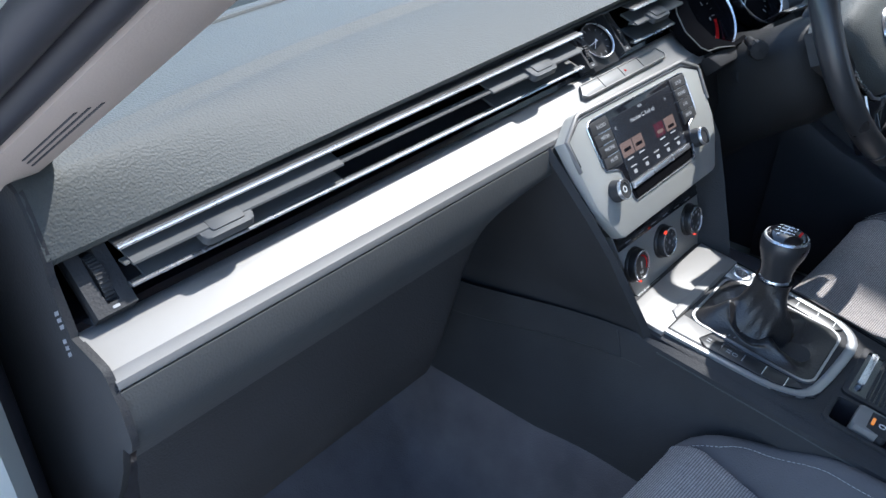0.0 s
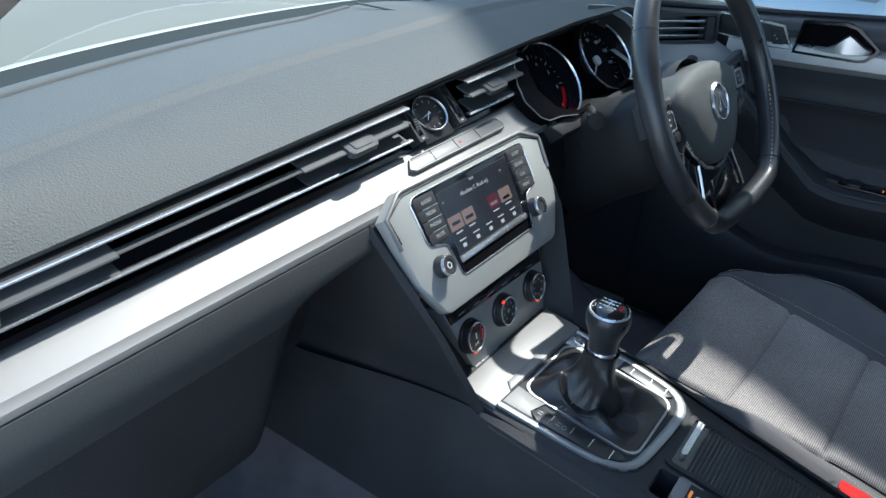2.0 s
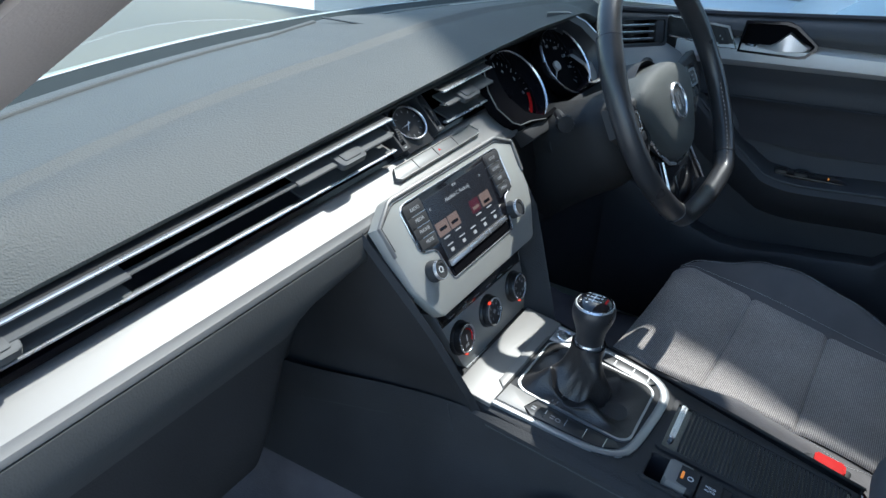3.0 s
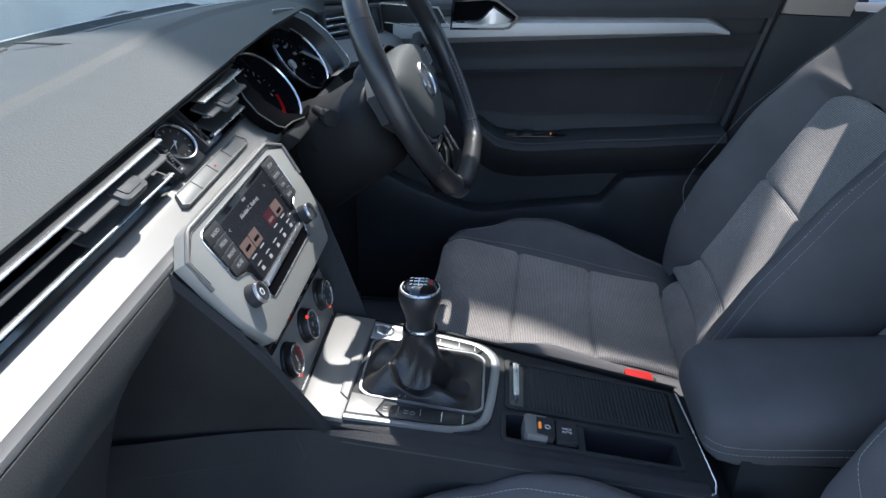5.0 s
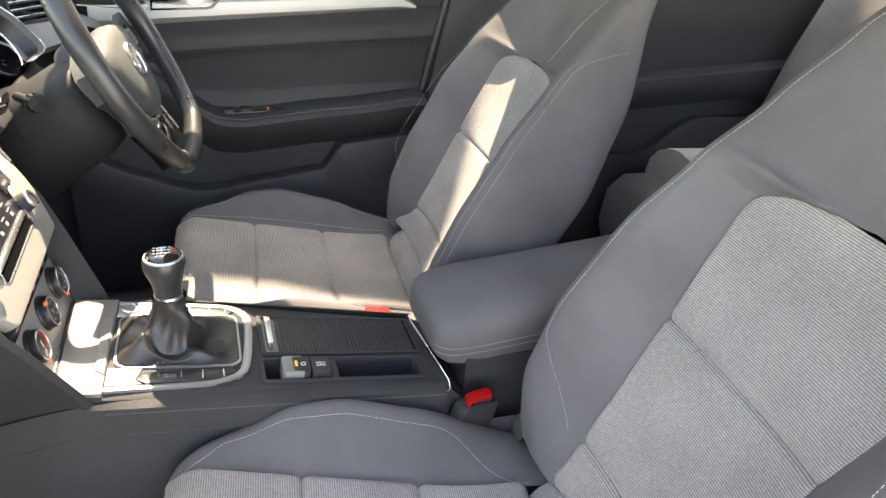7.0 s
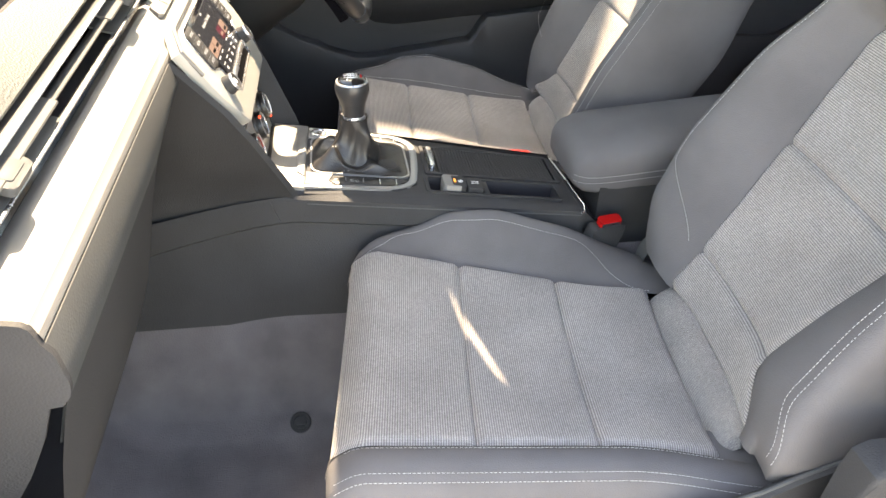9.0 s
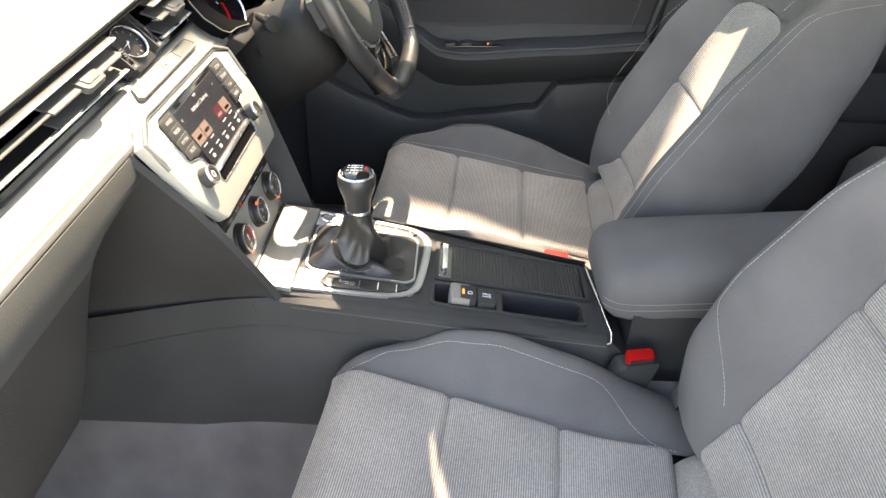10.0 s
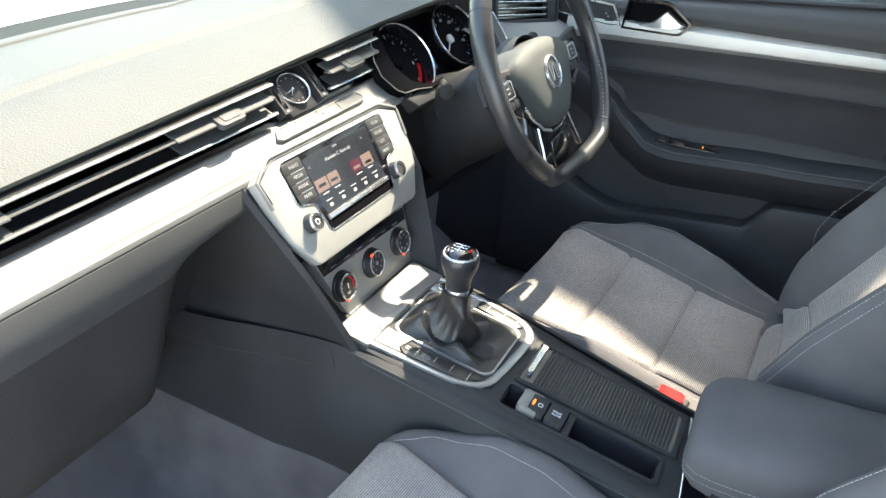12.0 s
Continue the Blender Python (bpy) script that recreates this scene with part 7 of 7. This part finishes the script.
def build_small_things():
    # carpet fixing
    c = thing("carpet_fixing", "round black carpet fixing with a hook slot", "carpet clip", at=(-0.208, 0.010, 0.078))
    m = plane_map((-0.208, 0.010, 0.0815), (0.857, 0, 0.514), (0, 1, 0))
    part("disc", lathe(bmesh.new(), [(0.015, -0.006), (0.015, 0.002), (0.013, 0.004), (0.010, 0.0035), (0.009, 0.001), (0.0004, 0.001)], m, 28), BLACK, c)
    part("hook", slab(bmesh.new(), rrect(-0.004, 0.004, -0.009, 0.009, 0.003), m, 0.0, 0.005, 0.001), BLACK, c)
    # side valance of the passenger seat, rising to the rear, with a paler upper edge
    v = thing("seat_valance", "dark plastic valance beside the passenger seat", "seat trim", at=(-0.58, -0.4, 0.1))
    top = curve([(-0.56, 0.375), (-0.50, 0.352), (-0.42, 0.315), (-0.30, 0.26), (-0.10, 0.20)])
    ys = span(-0.10, -0.56, 16)
    bm = bmesh.new()
    loft(bm, [[V(-0.566, y, top(y) - 0.004), V(-0.572, y, top(y)), V(-0.578, y, top(y) - 0.004), V(-0.590, y, 0.16), V(-0.580, y, 0.10), V(-0.560, y, 0.10)] for y in ys])
    part("cover", bm, BLACK, v, "black plastic cover", smooth=45)
    bm = bmesh.new()
    tube(bm, [V(-0.573, y, top(y) + 0.0005) for y in ys], 0.0022, 6)
    part("upper_edge", bm, SLATGREY, v, "paler upper edge line")
    bm = bmesh.new()
    tube(bm, [V(-0.594, y, z) for y, z in ((-0.25, 0.18), (-0.34, 0.19), (-0.44, 0.20), (-0.52, 0.23))], 0.010, 8, flat=0.7)
    part("lever", bm, BLACK, v, "black recline lever")
    # belt anchor cover at the foot of the centre pillar
    k = thing("belt_anchor", "dark plastic belt anchor cover on the centre pillar", "seat belt anchor", at=(-0.625, -0.48, 0.2))
    side = plane_map((-0.606, 0, 0), (0, -1, 0), (0, 0, 1))
    bm = slab(bmesh.new(), [(0.455, 0.20), (0.466, 0.395), (0.470, 0.416), (0.484, 0.424), (0.520, 0.424), (0.520, 0.20)], side, 0.0, 0.034, 0.006, 3)
    part("cover", bm, BLACK, k, "dark plastic cover")
    part("belt_slot", slab(bmesh.new(), rrect(0.484, 0.512, 0.355, 0.361, 0.002), side, -0.002, 0.0005), RUBBER, k)
    # lower centre pillar trim on the open side
    p = thing("pillar_b_left", "dark centre pillar trim beside the open door", "pillar", kind="structure")
    bm = bmesh.new()
    loft(bm, [[V(-0.612, y0 - 0.014, z), V(-0.622, y0, z), V(-0.655, y0 - 0.006, z), V(-0.70, y0 - 0.05, z), V(-0.75, -0.86, z), V(-0.66, -0.84, z)] for z, y0 in ((0.10, -0.505), (0.30, -0.505), (0.50, -0.515), (0.62, -0.56), (0.72, -0.70))])
    part("lower_trim", bm, DOORSKIN, p)
    for dx in (0.0, 0.026):
        bm = bmesh.new()
        tube(bm, [V(-0.640 - dx, y0 - 0.004 - dx * 0.5, z) for z, y0 in ((0.12, -0.505), (0.30, -0.505), (0.50, -0.515), (0.62, -0.56), (0.71, -0.69))], 0.008, 8)
        part("seal", bm, RUBBER, p, "black rubber door seal")
    bm = bmesh.new()
    loft(bm, [[V(-0.68 + q, -0.73, z), V(-0.66 + q, -0.84, z), V(-0.75 + q, -0.86, z), V(-0.75 + q, -0.74, z)] for z, q in ((0.7, 0), (0.9, 0.09), (1.14, 0.22))])
    part("upper_trim", bm, HEADLINER, p)
    # rear side on the open side
    bm = block(bmesh.new(), (-0.78, -1.95, -0.05), (-0.74, -0.86, 0.74))
    tagged(link("wall_left_rear", bm, DOORSKIN), "closed rear door on the near side", "car door", kind="structure")
    bm = block(bmesh.new(), (-0.60, -1.95, 0.74), (-0.58, -0.86, 0.76))
    tagged(link("sill_left_rear", bm, DOORSKIN), "window sill of the near rear door", "sill", kind="structure")
    # front wing edge with hinge by the open door
    w = thing("front_wing", "grey front wing edge with door hinge", "body panel", kind="structure")
    bm = bmesh.new()
    loft(bm, [[V(-0.640, 0.30, z), V(-0.66, 0.24 - q, z), V(-0.70, 0.215 - q, z), V(-0.74, 0.22 - q, z), V(-0.80, 0.34, z), V(-0.80, 0.9, z), V(-0.70, 0.9, z)] for z, q in ((-0.1, 0.0), (0.3, 0.0), (0.55, 0.0), (0.66, 0.0), (0.70, -0.02))])
    part("inner_skin", bm, SLATGREY, w, "grey painted inner skin")
    for dx in (0.0, 0.03):
        bm = bmesh.new()
        tube(bm, [V(-0.648 - dx, 0.232 - dx * 0.6, z) for z in span(0.08, 0.70, 14)], 0.011, 10)
        part("seal", bm, RUBBER, w, "black rubber door seal")
    bm = bmesh.new()
    block(bm, (-0.80, 0.17, 0.36), (-0.72, 0.215, 0.40), 0.006)
    hinge = part("hinge", bm, SLATGREY, w, "dark door hinge")
    m = plane_map((-0.775, 0.168, 0.40), (1, 0, 0), (0, 1, 0))
    part("hinge_bolt", lathe(bmesh.new(), [(0.014, -0.02), (0.014, 0.006), (0.009, 0.008), (0.008, 0.003), (0.0004, 0.003)], m, 16), SATINCHROME, hinge)


def build_parked_car():
    """A neighbouring car seen through the driver window: body, cabin, windows and wheels."""
    c = thing("parked_car", "pale blue car parked alongside in the yard", "car", at=(2.1, -0.9, -0.32))
    X, Y0 = 2.1, -0.9
    low = [(-2.1, 0.20), (-2.08, 0.55), (-1.95, 0.70), (-1.2, 0.80), (0.9, 0.84), (1.85, 0.86), (2.05, 0.75), (2.12, 0.40), (2.05, 0.18)]
    rings = [[V(X + s * w, Y0 - y, z - 0.32 - d) for y, z in low] for s, w, d in ((-1, 0.80, 0.04), (-1, 0.84, 0.0), (1, 0.84, 0.0), (1, 0.80, 0.04))]
    part("body", loft(bmesh.new(), rings), BLUEPAINT, c, "pale blue painted body", smooth=30)
    top = [(-0.95, 0.80), (-0.35, 1.30), (0.1, 1.43), (0.9, 1.42), (1.5, 1.25), (1.85, 0.86)]
    rings = [[V(X + s * w * (1 - 0.22 * (z - 0.8)), Y0 - y, z - 0.32) for y, z in top] for s, w in ((-1, 0.78), (1, 0.78))]
    part("cabin", loft(bmesh.new(), rings), BLUEPAINT, c, smooth=30)
    for y0, y1, t0, t1 in ((-0.72, 0.20, -0.28, 0.18), (0.28, 1.05, 0.26, 0.98), (1.12, 1.55, 1.05, 1.35)):
        pts = [(y0, 0.86), (y1, 0.88), (t1, 1.32), (t0, 1.30)]
        bm = loft(bmesh.new(), [[V(X - (0.785 + e) * (1 - 0.22 * (z - 0.8)), Y0 - y, z - 0.32) for y, z in pts] for e in (0.0, 0.008)])
        part("window", bm, DARKGLASS, c, "dark side window", smooth=0)
    for y in (-1.35, 1.3):
        m = plane_map((X - 0.72, Y0 - y, -0.01), (0, 1, 0), (0, 0, 1))
        w = part("wheel", lathe(bmesh.new(), [(0.20, 0.13), (0.30, 0.13), (0.31, 0.05), (0.31, -0.08), (0.20, -0.08)], lambda a, b, h=0.0: m(a, b, -h), 28), RUBBER, c, "black tyre")
        part("rim", slab(bmesh.new(), circle(0, 0, 0.205, 24), lambda a, b, h=0.0: m(a, b, -h), 0.09, 0.115), SATINCHROME, w)


build_wheel()
build_parked_car()
build_column()
build_driver_door()
build_rear_right()
build_rear_seat()
build_buckle("belt_buckle", (0.108, -0.368, 0.3335), -1, "red and black belt buckle beside the driver seat")
build_buckle("belt_buckle", (-0.118, -0.444, 0.338), 1, "red and black belt buckle beside the passenger seat")
build_small_things()
